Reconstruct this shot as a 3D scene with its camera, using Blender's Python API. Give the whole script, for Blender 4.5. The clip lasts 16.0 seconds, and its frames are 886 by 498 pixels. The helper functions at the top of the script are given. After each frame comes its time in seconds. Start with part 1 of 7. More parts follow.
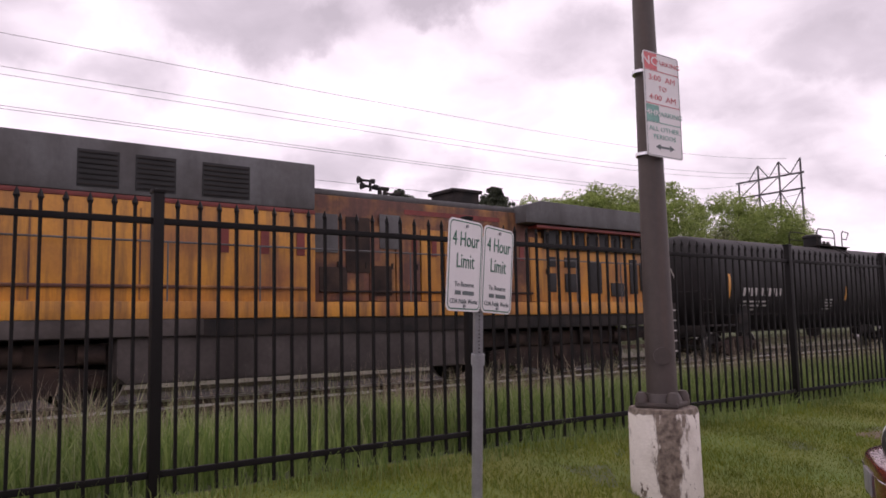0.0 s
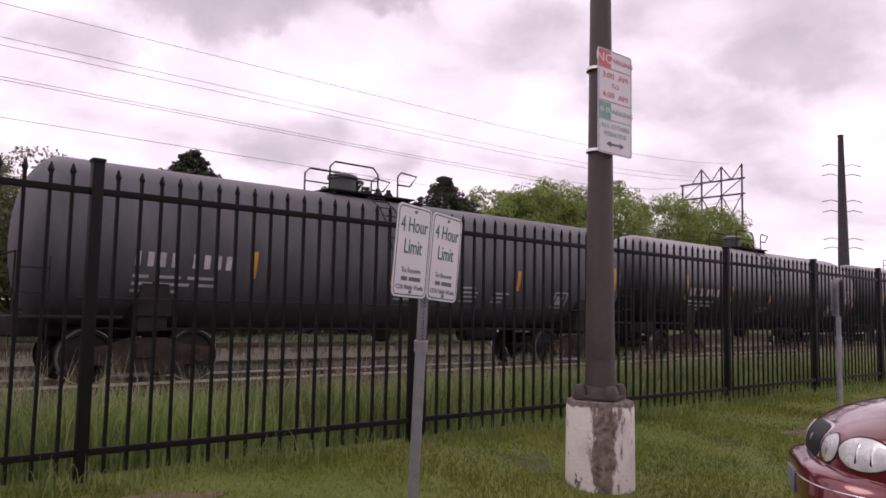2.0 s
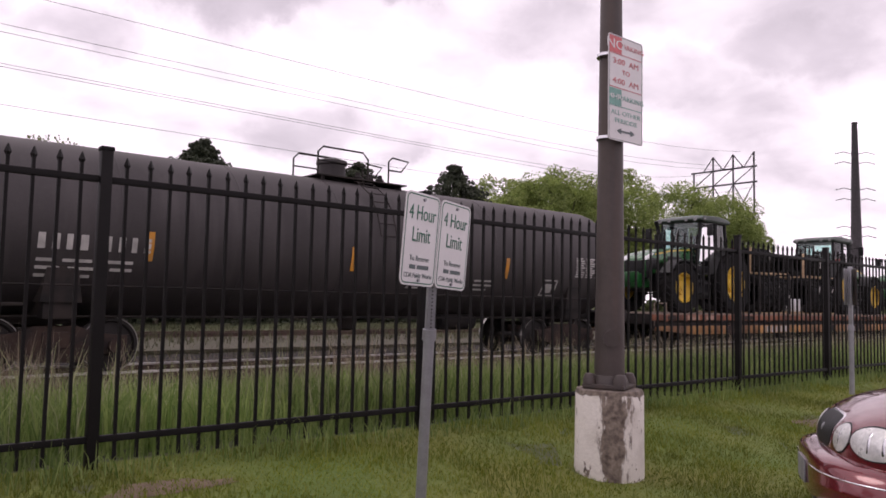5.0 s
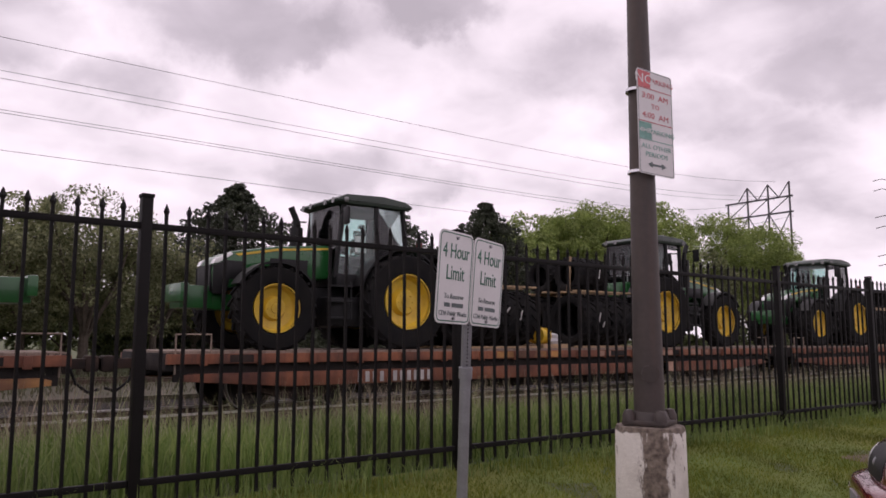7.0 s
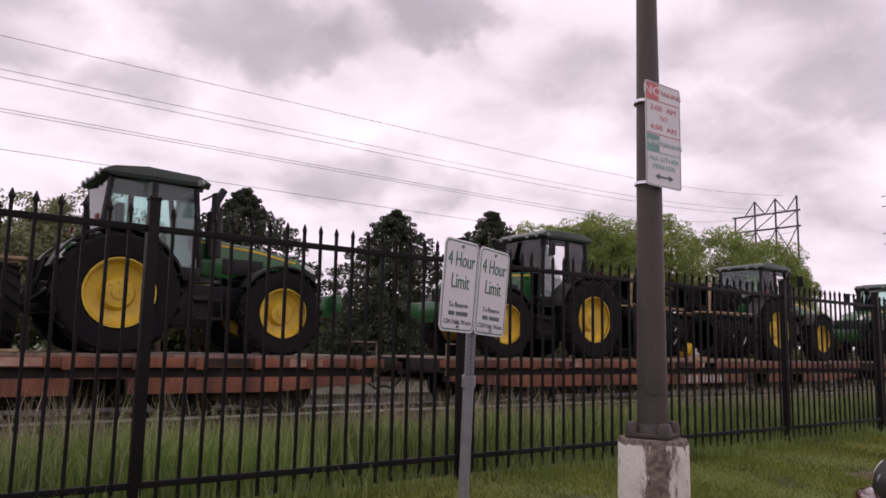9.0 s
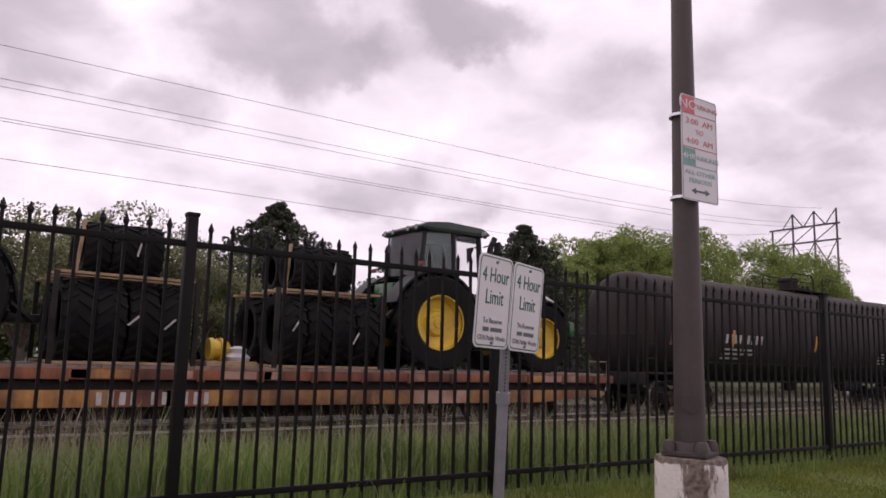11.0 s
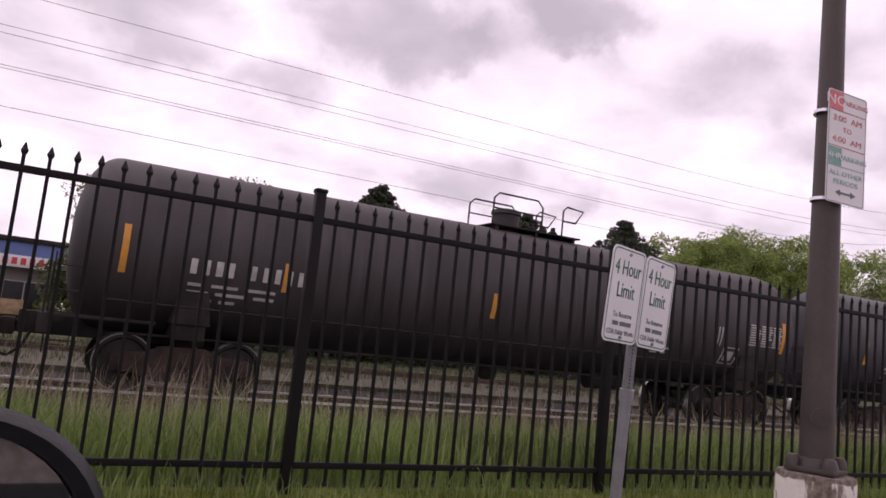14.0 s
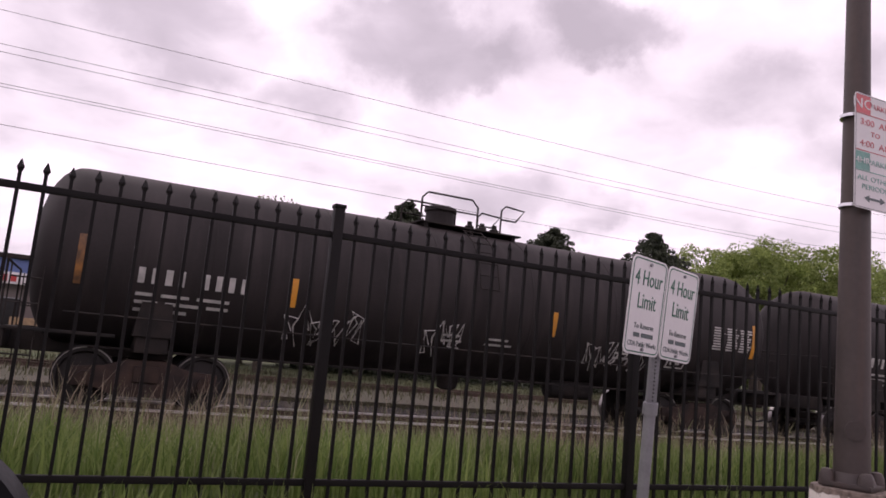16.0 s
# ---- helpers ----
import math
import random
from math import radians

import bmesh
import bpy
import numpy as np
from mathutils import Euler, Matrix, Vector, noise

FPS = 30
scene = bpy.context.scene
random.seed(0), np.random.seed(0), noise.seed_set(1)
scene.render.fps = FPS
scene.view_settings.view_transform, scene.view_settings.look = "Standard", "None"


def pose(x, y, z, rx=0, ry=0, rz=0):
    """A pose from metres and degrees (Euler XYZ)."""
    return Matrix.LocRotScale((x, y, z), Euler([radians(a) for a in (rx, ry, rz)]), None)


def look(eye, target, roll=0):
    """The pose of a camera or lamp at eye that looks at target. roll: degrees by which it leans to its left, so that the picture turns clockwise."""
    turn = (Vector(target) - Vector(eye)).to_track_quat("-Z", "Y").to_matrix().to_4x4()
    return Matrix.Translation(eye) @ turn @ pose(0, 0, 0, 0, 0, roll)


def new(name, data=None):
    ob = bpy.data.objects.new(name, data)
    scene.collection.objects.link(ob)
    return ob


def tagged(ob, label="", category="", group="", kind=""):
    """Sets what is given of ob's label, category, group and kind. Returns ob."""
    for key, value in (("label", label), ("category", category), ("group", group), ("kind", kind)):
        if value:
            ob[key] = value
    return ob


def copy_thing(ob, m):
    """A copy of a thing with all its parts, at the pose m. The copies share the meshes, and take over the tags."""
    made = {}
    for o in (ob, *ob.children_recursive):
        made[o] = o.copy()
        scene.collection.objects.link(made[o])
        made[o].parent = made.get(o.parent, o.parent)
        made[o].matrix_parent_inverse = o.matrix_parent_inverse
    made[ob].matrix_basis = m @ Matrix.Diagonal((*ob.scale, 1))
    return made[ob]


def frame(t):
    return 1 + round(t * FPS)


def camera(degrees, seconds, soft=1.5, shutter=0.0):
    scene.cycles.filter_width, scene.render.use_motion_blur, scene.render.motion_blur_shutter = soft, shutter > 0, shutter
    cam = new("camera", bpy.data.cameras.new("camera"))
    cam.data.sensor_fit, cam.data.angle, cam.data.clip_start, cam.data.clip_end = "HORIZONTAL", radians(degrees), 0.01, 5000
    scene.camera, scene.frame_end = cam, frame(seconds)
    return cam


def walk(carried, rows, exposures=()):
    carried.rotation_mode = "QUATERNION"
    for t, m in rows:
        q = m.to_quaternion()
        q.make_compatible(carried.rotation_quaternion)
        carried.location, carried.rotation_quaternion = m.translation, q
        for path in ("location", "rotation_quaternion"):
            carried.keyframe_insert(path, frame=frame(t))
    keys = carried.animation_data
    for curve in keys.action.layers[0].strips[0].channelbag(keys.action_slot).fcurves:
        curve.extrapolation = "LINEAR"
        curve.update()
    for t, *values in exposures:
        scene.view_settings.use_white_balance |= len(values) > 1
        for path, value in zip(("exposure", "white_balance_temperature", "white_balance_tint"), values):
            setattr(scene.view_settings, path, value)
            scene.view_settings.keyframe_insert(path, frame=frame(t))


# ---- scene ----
cam = camera(61.0, 16.0, soft=1.65)
PATH = [
    (0, (0.309, 0.034, 1.025), (1.494, 1.632, 1.226), -1.2),
    (0.5, (0.309, 0.034, 1.019), (1.487, 1.638, 1.217), 0.3),
    (1, (0.311, 0.04, 1.014), (1.51, 1.628, 1.206), 0.9),
    (1.5, (0.315, 0.043, 1.017), (1.514, 1.631, 1.215), 0.7),
    (2, (0.318, 0.052, 1.016), (1.615, 1.565, 1.186), 1.1),
    (2.5, (0.329, 0.072, 1.014), (1.618, 1.597, 1.131), 2.0),
    (3, (0.318, 0.064, 1.016), (1.587, 1.604, 1.134), 2.0),
    (5.5, (0.339, 0.062, 1.016), (1.618, 1.592, 1.178), 0.8),
    (6, (0.333, 0.062, 1.014), (1.553, 1.63, 1.242), 0.7),
    (6.5, (0.327, 0.051, 1.011), (1.513, 1.644, 1.246), 0.6),
    (7, (0.322, 0.055, 1.013), (1.527, 1.634, 1.252), 0.1),
    (7.5, (0.325, 0.055, 1.016), (1.521, 1.639, 1.26), 0.6),
    (8, (0.32, 0.056, 1.016), (1.52, 1.637, 1.256), 1.0),
    (8.5, (0.319, 0.054, 1.017), (1.515, 1.638, 1.262), 1.0),
    (9, (0.321, 0.052, 1.013), (1.512, 1.638, 1.273), 1.2),
    (11.5, (0.303, 0.06, 1.029), (1.414, 1.697, 1.324), 1.6),
    (12, (0.263, 0.066, 1.031), (1.414, 1.68, 1.292), 3.6),
    (12.5, (0.24, 0.103, 1.026), (1.332, 1.759, 1.281), 6.3),
    (13, (0.205, 0.115, 1.026), (1.224, 1.813, 1.311), 5.1),
    (13.5, (0.197, 0.166, 1.003), (1.245, 1.849, 1.263), 5.3),
    (14, (0.188, 0.186, 1.002), (1.097, 1.95, 1.25), 5.9),
    (14.5, (0.214, 0.193, 0.999), (1.038, 1.998, 1.249), 5.8),
    (15, (0.221, 0.189, 1.002), (0.996, 2.017, 1.245), 5.9),
    (15.5, (0.229, 0.176, 0.995), (0.999, 2.005, 1.244), 5.2),
    (16, (0.254, 0.193, 1.0), (1.091, 1.988, 1.282), 5.3),
]
walk(cam, [(t, look(eye, target, roll)) for t, eye, target, roll in PATH],
     exposures=[(0, 0.04, 6500, 18), (1.2, 0.02, 6500, 18), (2.0, -0.03, 6500, 21), (3.0, 0.11, 6500, 18), (5.3, 0.11, 6500, 16), (5.6, 0.09, 6500, 17), (6.2, -0.16, 6500, 16), (9, -0.17, 6500, 16), (11.5, -0.12, 6500, 18), (13, -0.06, 6500, 20), (16, -0.02, 6500, 21)])

# ---- world, light ----
RAIL = -0.27          # top of rail
TRACK = 14.1          # middle of the track
SPEED = 17.2          # metres a second, towards -x

world = bpy.data.worlds.new("sky")
scene.world = world
world.use_nodes = True


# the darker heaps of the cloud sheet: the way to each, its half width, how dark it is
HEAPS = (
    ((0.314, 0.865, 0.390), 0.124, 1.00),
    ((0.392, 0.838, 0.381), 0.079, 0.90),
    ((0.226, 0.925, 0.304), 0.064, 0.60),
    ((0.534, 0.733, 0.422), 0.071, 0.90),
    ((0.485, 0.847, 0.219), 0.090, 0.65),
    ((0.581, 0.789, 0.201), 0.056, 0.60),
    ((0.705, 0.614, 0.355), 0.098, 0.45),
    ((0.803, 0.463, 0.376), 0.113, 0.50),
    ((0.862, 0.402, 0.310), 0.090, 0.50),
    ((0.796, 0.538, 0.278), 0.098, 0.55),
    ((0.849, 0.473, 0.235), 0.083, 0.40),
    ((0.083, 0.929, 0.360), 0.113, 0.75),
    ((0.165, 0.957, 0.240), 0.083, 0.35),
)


def build_sky(w):
    nt = w.node_tree
    nt.nodes.clear()
    N, L = nt.nodes.new, nt.links.new
    out = N("ShaderNodeOutputWorld")
    tc = N("ShaderNodeTexCoord")
    sep = N("ShaderNodeSeparateXYZ")
    L(tc.outputs["Generated"], sep.inputs[0])
    # cloud sheet: the direction projected on a plane overhead
    zz = N("ShaderNodeMath"); zz.operation = "MAXIMUM"; zz.inputs[1].default_value = 0.0
    L(sep.outputs[2], zz.inputs[0])
    za = N("ShaderNodeMath"); za.operation = "ADD"; za.inputs[1].default_value = 0.32
    L(zz.outputs[0], za.inputs[0])
    dx = N("ShaderNodeMath"); dx.operation = "DIVIDE"
    dy = N("ShaderNodeMath"); dy.operation = "DIVIDE"
    L(sep.outputs[0], dx.inputs[0]); L(za.outputs[0], dx.inputs[1])
    L(sep.outputs[1], dy.inputs[0]); L(za.outputs[0], dy.inputs[1])
    comb = N("ShaderNodeCombineXYZ")
    L(dx.outputs[0], comb.inputs[0]); L(dy.outputs[0], comb.inputs[1])
    comb.inputs[2].default_value = CLOUD_SEED
    drift = N("ShaderNodeVectorMath"); drift.operation = "ADD"
    drift.inputs[1].default_value = (0.374, 0.082, 0.0)
    L(comb.outputs[0], drift.inputs[0])
    n1 = N("ShaderNodeTexNoise")
    n1.inputs["Scale"].default_value = 2.3
    n1.inputs["Detail"].default_value = 7
    n1.inputs["Roughness"].default_value = 0.47
    n1.inputs["Distortion"].default_value = 0.15
    L(drift.outputs[0], n1.inputs["Vector"])
    ramp = N("ShaderNodeValToRGB")
    e = ramp.color_ramp.elements
    e[0].position, e[0].color = 0.34, (0.47, 0.42, 0.465, 1)
    e[1].position, e[1].color = 0.66, (1.22, 1.09, 1.17, 1)
    m = ramp.color_ramp.elements.new(0.42); m.color = (0.60, 0.535, 0.59, 1)
    m = ramp.color_ramp.elements.new(0.48); m.color = (0.78, 0.70, 0.76, 1)
    m = ramp.color_ramp.elements.new(0.55); m.color = (0.96, 0.86, 0.93, 1)
    n2 = N("ShaderNodeTexNoise")
    n2.inputs["Scale"].default_value = 6.0
    n2.inputs["Detail"].default_value = 6
    n2.inputs["Distortion"].default_value = 0.3
    L(drift.outputs[0], n2.inputs["Vector"])
    blend = N("ShaderNodeMix"); blend.inputs[0].default_value = 0.36
    L(n1.outputs[0], blend.inputs[2]); L(n2.outputs[0], blend.inputs[3])
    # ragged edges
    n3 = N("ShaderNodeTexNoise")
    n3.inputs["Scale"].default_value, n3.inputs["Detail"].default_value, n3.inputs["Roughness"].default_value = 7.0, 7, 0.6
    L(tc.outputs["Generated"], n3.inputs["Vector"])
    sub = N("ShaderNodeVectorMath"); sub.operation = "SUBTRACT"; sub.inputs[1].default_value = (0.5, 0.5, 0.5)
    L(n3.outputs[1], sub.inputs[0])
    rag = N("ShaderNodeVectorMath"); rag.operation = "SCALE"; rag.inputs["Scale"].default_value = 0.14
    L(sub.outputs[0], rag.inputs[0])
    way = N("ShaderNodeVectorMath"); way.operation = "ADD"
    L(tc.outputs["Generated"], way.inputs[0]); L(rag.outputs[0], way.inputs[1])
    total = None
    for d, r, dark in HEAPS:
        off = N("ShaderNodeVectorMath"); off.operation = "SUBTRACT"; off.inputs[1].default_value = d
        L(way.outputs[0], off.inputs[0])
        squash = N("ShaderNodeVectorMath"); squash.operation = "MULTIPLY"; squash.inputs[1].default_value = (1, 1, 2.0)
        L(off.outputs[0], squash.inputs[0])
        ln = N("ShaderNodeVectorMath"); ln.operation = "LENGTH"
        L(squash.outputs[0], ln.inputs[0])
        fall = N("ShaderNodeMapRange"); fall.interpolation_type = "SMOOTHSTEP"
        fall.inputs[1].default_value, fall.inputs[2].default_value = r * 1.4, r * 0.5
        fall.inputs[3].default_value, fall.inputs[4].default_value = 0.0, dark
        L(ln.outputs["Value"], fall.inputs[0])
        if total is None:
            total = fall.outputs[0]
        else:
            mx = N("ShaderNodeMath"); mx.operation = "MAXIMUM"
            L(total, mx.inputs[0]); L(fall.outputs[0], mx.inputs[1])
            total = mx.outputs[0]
    soft_noise = N("ShaderNodeMapRange")
    soft_noise.inputs[1].default_value, soft_noise.inputs[2].default_value = 0.3, 0.7
    soft_noise.inputs[3].default_value, soft_noise.inputs[4].default_value = 0.405, 0.625
    L(blend.outputs[0], soft_noise.inputs[0])
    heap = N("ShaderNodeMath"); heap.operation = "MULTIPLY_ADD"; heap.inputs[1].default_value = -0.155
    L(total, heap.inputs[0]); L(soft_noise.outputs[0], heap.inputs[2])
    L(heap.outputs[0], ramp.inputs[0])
    nishita = N("ShaderNodeTexSky")
    nishita.sky_type, nishita.sun_disc = "NISHITA", False
    nishita.sun_elevation, nishita.sun_rotation = radians(SUN_ELEV), radians(SUN_TURN)
    b1, b2 = N("ShaderNodeBackground"), N("ShaderNodeBackground")
    L(nishita.outputs[0], b1.inputs[0]); b1.inputs[1].default_value = 0.05
    L(ramp.outputs[0], b2.inputs[0]); b2.inputs[1].default_value = CLOUD_LIGHT
    mix = N("ShaderNodeMixShader"); mix.inputs[0].default_value = 0.93
    L(b1.outputs[0], mix.inputs[1]); L(b2.outputs[0], mix.inputs[2])
    L(mix.outputs[0], out.inputs[0])


CLOUD_SEED, CLOUD_LIGHT = 5.2, 1.3
SUN_ELEV, SUN_TURN = 52, 330
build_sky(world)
sun = new("sun", bpy.data.lights.new("sun", "SUN"))
sun.data.energy, sun.data.angle, sun.data.color = 0.5, radians(20), (1.0, 0.95, 0.9)
# the bright part of the cloud stands over the track, towards +y and -x
sun.matrix_world = look((-30, 60, 90), (0, 0, 0))
scene.view_settings.exposure = 0.0


# ---- materials ----
def mat(name, col, rough=0.6, metal=0.0, var=0.25, scale=3.0, fine=60.0, bump=0.15, col2=None, spot=0.5, coat=0.0, dist=0.01):
    """A painted or natural surface: broad stains to col2, fine grain, bump, a little difference from object to object."""
    m = bpy.data.materials.new(name)
    m.use_nodes = True
    nt = m.node_tree
    N, L = nt.nodes.new, nt.links.new
    b = nt.nodes["Principled BSDF"]
    tc = N("ShaderNodeTexCoord")
    big, small = N("ShaderNodeTexNoise"), N("ShaderNodeTexNoise")
    for n, s, d in ((big, scale, 5), (small, fine, 3)):
        n.inputs["Scale"].default_value, n.inputs["Detail"].default_value = s, d
        L(tc.outputs["Object"], n.inputs["Vector"])
    ramp = N("ShaderNodeValToRGB")
    ramp.color_ramp.elements[0].position, ramp.color_ramp.elements[1].position = spot - 0.13, spot + 0.17
    c2 = col2 or tuple(c * (1 - var) for c in col)
    ramp.color_ramp.elements[0].color, ramp.color_ramp.elements[1].color = (*col, 1), (*c2, 1)
    L(big.outputs[0], ramp.inputs[0])
    mr = N("ShaderNodeMapRange")
    mr.inputs[3].default_value, mr.inputs[4].default_value = 1 - var * 0.7, 1 + var * 0.7
    L(small.outputs[0], mr.inputs[0])
    info = N("ShaderNodeObjectInfo")
    mo = N("ShaderNodeMapRange")
    mo.inputs[3].default_value, mo.inputs[4].default_value = 1 - var * 0.35, 1 + var * 0.35
    L(info.outputs["Random"], mo.inputs[0])
    mul = N("ShaderNodeMath"); mul.operation = "MULTIPLY"
    L(mr.outputs[0], mul.inputs[0]); L(mo.outputs[0], mul.inputs[1])
    sc = N("ShaderNodeVectorMath"); sc.operation = "SCALE"
    L(ramp.outputs[0], sc.inputs[0]); L(mul.outputs[0], sc.inputs["Scale"])
    L(sc.outputs[0], b.inputs["Base Color"])
    rr = N("ShaderNodeMapRange")
    rr.inputs[3].default_value, rr.inputs[4].default_value = max(rough - 0.12, 0.02), min(rough + 0.12, 1)
    L(big.outputs[0], rr.inputs[0]); L(rr.outputs[0], b.inputs["Roughness"])
    b.inputs["Metallic"].default_value = metal
    b.inputs["Coat Weight"].default_value = coat
    if bump:
        bp = N("ShaderNodeBump")
        bp.inputs["Strength"].default_value, bp.inputs["Distance"].default_value = bump, dist
        L(small.outputs[0], bp.inputs["Height"]); L(bp.outputs[0], b.inputs["Normal"])
    return m


def streaked(name, col, pale_col, rough=0.5, streak=0.6, lo=0.35, top=0.75):
    """Tank paint: dark, with a paler tone on the upper shell and runs down the side."""
    m = mat(name, col, rough, var=0.25, scale=0.9, fine=25, bump=0.08)
    nt = m.node_tree
    N, L = nt.nodes.new, nt.links.new
    b = nt.nodes["Principled BSDF"]
    src = b.inputs["Base Color"].links[0].from_socket
    tc, mp = N("ShaderNodeTexCoord"), N("ShaderNodeMapping")
    mp.inputs["Scale"].default_value = (2.2, 0.6, 0.22)
    L(tc.outputs["Object"], mp.inputs[0])
    run = N("ShaderNodeTexNoise"); run.inputs["Scale"].default_value = 1.6; run.inputs["Detail"].default_value = 6
    L(mp.outputs[0], run.inputs["Vector"])
    rmp = N("ShaderNodeMapRange"); rmp.inputs[1].default_value, rmp.inputs[2].default_value = 0.5, 0.75
    rmp.inputs[4].default_value = streak
    L(run.outputs[0], rmp.inputs[0])
    # the paler tone covers faces that look up
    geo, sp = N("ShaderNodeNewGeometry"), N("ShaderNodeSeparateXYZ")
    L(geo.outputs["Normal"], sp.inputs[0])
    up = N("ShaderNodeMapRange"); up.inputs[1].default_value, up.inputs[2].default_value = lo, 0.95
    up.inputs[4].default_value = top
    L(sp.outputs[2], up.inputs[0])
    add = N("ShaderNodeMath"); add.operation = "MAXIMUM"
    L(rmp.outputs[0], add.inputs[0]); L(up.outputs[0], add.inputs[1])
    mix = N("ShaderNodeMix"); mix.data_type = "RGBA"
    L(add.outputs[0], mix.inputs[0]); L(src, mix.inputs[6]); mix.inputs[7].default_value = (*pale_col, 1)
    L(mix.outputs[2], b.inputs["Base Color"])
    return m


def leafy(name, c1, c2, thru=0.25, patch=0.6, lo=0.6, hi=1.4):
    """Leaves and blades: colour differs from piece to piece, light shines through."""
    m = bpy.data.materials.new(name)
    m.use_nodes = True
    nt = m.node_tree
    N, L = nt.nodes.new, nt.links.new
    b = nt.nodes["Principled BSDF"]
    geo = N("ShaderNodeNewGeometry")
    ramp = N("ShaderNodeValToRGB")
    ramp.color_ramp.elements[0].color, ramp.color_ramp.elements[1].color = (*c1, 1), (*c2, 1)
    L(geo.outputs["Random Per Island"], ramp.inputs[0])
    tc, n = N("ShaderNodeTexCoord"), N("ShaderNodeTexNoise")
    n.inputs["Scale"].default_value = patch; n.inputs["Detail"].default_value = 4
    L(tc.outputs["Object"], n.inputs["Vector"])
    mr = N("ShaderNodeMapRange"); mr.inputs[1].default_value, mr.inputs[2].default_value = 0.25, 0.75
    mr.inputs[3].default_value, mr.inputs[4].default_value = lo, hi
    L(n.outputs[0], mr.inputs[0])
    sc = N("ShaderNodeVectorMath"); sc.operation = "SCALE"
    L(ramp.outputs[0], sc.inputs[0]); L(mr.outputs[0], sc.inputs["Scale"])
    L(sc.outputs[0], b.inputs["Base Color"])
    b.inputs["Roughness"].default_value = 0.6
    tr, mx = N("ShaderNodeBsdfTranslucent"), N("ShaderNodeMixShader")
    L(sc.outputs[0], tr.inputs[0]); mx.inputs[0].default_value = thru
    L(b.outputs[0], mx.inputs[1]); L(tr.outputs[0], mx.inputs[2])
    L(mx.outputs[0], nt.nodes["Material Output"].inputs[0])
    return m


def glass(name, tint=(0.8, 0.9, 0.88)):
    m = bpy.data.materials.new(name)
    m.use_nodes = True
    nt = m.node_tree
    gl, tr, mx, fr = (nt.nodes.new(k) for k in ("ShaderNodeBsdfGlossy", "ShaderNodeBsdfTransparent", "ShaderNodeMixShader", "ShaderNodeFresnel"))
    gl.inputs["Roughness"].default_value = 0.03
    tr.inputs[0].default_value = (*tint, 1)
    fr.inputs[0].default_value = 1.6
    nt.links.new(fr.outputs[0], mx.inputs[0])
    nt.links.new(tr.outputs[0], mx.inputs[1]); nt.links.new(gl.outputs[0], mx.inputs[2])
    nt.links.new(mx.outputs[0], nt.nodes["Material Output"].inputs[0])
    return m


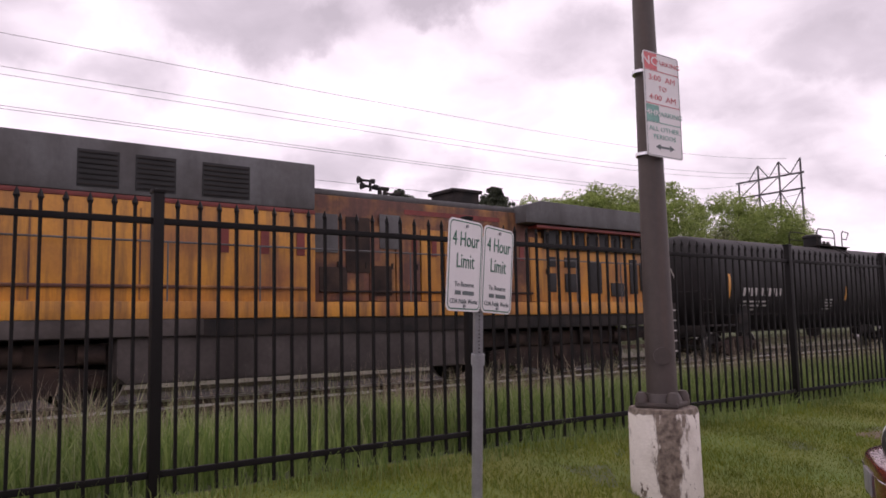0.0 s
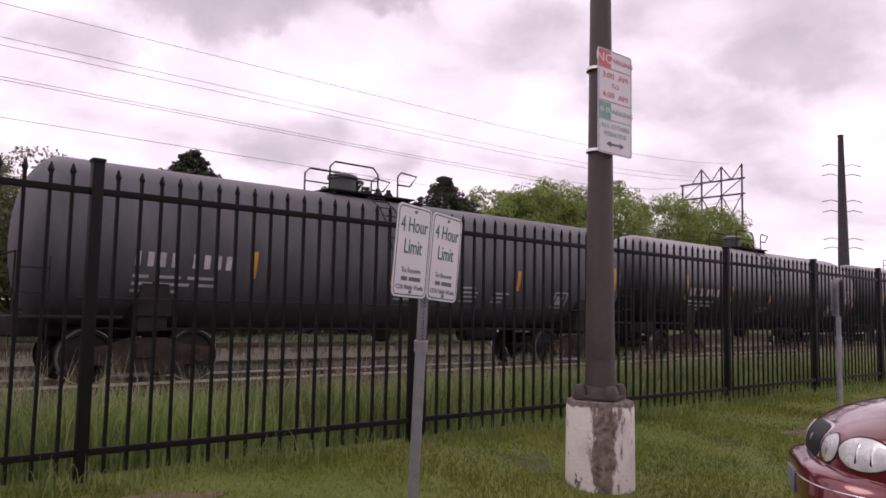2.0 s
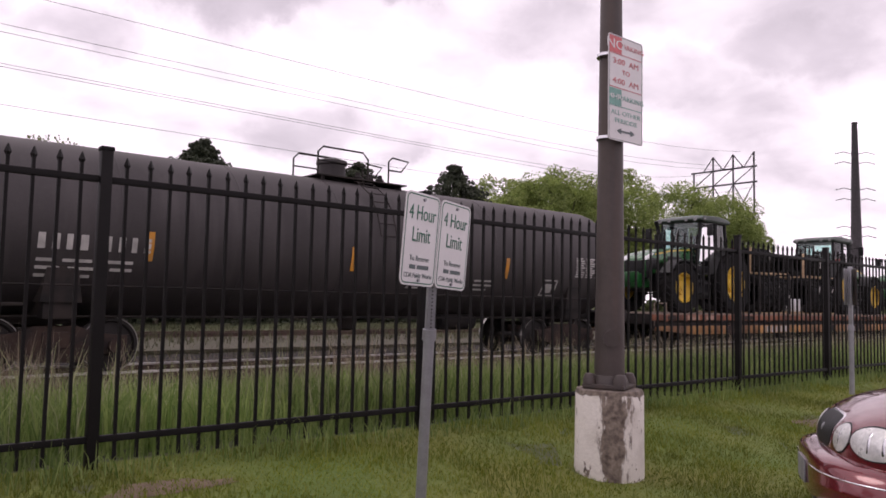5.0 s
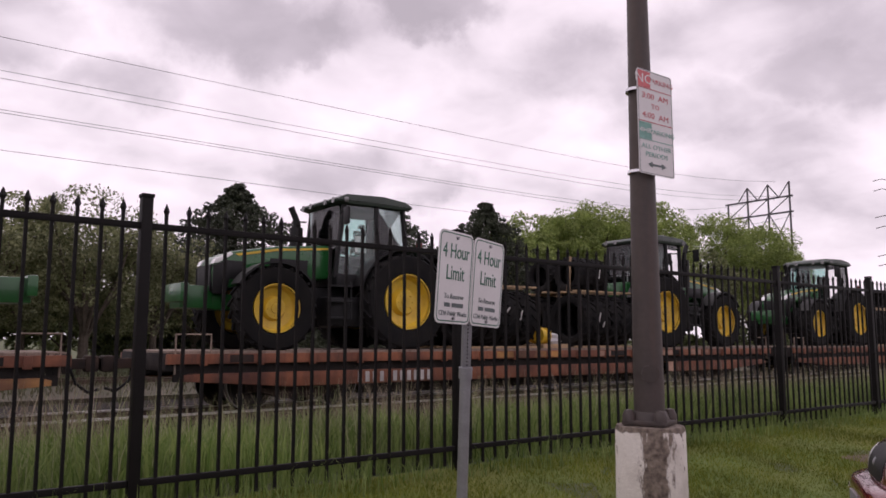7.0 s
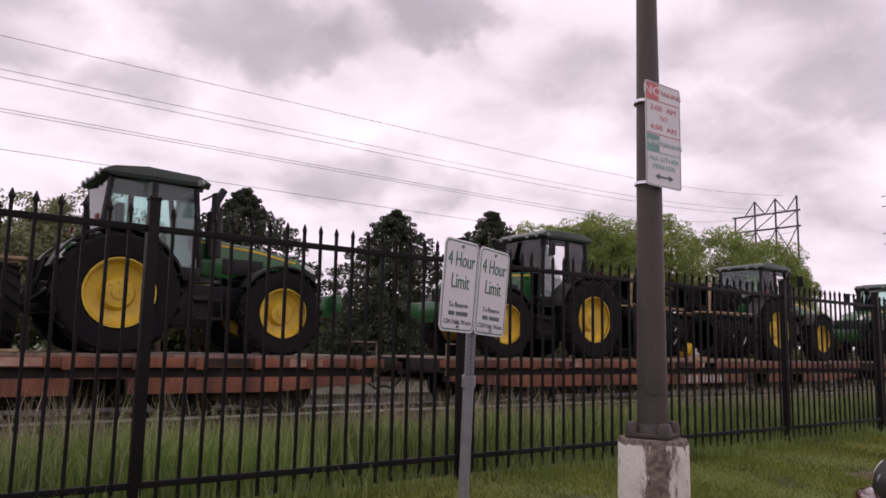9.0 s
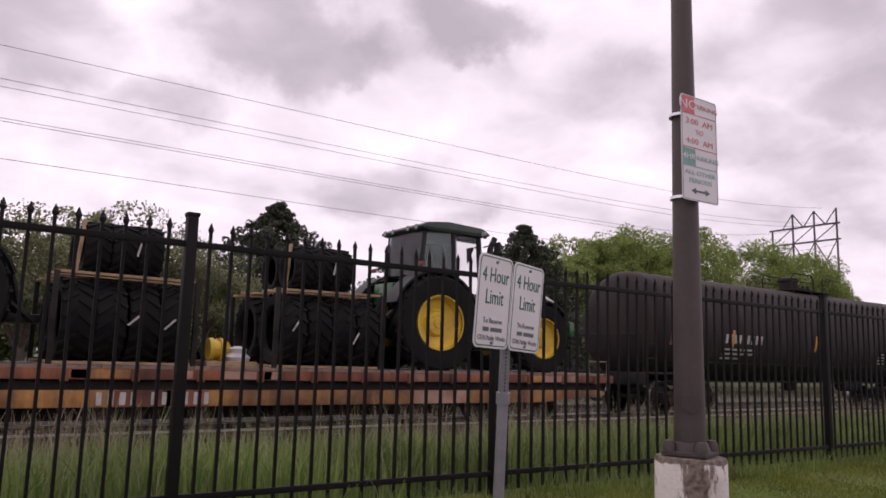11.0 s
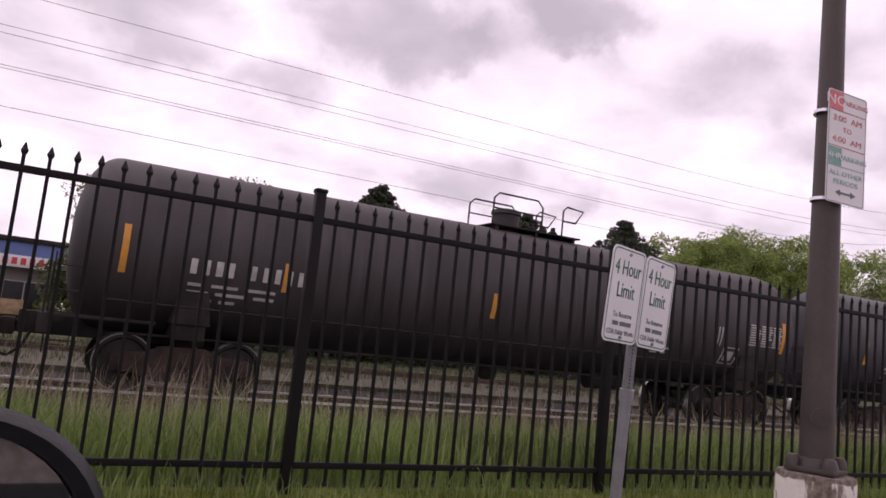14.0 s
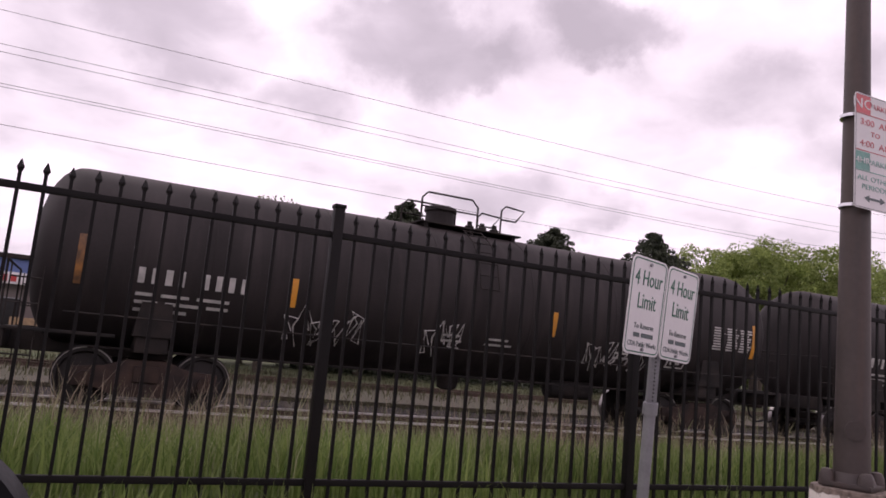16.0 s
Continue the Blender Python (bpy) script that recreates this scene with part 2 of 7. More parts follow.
M = dict(
    fence=mat("black_fence_paint", (0.0095, 0.0082, 0.0085), 0.55, var=0.3, bump=0.05),
    lawn=mat("mown_grass", (0.09, 0.135, 0.016), 0.9, var=0.35, scale=0.9, fine=40, bump=0.5, col2=(0.15, 0.155, 0.030), dist=0.03),
    earth=mat("weedy_ground", (0.06, 0.085, 0.027), 0.95, var=0.4, scale=0.25, fine=9, bump=0.5, col2=(0.09, 0.09, 0.042), dist=0.05),
    asphalt=mat("asphalt", (0.055, 0.053, 0.055), 0.9, var=0.3, scale=0.6, fine=120, bump=0.4, col2=(0.08, 0.077, 0.075)),
    kerb=mat("kerb_concrete", (0.25, 0.215, 0.19), 0.9, var=0.25, scale=2, fine=50, bump=0.3, col2=(0.17, 0.135, 0.11)),
    soil=mat("bare_soil", (0.115, 0.082, 0.052), 0.95, var=0.4, scale=5, fine=50, bump=0.8, col2=(0.17, 0.125, 0.085), dist=0.02),
    ballast=mat("ballast", (0.017, 0.0145, 0.0135), 0.95, var=0.6, scale=0.8, fine=16, bump=1.0, col2=(0.042, 0.034, 0.03), dist=0.06),
    gravel=mat("weedy_gravel", (0.056, 0.053, 0.030), 0.95, var=0.4, scale=0.5, fine=14, bump=0.6, col2=(0.066, 0.053, 0.039), dist=0.04),
    rail=mat("rail_steel", (0.62, 0.59, 0.58), 0.4, metal=0.35, var=0.2),
    web=mat("rusty_rail_web", (0.08, 0.05, 0.038), 0.85, var=0.4),
    tie=mat("creosoted_tie", (0.032, 0.026, 0.022), 0.9, var=0.4, scale=4, bump=0.4),
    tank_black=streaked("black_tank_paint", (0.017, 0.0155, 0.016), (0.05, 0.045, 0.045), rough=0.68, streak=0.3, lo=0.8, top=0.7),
    # here the paler tone reaches down to the middle of the shell
    tank_gloss=streaked("black_tank_paint_with_pale_top", (0.014, 0.014, 0.016), (0.27, 0.26, 0.265), rough=0.42, streak=0.2, lo=-0.08, top=0.85),
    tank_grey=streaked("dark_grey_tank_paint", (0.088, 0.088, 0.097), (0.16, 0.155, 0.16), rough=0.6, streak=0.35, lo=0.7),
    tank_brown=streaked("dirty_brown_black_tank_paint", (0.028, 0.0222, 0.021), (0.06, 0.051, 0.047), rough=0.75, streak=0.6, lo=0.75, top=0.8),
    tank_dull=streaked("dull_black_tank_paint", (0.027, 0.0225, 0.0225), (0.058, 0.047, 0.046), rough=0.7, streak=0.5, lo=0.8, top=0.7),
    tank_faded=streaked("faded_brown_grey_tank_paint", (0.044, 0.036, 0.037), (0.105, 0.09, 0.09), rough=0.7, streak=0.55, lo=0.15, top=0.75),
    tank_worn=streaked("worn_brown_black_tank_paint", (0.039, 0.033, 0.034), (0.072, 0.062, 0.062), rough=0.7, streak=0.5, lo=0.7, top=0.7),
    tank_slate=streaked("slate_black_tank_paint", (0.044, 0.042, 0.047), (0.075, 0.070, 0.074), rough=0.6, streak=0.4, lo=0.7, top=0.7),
    under=mat("grimy_underframe", (0.013, 0.012, 0.012), 0.8, var=0.5, scale=2.5, bump=0.3, col2=(0.035, 0.028, 0.025)),
    truck=mat("rusty_truck_casting", (0.022, 0.017, 0.016), 0.85, var=0.5, scale=3, bump=0.4, col2=(0.055, 0.036, 0.028)),
    wheel=mat("wheel_steel", (0.02, 0.0165, 0.0155), 0.7, metal=0.2, var=0.4),
    tread=mat("polished_wheel_tread", (0.36, 0.34, 0.33), 0.35, metal=0.9, var=0.1),
    white=mat("white_stencil", (0.50, 0.48, 0.46), 0.6, var=0.3, scale=5),
    stripe=mat("yellow_reflector", (0.62, 0.27, 0.03), 0.4, var=0.3, scale=6, col2=(0.5, 0.24, 0.06)),
    stripe_old=mat("worn_yellow_reflector", (0.34, 0.15, 0.04), 0.5, var=0.4, scale=6, col2=(0.10, 0.055, 0.03)),
    loco_yellow=mat("armour_yellow_paint", (0.50, 0.225, 0.026), 0.55, var=0.25, scale=0.9, fine=18, col2=(0.27, 0.105, 0.032), spot=0.54),
    loco_rust=mat("heat_scorched_panel", (0.12, 0.05, 0.035), 0.7, var=0.5, scale=1.6, fine=14, col2=(0.40, 0.19, 0.045), spot=0.58),
    loco_grey=mat("harbour_grey_paint", (0.11, 0.11, 0.115), 0.6, var=0.35, scale=1.0, fine=12, col2=(0.065, 0.06, 0.06)),
    loco_grime=mat("brown_road_grime", (0.075, 0.063, 0.058), 0.85, var=0.4, scale=1.2, fine=14, bump=0.2, col2=(0.04, 0.033, 0.03)),
    loco_red=mat("red_stripe", (0.17, 0.022, 0.016), 0.5, var=0.3),
    grille=mat("black_louvre", (0.008, 0.008, 0.009), 0.6, var=0.3),
    flat=mat("faded_orange_flatcar", (0.29, 0.105, 0.05), 0.75, var=0.35, scale=1.1, fine=14, col2=(0.12, 0.045, 0.028), spot=0.5),
    flat_yellow=mat("faded_yellow_flatcar", (0.50, 0.25, 0.07), 0.7, var=0.35, scale=1.1, fine=14, col2=(0.13, 0.062, 0.036), spot=0.5),
    primer=mat("pale_pink_primer", (0.42, 0.27, 0.20), 0.8, var=0.35, scale=3, col2=(0.25, 0.13, 0.085)),
    deck=mat("weathered_deck_plank", (0.26, 0.20, 0.16), 0.9, var=0.4, scale=3, bump=0.4),
    green=mat("tractor_green", (0.012, 0.10, 0.022), 0.3, var=0.2, scale=1.5, coat=0.4, bump=0.02),
    yellow=mat("tractor_yellow", (0.70, 0.475, 0.035), 0.45, var=0.2, scale=3, bump=0.03, col2=(0.52, 0.34, 0.035)),
    tyre=mat("black_rubber", (0.007, 0.007, 0.008), 0.88, var=0.35, scale=3, bump=0.2, col2=(0.014, 0.013, 0.012)),
    black=mat("black_plastic", (0.009, 0.009, 0.010), 0.5, var=0.3),
    roof_black=mat("dark_cab_roof", (0.02, 0.035, 0.024), 0.4, var=0.2),
    glass=glass("cab_glass"),
    lamp=mat("clear_lamp_lens", (0.75, 0.75, 0.75), 0.12, var=0.1, coat=0.6),
    lamp_dull=mat("smoked_lamp_lens", (0.20, 0.20, 0.20), 0.25, var=0.2, coat=0.4),
    wrap=mat("white_plastic_wrap", (0.62, 0.61, 0.62), 0.45, var=0.2, scale=4, fine=20, bump=0.4, col2=(0.45, 0.45, 0.47)),
    wood=mat("fresh_timber", (0.42, 0.29, 0.17), 0.85, var=0.35, scale=5),
    galv=mat("galvanised_steel", (0.34, 0.34, 0.36), 0.5, metal=0.55, var=0.2, scale=9, fine=80),
    sign_white=mat("sign_sheeting", (0.72, 0.70, 0.70), 0.35, var=0.06, scale=6, bump=0.02),
    sign_green=mat("sign_green_ink", (0.015, 0.13, 0.075), 0.4, var=0.15),
    sign_red=mat("faded_red_ink", (0.62, 0.14, 0.15), 0.45, var=0.25, scale=9),
    sign_teal=mat("faded_green_ink", (0.20, 0.42, 0.36), 0.45, var=0.25, scale=9),
    sign_grey=mat("faded_dark_ink", (0.12, 0.15, 0.15), 0.5, var=0.2),
    pole=mat("bronze_painted_pole", (0.043, 0.033, 0.030), 0.55, var=0.3, scale=3, fine=30, col2=(0.06, 0.046, 0.042)),
    concrete=mat("white_painted_concrete", (0.66, 0.62, 0.57), 0.85, var=0.15, scale=5, fine=40, bump=0.4, col2=(0.5, 0.46, 0.41), spot=0.6),
    car=mat("red_metallic_paint", (0.15, 0.012, 0.018), 0.22, metal=0.35, var=0.12, scale=2, coat=1.0, bump=0.0),
    chrome=mat("chrome", (0.7, 0.7, 0.72), 0.15, metal=1.0, var=0.05, bump=0.0),
    blue_car=mat("dark_car_paint", (0.02, 0.022, 0.03), 0.25, var=0.1, coat=1.0, bump=0.0),
    bark=mat("bark", (0.10, 0.08, 0.062), 0.95, var=0.4, scale=6, bump=0.6),
    spruce=leafy("spruce_needles", (0.024, 0.034, 0.018), (0.060, 0.070, 0.040), 0.2),
    shrub=leafy("olive_shrub_leaves", (0.05, 0.075, 0.022), (0.16, 0.18, 0.075), 0.35),
    maple=leafy("spring_leaves", (0.14, 0.20, 0.045), (0.33, 0.39, 0.12), 0.45),
    thin=leafy("dull_leaves_and_blossom", (0.08, 0.10, 0.035), (0.29, 0.30, 0.16), 0.45),
    blades=leafy("tall_grass_blades", (0.095, 0.158, 0.032), (0.25, 0.31, 0.10), 0.42),
    short=leafy("lawn_blades", (0.10, 0.145, 0.013), (0.20, 0.215, 0.030), 0.5, 1.1, 0.5, 1.5),
    weeds=leafy("dull_weeds", (0.05, 0.058, 0.026), (0.125, 0.125, 0.065), 0.3),
    straw=leafy("dry_stalks", (0.13, 0.10, 0.065), (0.36, 0.30, 0.22), 0.2),
    seed=leafy("pale_seed_heads", (0.20, 0.23, 0.10), (0.40, 0.40, 0.23), 0.35),
    steel_dark=mat("weathered_mast_steel", (0.07, 0.062, 0.07), 0.7, var=0.3),
    wire=mat("cable", (0.10, 0.09, 0.10), 0.6, var=0.2),
    render=mat("building_render", (0.20, 0.17, 0.16), 0.9, var=0.2, scale=0.6),
    blue=mat("blue_fascia", (0.13, 0.19, 0.42), 0.6, var=0.15, scale=0.7),
    redsign=mat("red_lettering", (0.55, 0.05, 0.05), 0.5, var=0.2),
    mirror=mat("mirror_silver", (0.48, 0.49, 0.52), 0.03, metal=1.0, var=0.02, bump=0.0),
    headlamp=mat("moulded_lamp_lens", (0.74, 0.74, 0.72), 0.3, metal=0.3, var=0.3, scale=16, fine=60, bump=0.3, coat=1.0),
    amber=mat("amber_lens", (0.7, 0.22, 0.02), 0.25, var=0.1),
)


def flaked():
    """White paint that has come off: a broad upright strip down one side, the rim, and scattered chips."""
    m = M["concrete"]
    nt = m.node_tree
    N, L = nt.nodes.new, nt.links.new
    b = nt.nodes["Principled BSDF"]
    src = b.inputs["Base Color"].links[0].from_socket
    tc, sep = N("ShaderNodeTexCoord"), N("ShaderNodeSeparateXYZ")
    L(tc.outputs["Object"], sep.inputs[0])

    def op(kind, a, c):
        o = N("ShaderNodeMath"); o.operation = kind
        for q, v in enumerate((a, c)):
            if isinstance(v, (int, float)):
                o.inputs[q].default_value = v
            else:
                L(v, o.inputs[q])
        return o.outputs[0]

    def cloud(scale, loc, detail, size):
        mp, n = N("ShaderNodeMapping"), N("ShaderNodeTexNoise")
        mp.inputs["Scale"].default_value, mp.inputs["Location"].default_value = scale, loc
        n.inputs["Scale"].default_value, n.inputs["Detail"].default_value, n.inputs["Roughness"].default_value = size, detail, 0.66
        L(tc.outputs["Object"], mp.inputs[0]); L(mp.outputs[0], n.inputs["Vector"])
        return n.outputs[0]

    rough_edge = cloud((8, 8, 2.5), (0.4, 0.1, 0.3), 9, 1.2)
    chips = cloud((9, 9, 5), (2.4, 0.7, 0.3), 8, 1.3)
    across = op("SUBTRACT", op("MULTIPLY", sep.outputs[0], 0.61), op("MULTIPLY", sep.outputs[1], 0.79))
    strip = op("SUBTRACT", 0.10, op("ABSOLUTE", op("SUBTRACT", across, 0.035), 0.0))
    strip = op("ADD", op("MULTIPLY", strip, 9.0), op("MULTIPLY", op("SUBTRACT", rough_edge, 0.5), 3.2))
    rim = op("ADD", op("MULTIPLY", op("SUBTRACT", sep.outputs[2], 0.528), 26.0), op("MULTIPLY", op("SUBTRACT", chips, 0.5), 1.6))
    spots = op("MULTIPLY", op("SUBTRACT", chips, 0.60), 12.0)
    wear = op("MAXIMUM", op("MAXIMUM", strip, rim), spots)
    r = N("ShaderNodeMapRange")
    r.inputs[1].default_value, r.inputs[2].default_value = 0.0, 0.22
    L(wear, r.inputs[0])
    mx = N("ShaderNodeMix"); mx.data_type = "RGBA"
    n2, r2 = N("ShaderNodeTexNoise"), N("ShaderNodeValToRGB")
    n2.inputs["Scale"].default_value, n2.inputs["Detail"].default_value = 26, 7
    r2.color_ramp.elements[0].position, r2.color_ramp.elements[1].position = 0.3, 0.72
    r2.color_ramp.elements[0].color, r2.color_ramp.elements[1].color = (0.07, 0.052, 0.042, 1), (0.27, 0.22, 0.18, 1)
    L(tc.outputs["Object"], n2.inputs["Vector"]); L(n2.outputs[0], r2.inputs[0])
    L(r.outputs[0], mx.inputs[0]); L(src, mx.inputs[6]); L(r2.outputs[0], mx.inputs[7])
    L(mx.outputs[2], b.inputs["Base Color"])


def runs(m, colour, amount, wide=3.0):
    """Rust and soot that has run down an upright side."""
    nt = m.node_tree
    N, L = nt.nodes.new, nt.links.new
    b = nt.nodes["Principled BSDF"]
    src = b.inputs["Base Color"].links[0].from_socket
    tc, mp, n, r, mx = N("ShaderNodeTexCoord"), N("ShaderNodeMapping"), N("ShaderNodeTexNoise"), N("ShaderNodeMapRange"), N("ShaderNodeMix")
    mp.inputs["Scale"].default_value = (wide, 1.0, 0.35)
    n.inputs["Scale"].default_value, n.inputs["Detail"].default_value, n.inputs["Roughness"].default_value = 1.5, 8, 0.65
    r.inputs[1].default_value, r.inputs[2].default_value, r.inputs[4].default_value = 0.45, 0.68, amount
    mx.data_type = "RGBA"
    mx.inputs[7].default_value = (*colour, 1)
    L(tc.outputs["Object"], mp.inputs[0]); L(mp.outputs[0], n.inputs["Vector"]); L(n.outputs[0], r.inputs[0])
    L(r.outputs[0], mx.inputs[0]); L(src, mx.inputs[6]); L(mx.outputs[2], b.inputs["Base Color"])


runs(M["loco_yellow"], (0.10, 0.045, 0.026), 0.75)
runs(M["loco_rust"], (0.045, 0.022, 0.018), 0.8)
runs(M["loco_grey"], (0.04, 0.036, 0.036), 0.6, 1.5)
runs(M["flat"], (0.045, 0.024, 0.02), 0.75, 2.0)
runs(M["flat_yellow"], (0.06, 0.03, 0.022), 0.7, 2.0)
runs(M["pole"], (0.10, 0.062, 0.045), 0.5, 6.0)
flaked()
for k, v in (("tyre", 0.2), ("fence", 0.16), ("under", 0.25), ("black", 0.3), ("ballast", 0.2), ("tie", 0.2), ("tank_black", 0.25), ("tank_brown", 0.22), ("tank_dull", 0.25), ("tank_grey", 0.35), ("truck", 0.25)):
    M[k].node_tree.nodes["Principled BSDF"].inputs["Specular IOR Level"].default_value = v
for b in [M["mirror"].node_tree.nodes["Principled BSDF"]]:
    for link in list(b.inputs["Roughness"].links):
        M["mirror"].node_tree.links.remove(link)
    b.inputs["Roughness"].default_value = 0.02


# ---- mesh helpers ----
def box(bm, c, s, bevel=0.0, rot=None):
    m = Matrix.Translation(c) @ (rot.to_4x4() if rot else Matrix()) @ Matrix.Diagonal((*s, 1))
    r = bmesh.ops.create_cube(bm, size=1.0, matrix=m)
    if bevel:
        es = list({e for v in r["verts"] for e in v.link_edges})
        bmesh.ops.bevel(bm, geom=es, offset=bevel, segments=2, affect="EDGES", profile=0.6)


def rod(bm, a, b, r, r2=None, seg=8, caps=True):
    a, b = Vector(a), Vector(b)
    d = b - a
    m = Matrix.Translation((a + b) / 2) @ d.to_track_quat("Z", "Y").to_matrix().to_4x4()
    bmesh.ops.create_cone(bm, cap_ends=caps, segments=seg, radius1=r, radius2=r if r2 is None else r2, depth=d.length, matrix=m)


def tube(bm, pts, r, seg=6):
    """One continuous bent tube."""
    pts = [Vector(p) for p in pts]
    n = len(pts)
    rings, side = [], None
    for k, p in enumerate(pts):
        d = (pts[min(k + 1, n - 1)] - pts[max(k - 1, 0)])
        d = d.normalized() if d.length > 1e-6 else Vector((0, 0, 1))
        if side is None:
            side = d.orthogonal().normalized()
        side = (side - d * side.dot(d))
        side = side.normalized() if side.length > 1e-5 else d.orthogonal().normalized()
        up = d.cross(side)
        rings.append([bm.verts.new(p + (side * math.cos(2 * math.pi * j / seg) + up * math.sin(2 * math.pi * j / seg)) * r) for j in range(seg)])
    for a, b in zip(rings, rings[1:]):
        for j in range(seg):
            bm.faces.new((a[j], a[(j + 1) % seg], b[(j + 1) % seg], b[j]))
    bm.faces.new(rings[0][::-1]); bm.faces.new(rings[-1])


def lathe(bm, profile, axis="x", seg=32, at=(0, 0, 0), caps=True):
    """Turns (along, radius) pairs round an axis."""
    rings = []
    for s, r in profile:
        ring = []
        for k in range(seg):
            a = 2 * math.pi * k / seg
            c, d = r * math.cos(a), r * math.sin(a)
            p = {"x": (s, c, d), "y": (c, s, d), "z": (c, d, s)}[axis]
            ring.append(bm.verts.new(Vector(p) + Vector(at)))
        rings.append(ring)
    for p, q in zip(rings, rings[1:]):
        for k in range(seg):
            bm.faces.new((p[k], p[(k + 1) % seg], q[(k + 1) % seg], q[k]))
    for ring in (rings[0], rings[-1]) if caps else ():
        bm.faces.new(ring)
    bmesh.ops.recalc_face_normals(bm, faces=bm.faces)


def prism(bm, outline, y0, y1, bevel=0.0):
    """An outline in x, z drawn out from y0 to y1."""
    a = [bm.verts.new((x, y0, z)) for x, z in outline]
    b = [bm.verts.new((x, y1, z)) for x, z in outline]
    n = len(a)
    fs = [bm.faces.new(a), bm.faces.new(b[::-1])]
    for k in range(n):
        fs.append(bm.faces.new((a[k], b[k], b[(k + 1) % n], a[(k + 1) % n])))
    bmesh.ops.recalc_face_normals(bm, faces=fs)
    if bevel:
        es = list({e for f in fs for e in f.edges})
        bmesh.ops.bevel(bm, geom=es, offset=bevel, segments=2, affect="EDGES", profile=0.6)


def mesh(name, bm, material, smooth=True):
    me = bpy.data.meshes.new(name)
    bm.normal_update()
    if smooth:
        for f in bm.faces:
            f.smooth = True
        for e in bm.edges:
            e.smooth = len(e.link_faces) == 2 and e.calc_face_angle(3.2) < 0.6
    bm.to_mesh(me)
    bm.free()
    me.materials.append(material)
    return me


def part(name, bm, material, parent=None, label="", at=None):
    me = bm if isinstance(bm, bpy.types.Mesh) else mesh(name, bm, material)
    ob = new(name, me)
    ob.parent = parent
    if at is not None:
        ob.matrix_basis = at if isinstance(at, Matrix) else Matrix.Translation(at)
    if label:
        tagged(ob, label)
    return ob


def thing(name, label, category, at=None, group="", kind=""):
    ob = new(name)
    ob.empty_display_size = 0.3
    if at is not None:
        ob.matrix_basis = at if isinstance(at, Matrix) else Matrix.Translation(at)
    return tagged(ob, label, category, group, kind)


def made(build, *a, **k):
    bm = bmesh.new()
    build(bm, *a, **k)
    return bm


def boxes(*rows, bevel=0.0):
    bm = bmesh.new()
    for c, s in rows:
        box(bm, c, s, bevel)
    return bm


def rods(*rows, seg=8):
    bm = bmesh.new()
    for r in rows:
        rod(bm, *r, seg=seg)
    return bm


def raw(name, verts, faces, material):
    me = bpy.data.meshes.new(name)
    verts, faces = np.asarray(verts, np.float32), np.asarray(faces, np.int32)
    n, k = faces.shape
    me.vertices.add(len(verts)); me.vertices.foreach_set("co", verts.ravel())
    me.loops.add(n * k); me.loops.foreach_set("vertex_index", faces.ravel())
    me.polygons.add(n); me.polygons.foreach_set("loop_start", np.arange(n, dtype=np.int32) * k)
    me.update(calc_edges=True)
    me.validate()
    me.materials.append(material)
    return me


def letters(text, size, material, name="lettering", spread=0.0):
    """Raised letters as one mesh, in the x-z plane, middle at the origin, facing -y."""
    cu = bpy.data.curves.new(name, "FONT")
    cu.body, cu.size, cu.align_x, cu.align_y, cu.extrude = text, size, "CENTER", "CENTER", 0.0008
    cu.offset, cu.resolution_u = spread, 3
    ob = bpy.data.objects.new(name, cu)
    scene.collection.objects.link(ob)
    bpy.context.view_layer.update()
    me = bpy.data.meshes.new_from_object(ob.evaluated_get(bpy.context.evaluated_depsgraph_get()))
    bpy.data.objects.remove(ob)
    me.transform(Euler((radians(90), 0, 0)).to_matrix().to_4x4())
    me.materials.clear()
    me.materials.append(material)
    return me


# ---- ground ----
def height(x, y):
    """The lie of the land across the track."""
    h = np.interp(y, [-400, 2.24, 2.25, 3.3, 4.8, 5.6, 8, 10.4, 11.5, 16.7, 19.9, 22, 40, 4000],
                  [-0.30, -0.30, -0.24, -0.185, 0.0, -0.03, -0.34, -0.64, -0.72, -0.72, -0.62, -0.45, -0.4, -0.4])
    return h


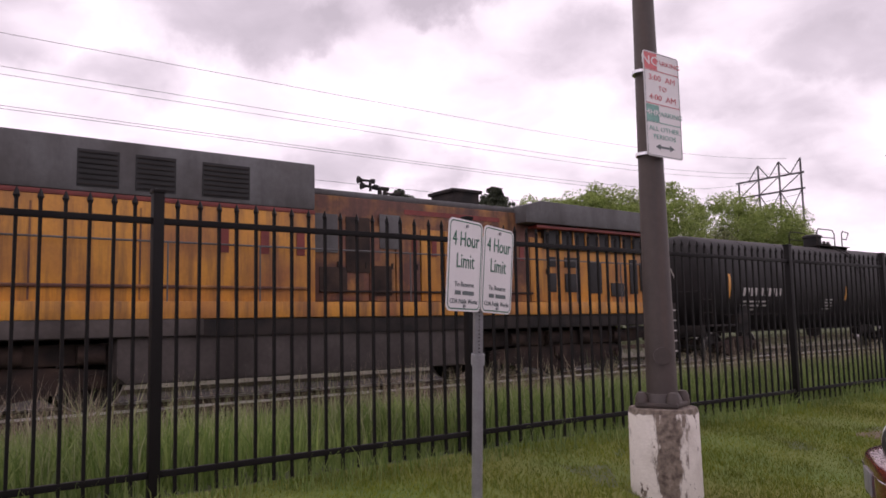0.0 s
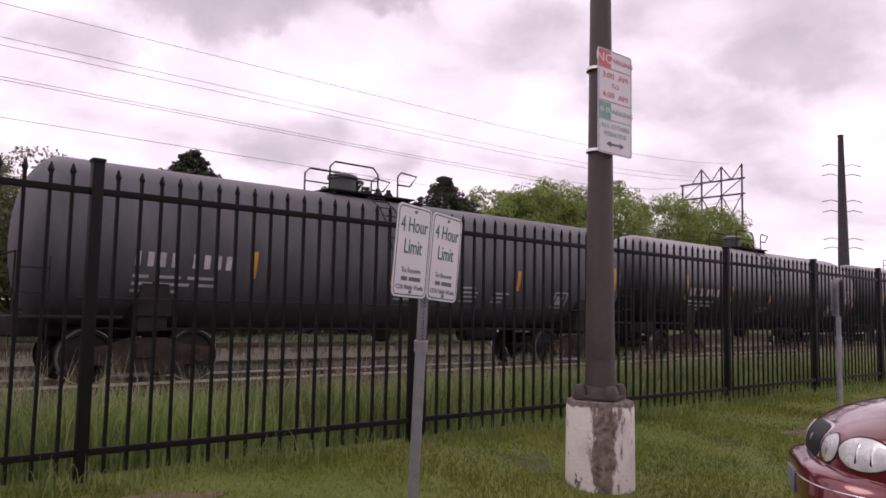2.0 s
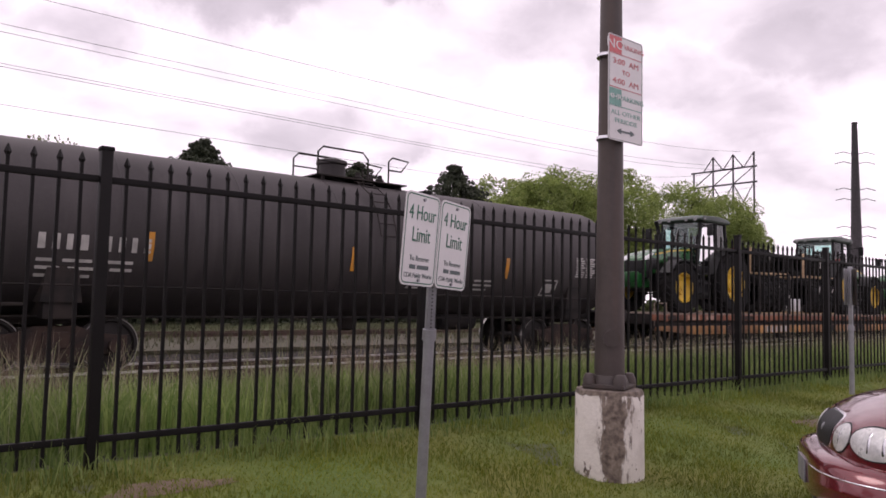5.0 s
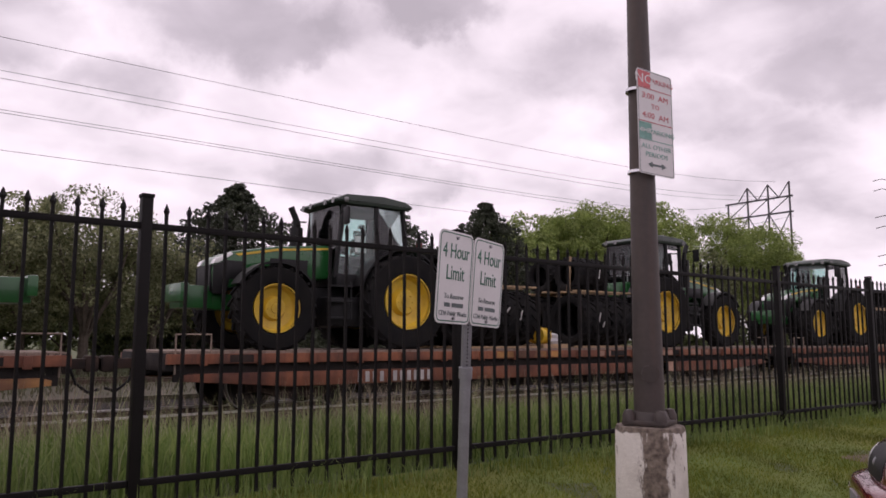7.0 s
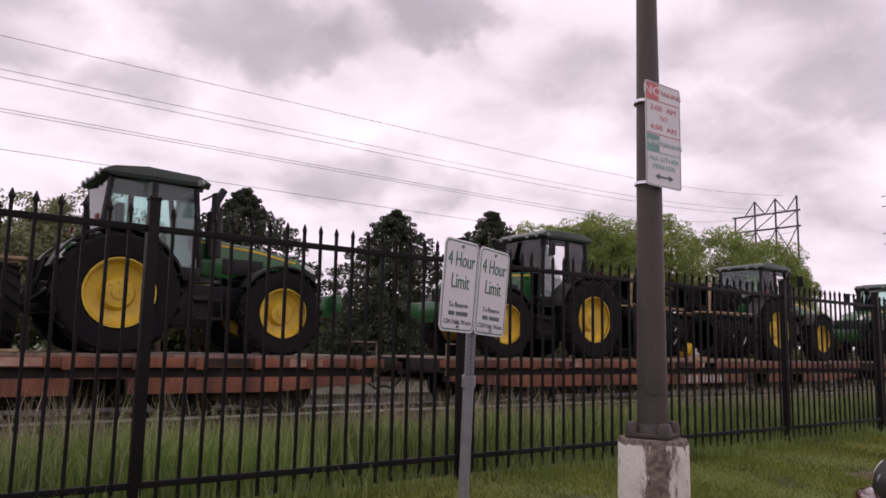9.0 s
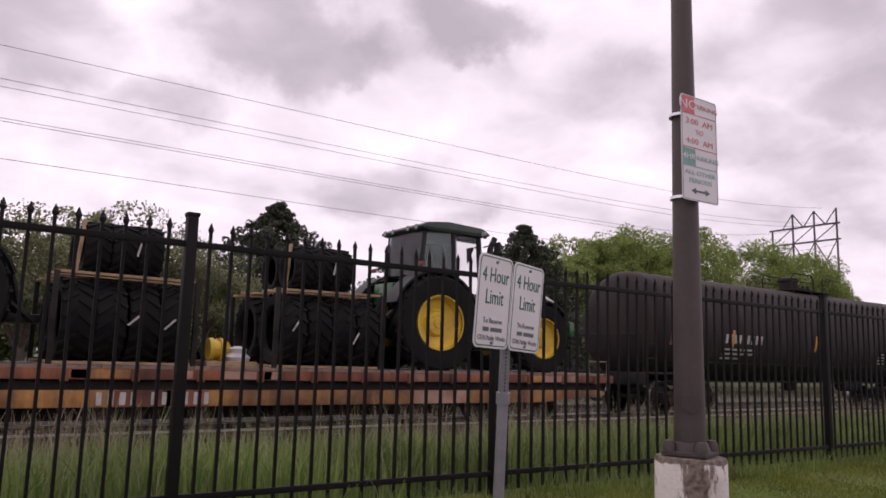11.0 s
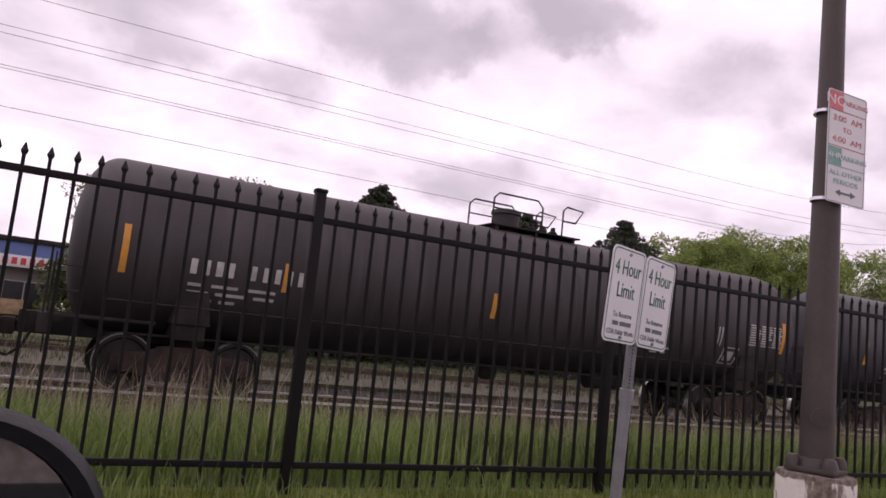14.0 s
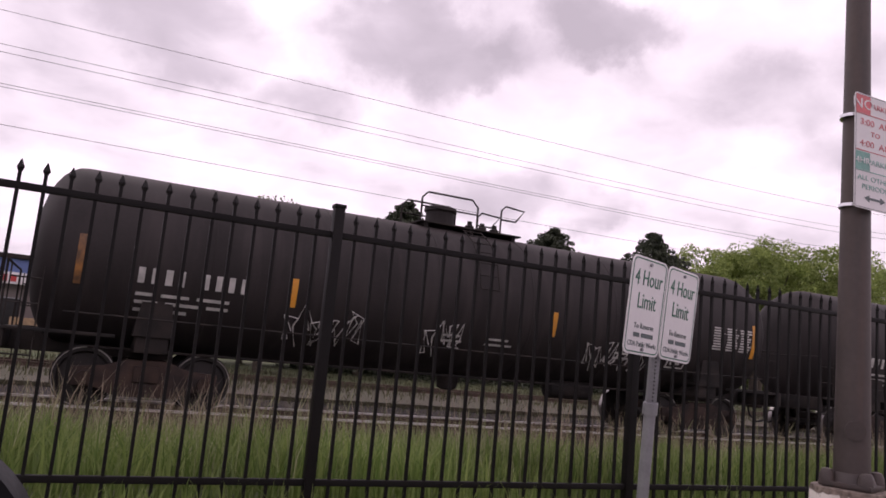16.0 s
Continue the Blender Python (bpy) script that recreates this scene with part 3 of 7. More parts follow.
def build_ground():
    xs = np.concatenate([[-3000, -900, -300, -120, -60, -30], np.arange(-15, 50, 0.5), np.arange(50, 130, 8), [150, 220, 400, 900, 3000]])
    ys = np.concatenate([[-2000, -400, -60, -20, -5, 0, 2.24, 2.25], np.arange(2.5, 18, 0.4), np.arange(18, 60, 4), [70, 100, 200, 500, 1500, 4000]])
    X, Y = np.meshgrid(xs, ys)
    Z = height(X, Y)
    rng = np.random.default_rng(4)
    inner = (Y > 2.4) & (Y < 11.5) & (np.abs(X) < 60)
    Z = Z + inner * rng.normal(0, 0.006, Z.shape)
    v = np.stack([X, Y, Z], -1).reshape(-1, 3)
    nx, ny = len(xs), len(ys)
    i = (np.arange(ny - 1)[:, None] * nx + np.arange(nx - 1)[None]).ravel()
    f = np.stack([i, i + 1, i + nx + 1, i + nx], 1)
    g = new("ground", raw("ground", v, f, M["earth"]))
    tagged(g, "weedy green ground with short grass reaching the horizon", "ground", kind="structure")
    # mown verge between kerb and fence
    xs2, ys2 = np.arange(-14, 60, 0.35), np.arange(2.3, 5.1, 0.2)
    X, Y = np.meshgrid(xs2, ys2)
    Z = height(X, Y) + 0.010 + rng.normal(0, 0.003, X.shape)
    v = np.stack([X, Y, Z], -1).reshape(-1, 3)
    nx, ny = len(xs2), len(ys2)
    i = (np.arange(ny - 1)[:, None] * nx + np.arange(nx - 1)[None]).ravel()
    lawn = new("lawn", raw("lawn", v, np.stack([i, i + 1, i + nx + 1, i + nx], 1), M["lawn"]))
    tagged(lawn, "mown green grass verge with worn yellowish patches", "lawn", kind="structure")
    lot = part("road", boxes(((20, -12, -0.32), (120, 28.2, 0.08))), M["asphalt"])
    tagged(lot, "dark grey asphalt parking lot beside the verge", "parking lot", kind="structure")
    kb = part("kerb", boxes(*[((-12 + 3 * k + 1.5, 2.2, -0.305), (2.99, 0.16, 0.2)) for k in range(24)], bevel=0.02), M["kerb"])
    tagged(kb, "pale concrete kerb along the grass verge", "kerb", kind="structure")
    v, f = [], []
    prof = [(11.0, -0.74), (12.3, -0.47), (15.9, -0.47), (20.2, -0.53)]
    bxs = np.arange(-60, 230, 0.5)
    for x in bxs:
        for y, z in prof:
            v.append((x, y + rng.normal(0, 0.05), z + rng.normal(0, 0.012)))
    for a in range(len(bxs) - 1):
        for b in range(3):
            k = a * 4 + b
            f.append((k, k + 4, k + 5, k + 1))
    bal = new("ballast", raw("ballast", v, f, M["ballast"]))
    tagged(bal, "grey brown crushed stone ballast bed under the track", "ballast", kind="structure")
    road = part("pavement", boxes(((60, 23.0, -0.46), (500, 6.2, 0.1))), M["gravel"])
    tagged(road, "weedy olive gravel service track behind the railway", "gravel track", kind="structure")


build_ground()


def bare_patch(x, y, w, d, seed):
    rng = np.random.default_rng(seed)
    n = 28
    a = np.arange(n) / n * 2 * np.pi
    r = 1 + 0.18 * np.sin(3 * a + seed) + rng.normal(0, 0.07, n)
    px, py = x + np.cos(a) * r * w / 2, y + np.sin(a) * r * d / 2
    v = np.concatenate([[[x, y, height(np.array([x]), np.array([y]))[0] + 0.03]], np.stack([px, py, height(px, py) + 0.016], 1)])
    f = np.array([[0, 1 + k, 1 + (k + 1) % n] for k in range(n)])
    tagged(new("bare_earth", raw("bare_earth", v, f, M["soil"])), "bare brown earth patch in the lawn", "earth", kind="structure")


bare_patch(8.2, 3.55, 0.55, 0.3, 1)
bare_patch(4.3, 2.46, 0.9, 0.3, 2)
bare_patch(1.9, 4.3, 0.7, 0.22, 3)


def railway(name, y, top, lo, hi, label, ties=True):
    t = thing(name, label, "railway track", (0, y, 0), kind="structure")
    foot = [(-0.075, 0), (0.075, 0), (0.075, 0.015), (0.012, 0.04), (0.012, 0.13), (-0.012, 0.13), (-0.012, 0.04), (-0.075, 0.015)]
    head = [(-0.012, 0.13), (0.012, 0.13), (0.037, 0.138), (0.037, 0.166), (0.028, 0.172), (-0.028, 0.172), (-0.037, 0.166), (-0.037, 0.138)]
    for s in (-0.75, 0.75):
        for nm, prof, m in (("rail_web", foot, "web"), ("rail_head", head, "rail" if ties else "web")):
            bm = bmesh.new()
            a = [bm.verts.new((lo, s + u, top - 0.172 + w)) for u, w in prof]
            b = [bm.verts.new((hi, s + u, top - 0.172 + w)) for u, w in prof]
            for k in range(len(a)):
                bm.faces.new((a[k], b[k], b[(k + 1) % len(a)], a[(k + 1) % len(a)]))
            bmesh.ops.recalc_face_normals(bm, faces=bm.faces)
            part(nm, mesh(nm, bm, M[m], False), None, t)
    if ties:
        me = mesh("tie", boxes(((0, 0, 0), (0.22, 2.6, 0.16)), bevel=0.012), M["tie"])
        rng = random.Random(3)
        for k in range(220):
            part("tie", me, None, t, at=pose(-20 + 0.52 * k + rng.uniform(-0.03, 0.03), rng.uniform(-0.04, 0.04), top - 0.172 - 0.078, 0, 0, rng.uniform(-1, 1)))
    return t


railway("track", TRACK, RAIL, -60, 230, "shiny steel rails on dark ties and ballast")
railway("track", 26.6, -0.26, -60, 230, "second pair of dull rails behind the gravel track", ties=False)


def grass():
    rng = np.random.default_rng(11)

    def blades(name, n, xr, yr, h, w, lean, material, label, dens=None):
        x, y = rng.uniform(*xr, n), rng.uniform(*yr, n)
        if dens is not None:
            keep = rng.random(n) < dens(x, y)
            x, y = x[keep], y[keep]
            n = len(x)
        # clumps
        hh = rng.uniform(*h, n) * (0.75 + 0.5 * np.sin(x * 1.7 + 2 * np.sin(y * 1.3)) ** 2)
        z = height(x, y) + 0.002
        a = rng.uniform(0, 2 * np.pi, n)
        l = rng.uniform(0, lean, n) * hh
        la = rng.uniform(0, 2 * np.pi, n)
        dx, dy = np.cos(a) * w / 2, np.sin(a) * w / 2
        b0 = np.stack([x - dx, y - dy, z], 1)
        b1 = np.stack([x + dx, y + dy, z], 1)
        m = np.stack([x + l * 0.3 * np.cos(la), y + l * 0.3 * np.sin(la), z + hh * 0.6], 1)
        o = np.stack([dx, dy, 0 * dx], 1) * 0.8
        tip = np.stack([x + l * np.cos(la), y + l * np.sin(la), z + hh], 1)
        v = np.stack([b0, b1, m + o, m - o, tip], 1).reshape(-1, 3)
        i = np.arange(n) * 5
        f = np.concatenate([np.stack([i, i + 1, i + 2], 1), np.stack([i, i + 2, i + 3], 1), np.stack([i + 3, i + 2, i + 4], 1)])
        tagged(new(name, raw(name, v, f, material)), label, "grass", kind="stuff")

    blades("tall_grass", 130000, (-5, 34), (5.0, 11.4), (0.2, 0.46), 0.015, 0.7, M["blades"], "tall unmown green grass between fence and track",
           lambda x, y: 1.0 - 0.55 * (x > 15))
    blades("dry_grass_stalks", 13000, (-5, 40), (8.2, 11.8), (0.45, 0.95), 0.012, 0.5, M["straw"], "dry pale grass stalks beside the ballast",
           lambda x, y: 0.35 + 0.65 * (np.sin(x * 0.9 + 1) > -0.2))
    blades("seed_heads", 13000, (-5, 30), (5.2, 11.0), (0.42, 0.68), 0.009, 0.45, M["seed"], "pale seed heads standing over the tall grass",
           lambda x, y: 0.3 + 0.7 * (np.sin(x * 0.6 + 0.8 * np.sin(y)) > 0))
    blades("track_weeds", 42000, (-25, 70), (17.2, 34), (0.10, 0.34), 0.03, 0.8, M["weeds"], "low weeds and grass round the service track",
           lambda x, y: 0.25 + 0.75 * (np.sin(x * 0.35 + np.sin(y * 0.9)) + np.sin(y * 1.4) > -0.4))
    blades("fence_grass", 9000, (-4, 30), (4.5, 5.1), (0.06, 0.2), 0.009, 0.8, M["blades"], "longer grass and weeds along the fence foot")
    blades("lawn_grass", 190000, (-2.5, 22), (2.32, 4.8), (0.018, 0.048), 0.006, 1.0, M["short"], "short mown lawn grass", lambda x, y: 1.0 - 0.6 * (x > 11))


grass()


# ---- fence ----
FENCE_Y, POST0, STEP = 4.78, 1.637, 2.44


def fence():
    t = thing("fence", "black ornamental steel picket fence with spear tops", "fence", (0, FENCE_Y, 0))
    bm = boxes(((0, 0, 0.94), (0.066, 0.066, 1.88)), bevel=0.004)
    box(bm, (0, 0, 1.885), (0.078, 0.078, 0.025), 0.006)
    post = mesh("post", bm, M["fence"])
    rail = mesh("fence_rail", boxes(((0, 0, 0), (STEP - 0.066, 0.032, 0.04)), bevel=0.003), M["fence"])
    bm = boxes(((0, 0, 0.94), (0.019, 0.019, 1.76)))
    # spear tip
    rod(bm, (0, 0, 1.80), (0, 0, 1.822), 0.011, 0.02, seg=4)
    rod(bm, (0, 0, 1.822), (0, 0, 1.868), 0.02, 0.003, seg=4)
    for v in bm.verts:
        v.co.z -= 0.02
    picket = mesh("picket", bm, M["fence"], False)
    first, last, count = -2, 26, 19
    far = []
    n = 0
    rng = random.Random(8)
    for k in range(first, last + 1):
        x0 = POST0 + STEP * k
        part("post", post, None, t, at=(x0, 0, 0))
        if k == last:
            break
        for z in (0.17, 1.70):
            part("rail", rail, None, t, at=(x0 + STEP / 2, 0, z))
        for j in range(1, count):
            x = x0 + STEP * j / count
            if n < 300:
                part("picket", picket, None, t, at=pose(x, 0, rng.uniform(-0.004, 0.004), 0, rng.uniform(-0.25, 0.25), 0))
                n += 1
            else:
                far.append(x)
    bm = bmesh.new()
    for x in far:
        box(bm, (x, 0, 0.92), (0.019, 0.019, 1.76))
        rod(bm, (x, 0, 1.78), (x, 0, 1.845), 0.018, 0.002, seg=4)
    ob = part("far_pickets", bm, M["fence"], t)
    ob["kind"] = "stuff"


fence()


# ---- signs and lamp pole ----
def plate(w, h, d=0.003, r=0.035):
    """A sign blank with round corners, middle at the origin, in the x-z plane."""
    pts = []
    for cx, cz, a0 in ((w / 2 - r, h / 2 - r, 0), (-w / 2 + r, h / 2 - r, 90), (-w / 2 + r, -h / 2 + r, 180), (w / 2 - r, -h / 2 + r, 270)):
        for k in range(6):
            a = radians(a0 + 18 * k)
            pts.append((cx + r * math.cos(a), cz + r * math.sin(a)))
    bm = bmesh.new()
    prism(bm, pts, -d / 2, d / 2)
    return bm


def ring_plate(w, h, t, r=0.03):
    out, inn = [], []
    for cx, cz, a0 in ((w / 2 - r, h / 2 - r, 0), (-w / 2 + r, h / 2 - r, 90), (-w / 2 + r, -h / 2 + r, 180), (w / 2 - r, -h / 2 + r, 270)):
        for k in range(6):
            a = radians(a0 + 18 * k)
            out.append((cx + r * math.cos(a), cz + r * math.sin(a)))
            inn.append((cx + (r - t) * math.cos(a), cz + (r - t) * math.sin(a)))
    bm = bmesh.new()
    a = [bm.verts.new((x, 0, z)) for x, z in out]
    b = [bm.verts.new((x, 0, z)) for x, z in inn]
    for k in range(len(a)):
        q = (k + 1) % len(a)
        bm.faces.new((a[k], a[q], b[q], b[k]))
    bmesh.ops.recalc_face_normals(bm, faces=bm.faces)
    return bm


def bars(rows, material_name, parent, at, name="text_line"):
    for x, z, w, h in rows:
        part(name, boxes(((x, 0, z), (w, 0.0012, h))), M[material_name], parent, at=at)


def hour_sign(parent, m):
    s = part("sign_panel", plate(0.30, 0.452), M["sign_white"], parent, "white sign panel with green border and lettering", at=m)
    part("border", ring_plate(0.282, 0.434, 0.006), M["sign_green"], s, at=(0, -0.0028, 0))
    for txt, z, size in (("4 Hour", 0.125, 0.092), ("Limit", 0.018, 0.092)):
        me = letters(txt, size, M["sign_green"])
        me.transform(Matrix.Diagonal((0.86, 1, 1.12, 1)))
        part("lettering", me, None, s, at=(0, -0.003, z))
    me = letters("To Reserve", 0.036, M["sign_grey"])
    part("lettering", me, None, s, at=(0, -0.003, -0.095))
    bars([(-0.055, -0.136, 0.05, 0.02), (0.035, -0.136, 0.1, 0.02)], "sign_grey", s, (0, -0.003, 0))
    me = letters("CDA Public Works", 0.034, M["sign_grey"])
    me.transform(Matrix.Diagonal((0.9, 1, 1, 1)))
    part("lettering", me, None, s, at=(0, -0.003, -0.178))
    for z in (0.195, -0.2):
        bm = bmesh.new()
        rod(bm, (0, 0, z), (0, -0.012, z), 0.008, seg=6)
        part("bolt", bm, M["galv"], s)
    return s


def sign_post():
    # pole leans a little; its top carries two panels that meet in a shallow V
    top, foot = Vector((2.762, 3.03, 1.5)), Vector((2.851, 3.2225, -0.20))
    t = thing("sign_post", "leaning galvanised post with two white four hour limit signs", "sign", foot)
    up = (top - foot)
    sleeve = up * 0.612
    bm = bmesh.new()
    rod(bm, (0, 0, 0), sleeve, 0.0285, seg=16)
    part("tube", bm, M["galv"], t)
    bm = bmesh.new()
    rod(bm, sleeve * 0.975, sleeve * 1.03, 0.036, seg=16)
    part("collar", bm, M["galv"], t)
    q = up.to_track_quat("Z", "Y").to_matrix()
    bm = bmesh.new()
    box(bm, sleeve + (up - sleeve) * 0.46, (0.044, 0.044, (up - sleeve).length * 1.02), 0.003, q)
    upper = part("perforated_post", bm, M["galv"], t, "square galvanised post with rows of punched holes")
    for k in range(13):
        p = sleeve * 1.04 + (up - sleeve) * (k * 0.028)
        for sx in (-0.010, 0.012):
            bm = bmesh.new()
            rod(bm, p + Vector((sx, -0.021, 0)), p + Vector((sx, -0.0232, 0)), 0.0042, seg=6)
            part("hole", bm, M["black"], upper)
    bm = bmesh.new()
    rod(bm, (0, 0, 0.05), (0, 0, -0.06), 0.10, 0.13, seg=14)
    part("footing", bm, M["kerb"], t)
    tl, bl = Vector((2.462, 2.900, 1.540)), Vector((2.436, 2.920, 1.100))
    mt, mb = Vector((2.752, 2.995, 1.526)), Vector((2.738, 3.015, 1.097))
    tr, br = Vector((3.044, 3.090, 1.514)), Vector((3.028, 3.110, 1.082))
    for a, b, c, d in ((tl, bl, mt, mb), (mt, mb, tr, br)):
        xa = (((c - a) + (d - b)) / 2).normalized()
        za = (((a - b) + (c - d)) / 2).normalized()
        ya = za.cross(xa).normalized()
        za = xa.cross(ya)
        mid = (a + b + c + d) / 4 - ya * 0.012
        m = Matrix((xa, ya, za)).transposed().to_4x4()
        m.translation = mid - foot
        hour_sign(t, m)


sign_post()


def far_sign_post():
    t = thing("sign_post", "galvanised post with two signs seen edge on", "sign", (10.2, 3.98, -0.02))
    bm = bmesh.new()
    rod(bm, (0, 0, 0), (0, 0, 0.8), 0.03, seg=12)
    part("tube", bm, M["galv"], t)
    bm = bmesh.new()
    rod(bm, (0, 0, 0.78), (0, 0, 0.84), 0.038, seg=12)
    part("collar", bm, M["galv"], t)
    part("perforated_post", boxes(((0, 0, 1.18), (0.044, 0.044, 0.78)), bevel=0.003), M["galv"], t)
    for s in (-1, 1):
        part("sign_panel", plate(0.30, 0.45), M["galv" if s < 0 else "pole"], t, at=pose(0.02 * s, -0.04 * s, 1.32, 0, 0, 12 if s < 0 else 29))


far_sign_post()


def lamp_pole():
    c = Vector((4.70, 3.42, -0.14))
    t = thing("lamp_pole", "dark bronze steel lamp pole on a peeling white concrete base", "lamp pole", c)
    bm = bmesh.new()
    lathe(bm, [(-0.1, 0.242), (0.0, 0.242), (0.54, 0.237), (0.565, 0.228), (0.57, 0.05)], "z", 40)
    part("concrete_base", bm, M["concrete"], t, "white painted concrete base with flaked brown patches")
    bm = bmesh.new()
    box(bm, (0, 0, 0.588), (0.30, 0.30, 0.032), 0.008, Matrix.Rotation(radians(20), 3, "Z"))
    lathe(bm, [(0.60, 0.135), (0.615, 0.132), (0.66, 0.115), (0.668, 0.09)], "z", 32)
    part("base_cover", bm, M["pole"], t)
    bm = bmesh.new()
    lathe(bm, [(0.58, 0.107), (0.9, 0.104), (3.6, 0.076), (7.5, 0.045), (7.52, 0.01)], "z", 32)
    part("shaft", bm, M["pole"], t)
    for a in range(4):
        bm = bmesh.new()
        x, y = 0.155 * math.cos(radians(65 + 90 * a)), 0.155 * math.sin(radians(65 + 90 * a))
        lathe(bm, [(0.60, 0.046), (0.64, 0.044), (0.672, 0.03), (0.678, 0.004)], "z", 14, at=(x, y, 0))
        part("anchor_nut", bm, M["pole"], t)
    # hand hole cover
    bm = bmesh.new()
    rod(bm, (-0.07, -0.07, 0.92), (-0.08, -0.08, 0.92), 0.06, seg=20)
    part("hand_hole_cover", bm, M["pole"], t)
    # lamp head high above
    bm = bmesh.new()
    rod(bm, (0, 0, 7.45), (0.0, -1.2, 7.6), 0.04, seg=8)
    box(bm, (0, -1.45, 7.6), (0.4, 0.7, 0.18), 0.04)
    part("lamp_head", bm, M["pole"], t)


lamp_pole()


def parking_sign():
    xa = Vector((1, -0.005, 0.0)).normalized()
    za = Vector((0.01, 0, 1))
    ya = za.cross(xa).normalized()
    za = xa.cross(ya)
    w, h = 0.305, 0.80
    mid = Vector((4.70, 3.29, 2.545))
    m = Matrix((xa, ya, za)).transposed().to_4x4()
    m.translation = mid
    m = m @ Matrix.Diagonal((1.3, 1, 0.945, 1))
    t = thing("parking_sign", "faded white no parking sign strapped to the lamp pole", "sign", m)
    s = part("sign_panel", plate(w, h, r=0.02), M["sign_white"], t)
    part("border", ring_plate(w - 0.012, h - 0.012, 0.004, 0.018), M["sign_grey"], s, at=(0, -0.0025, 0))
    y = -0.003
    part("red_block", boxes(((-0.092, y, 0.325), (0.105, 0.001, 0.125))), M["sign_red"], s)
    part("lettering", letters("NO", 0.1, M["sign_white"]), None, s, at=(-0.092, y - 0.002, 0.325))
    part("lettering", letters("PARKING", 0.052, M["sign_red"]), None, s, at=(0.053, y, 0.325))
    part("line", boxes(((0, y, 0.257), (w - 0.02, 0.001, 0.006))), M["sign_red"], s)
    part("lettering", letters("3:00  AM", 0.062, M["sign_red"]), None, s, at=(0, y, 0.20))
    part("lettering", letters("TO", 0.05, M["sign_red"]), None, s, at=(0, y, 0.125))
    part("lettering", letters("4:00  AM", 0.062, M["sign_red"]), None, s, at=(0, y, 0.05))
    part("line", boxes(((0, y, 0.0), (w - 0.02, 0.001, 0.006))), M["sign_red"], s)
    part("green_block", boxes(((-0.092, y, -0.072), (0.105, 0.001, 0.125))), M["sign_teal"], s)
    part("lettering", letters("4HR", 0.058, M["sign_white"]), None, s, at=(-0.092, y - 0.002, -0.072))
    part("lettering", letters("PARKING", 0.052, M["sign_teal"]), None, s, at=(0.053, y, -0.072))
    part("line", boxes(((0, y, -0.14), (w - 0.02, 0.001, 0.006))), M["sign_teal"], s)
    part("lettering", letters("ALL OTHER", 0.05, M["sign_teal"]), None, s, at=(0, y, -0.19))
    part("lettering", letters("PERIODS", 0.05, M["sign_teal"]), None, s, at=(0, y, -0.25))
    bm = boxes(((0, y, -0.325), (0.09, 0.001, 0.016)))
    for sx in (-1, 1):
        q = [(sx * 0.08, -0.325), (sx * 0.04, -0.30), (sx * 0.04, -0.35)]
        prism(bm, q, y - 0.0005, y + 0.0005)
    part("arrow", bm, M["sign_grey"], s)
    # straps round the pole
    for z in (0.27, -0.335):
        bm = bmesh.new()
        inv = m.inverted()
        c = inv @ Vector((4.70, 3.42, mid.z + z))
        lathe(bm, [(c.z - 0.011, 0.092), (c.z + 0.011, 0.092)], "z", 28, at=(c.x, c.y, 0))
        part("strap", bm, M["chrome"], t)
        part("bracket", boxes(((c.x * 0.5, 0.07, c.z), (0.05, 0.13, 0.022))), M["chrome"], t)


parking_sign()


# ---- the train ----
movers = []           # (thing, its x at the clip's start, y, z, turn)
wheelsets = []


def moving(ob, u, y, z, turn=0):
    ob.matrix_basis = pose(u, y, z, 0, 0, turn)
    movers.append((ob, u, y, z, turn))
    return ob


def wheel_profile(r):
    return [(-0.065, 0.05), (-0.065, r * 0.3), (-0.02, r * 0.42), (-0.02, r * 0.8), (-0.07, r * 0.86), (-0.07, r), (0.05, r * 1.0), (0.062, r * 1.06), (0.075, r * 1.05), (0.07, r * 0.85), (0.02, r * 0.8), (0.02, r * 0.42), (0.06, r * 0.3), (0.06, 0.05)]


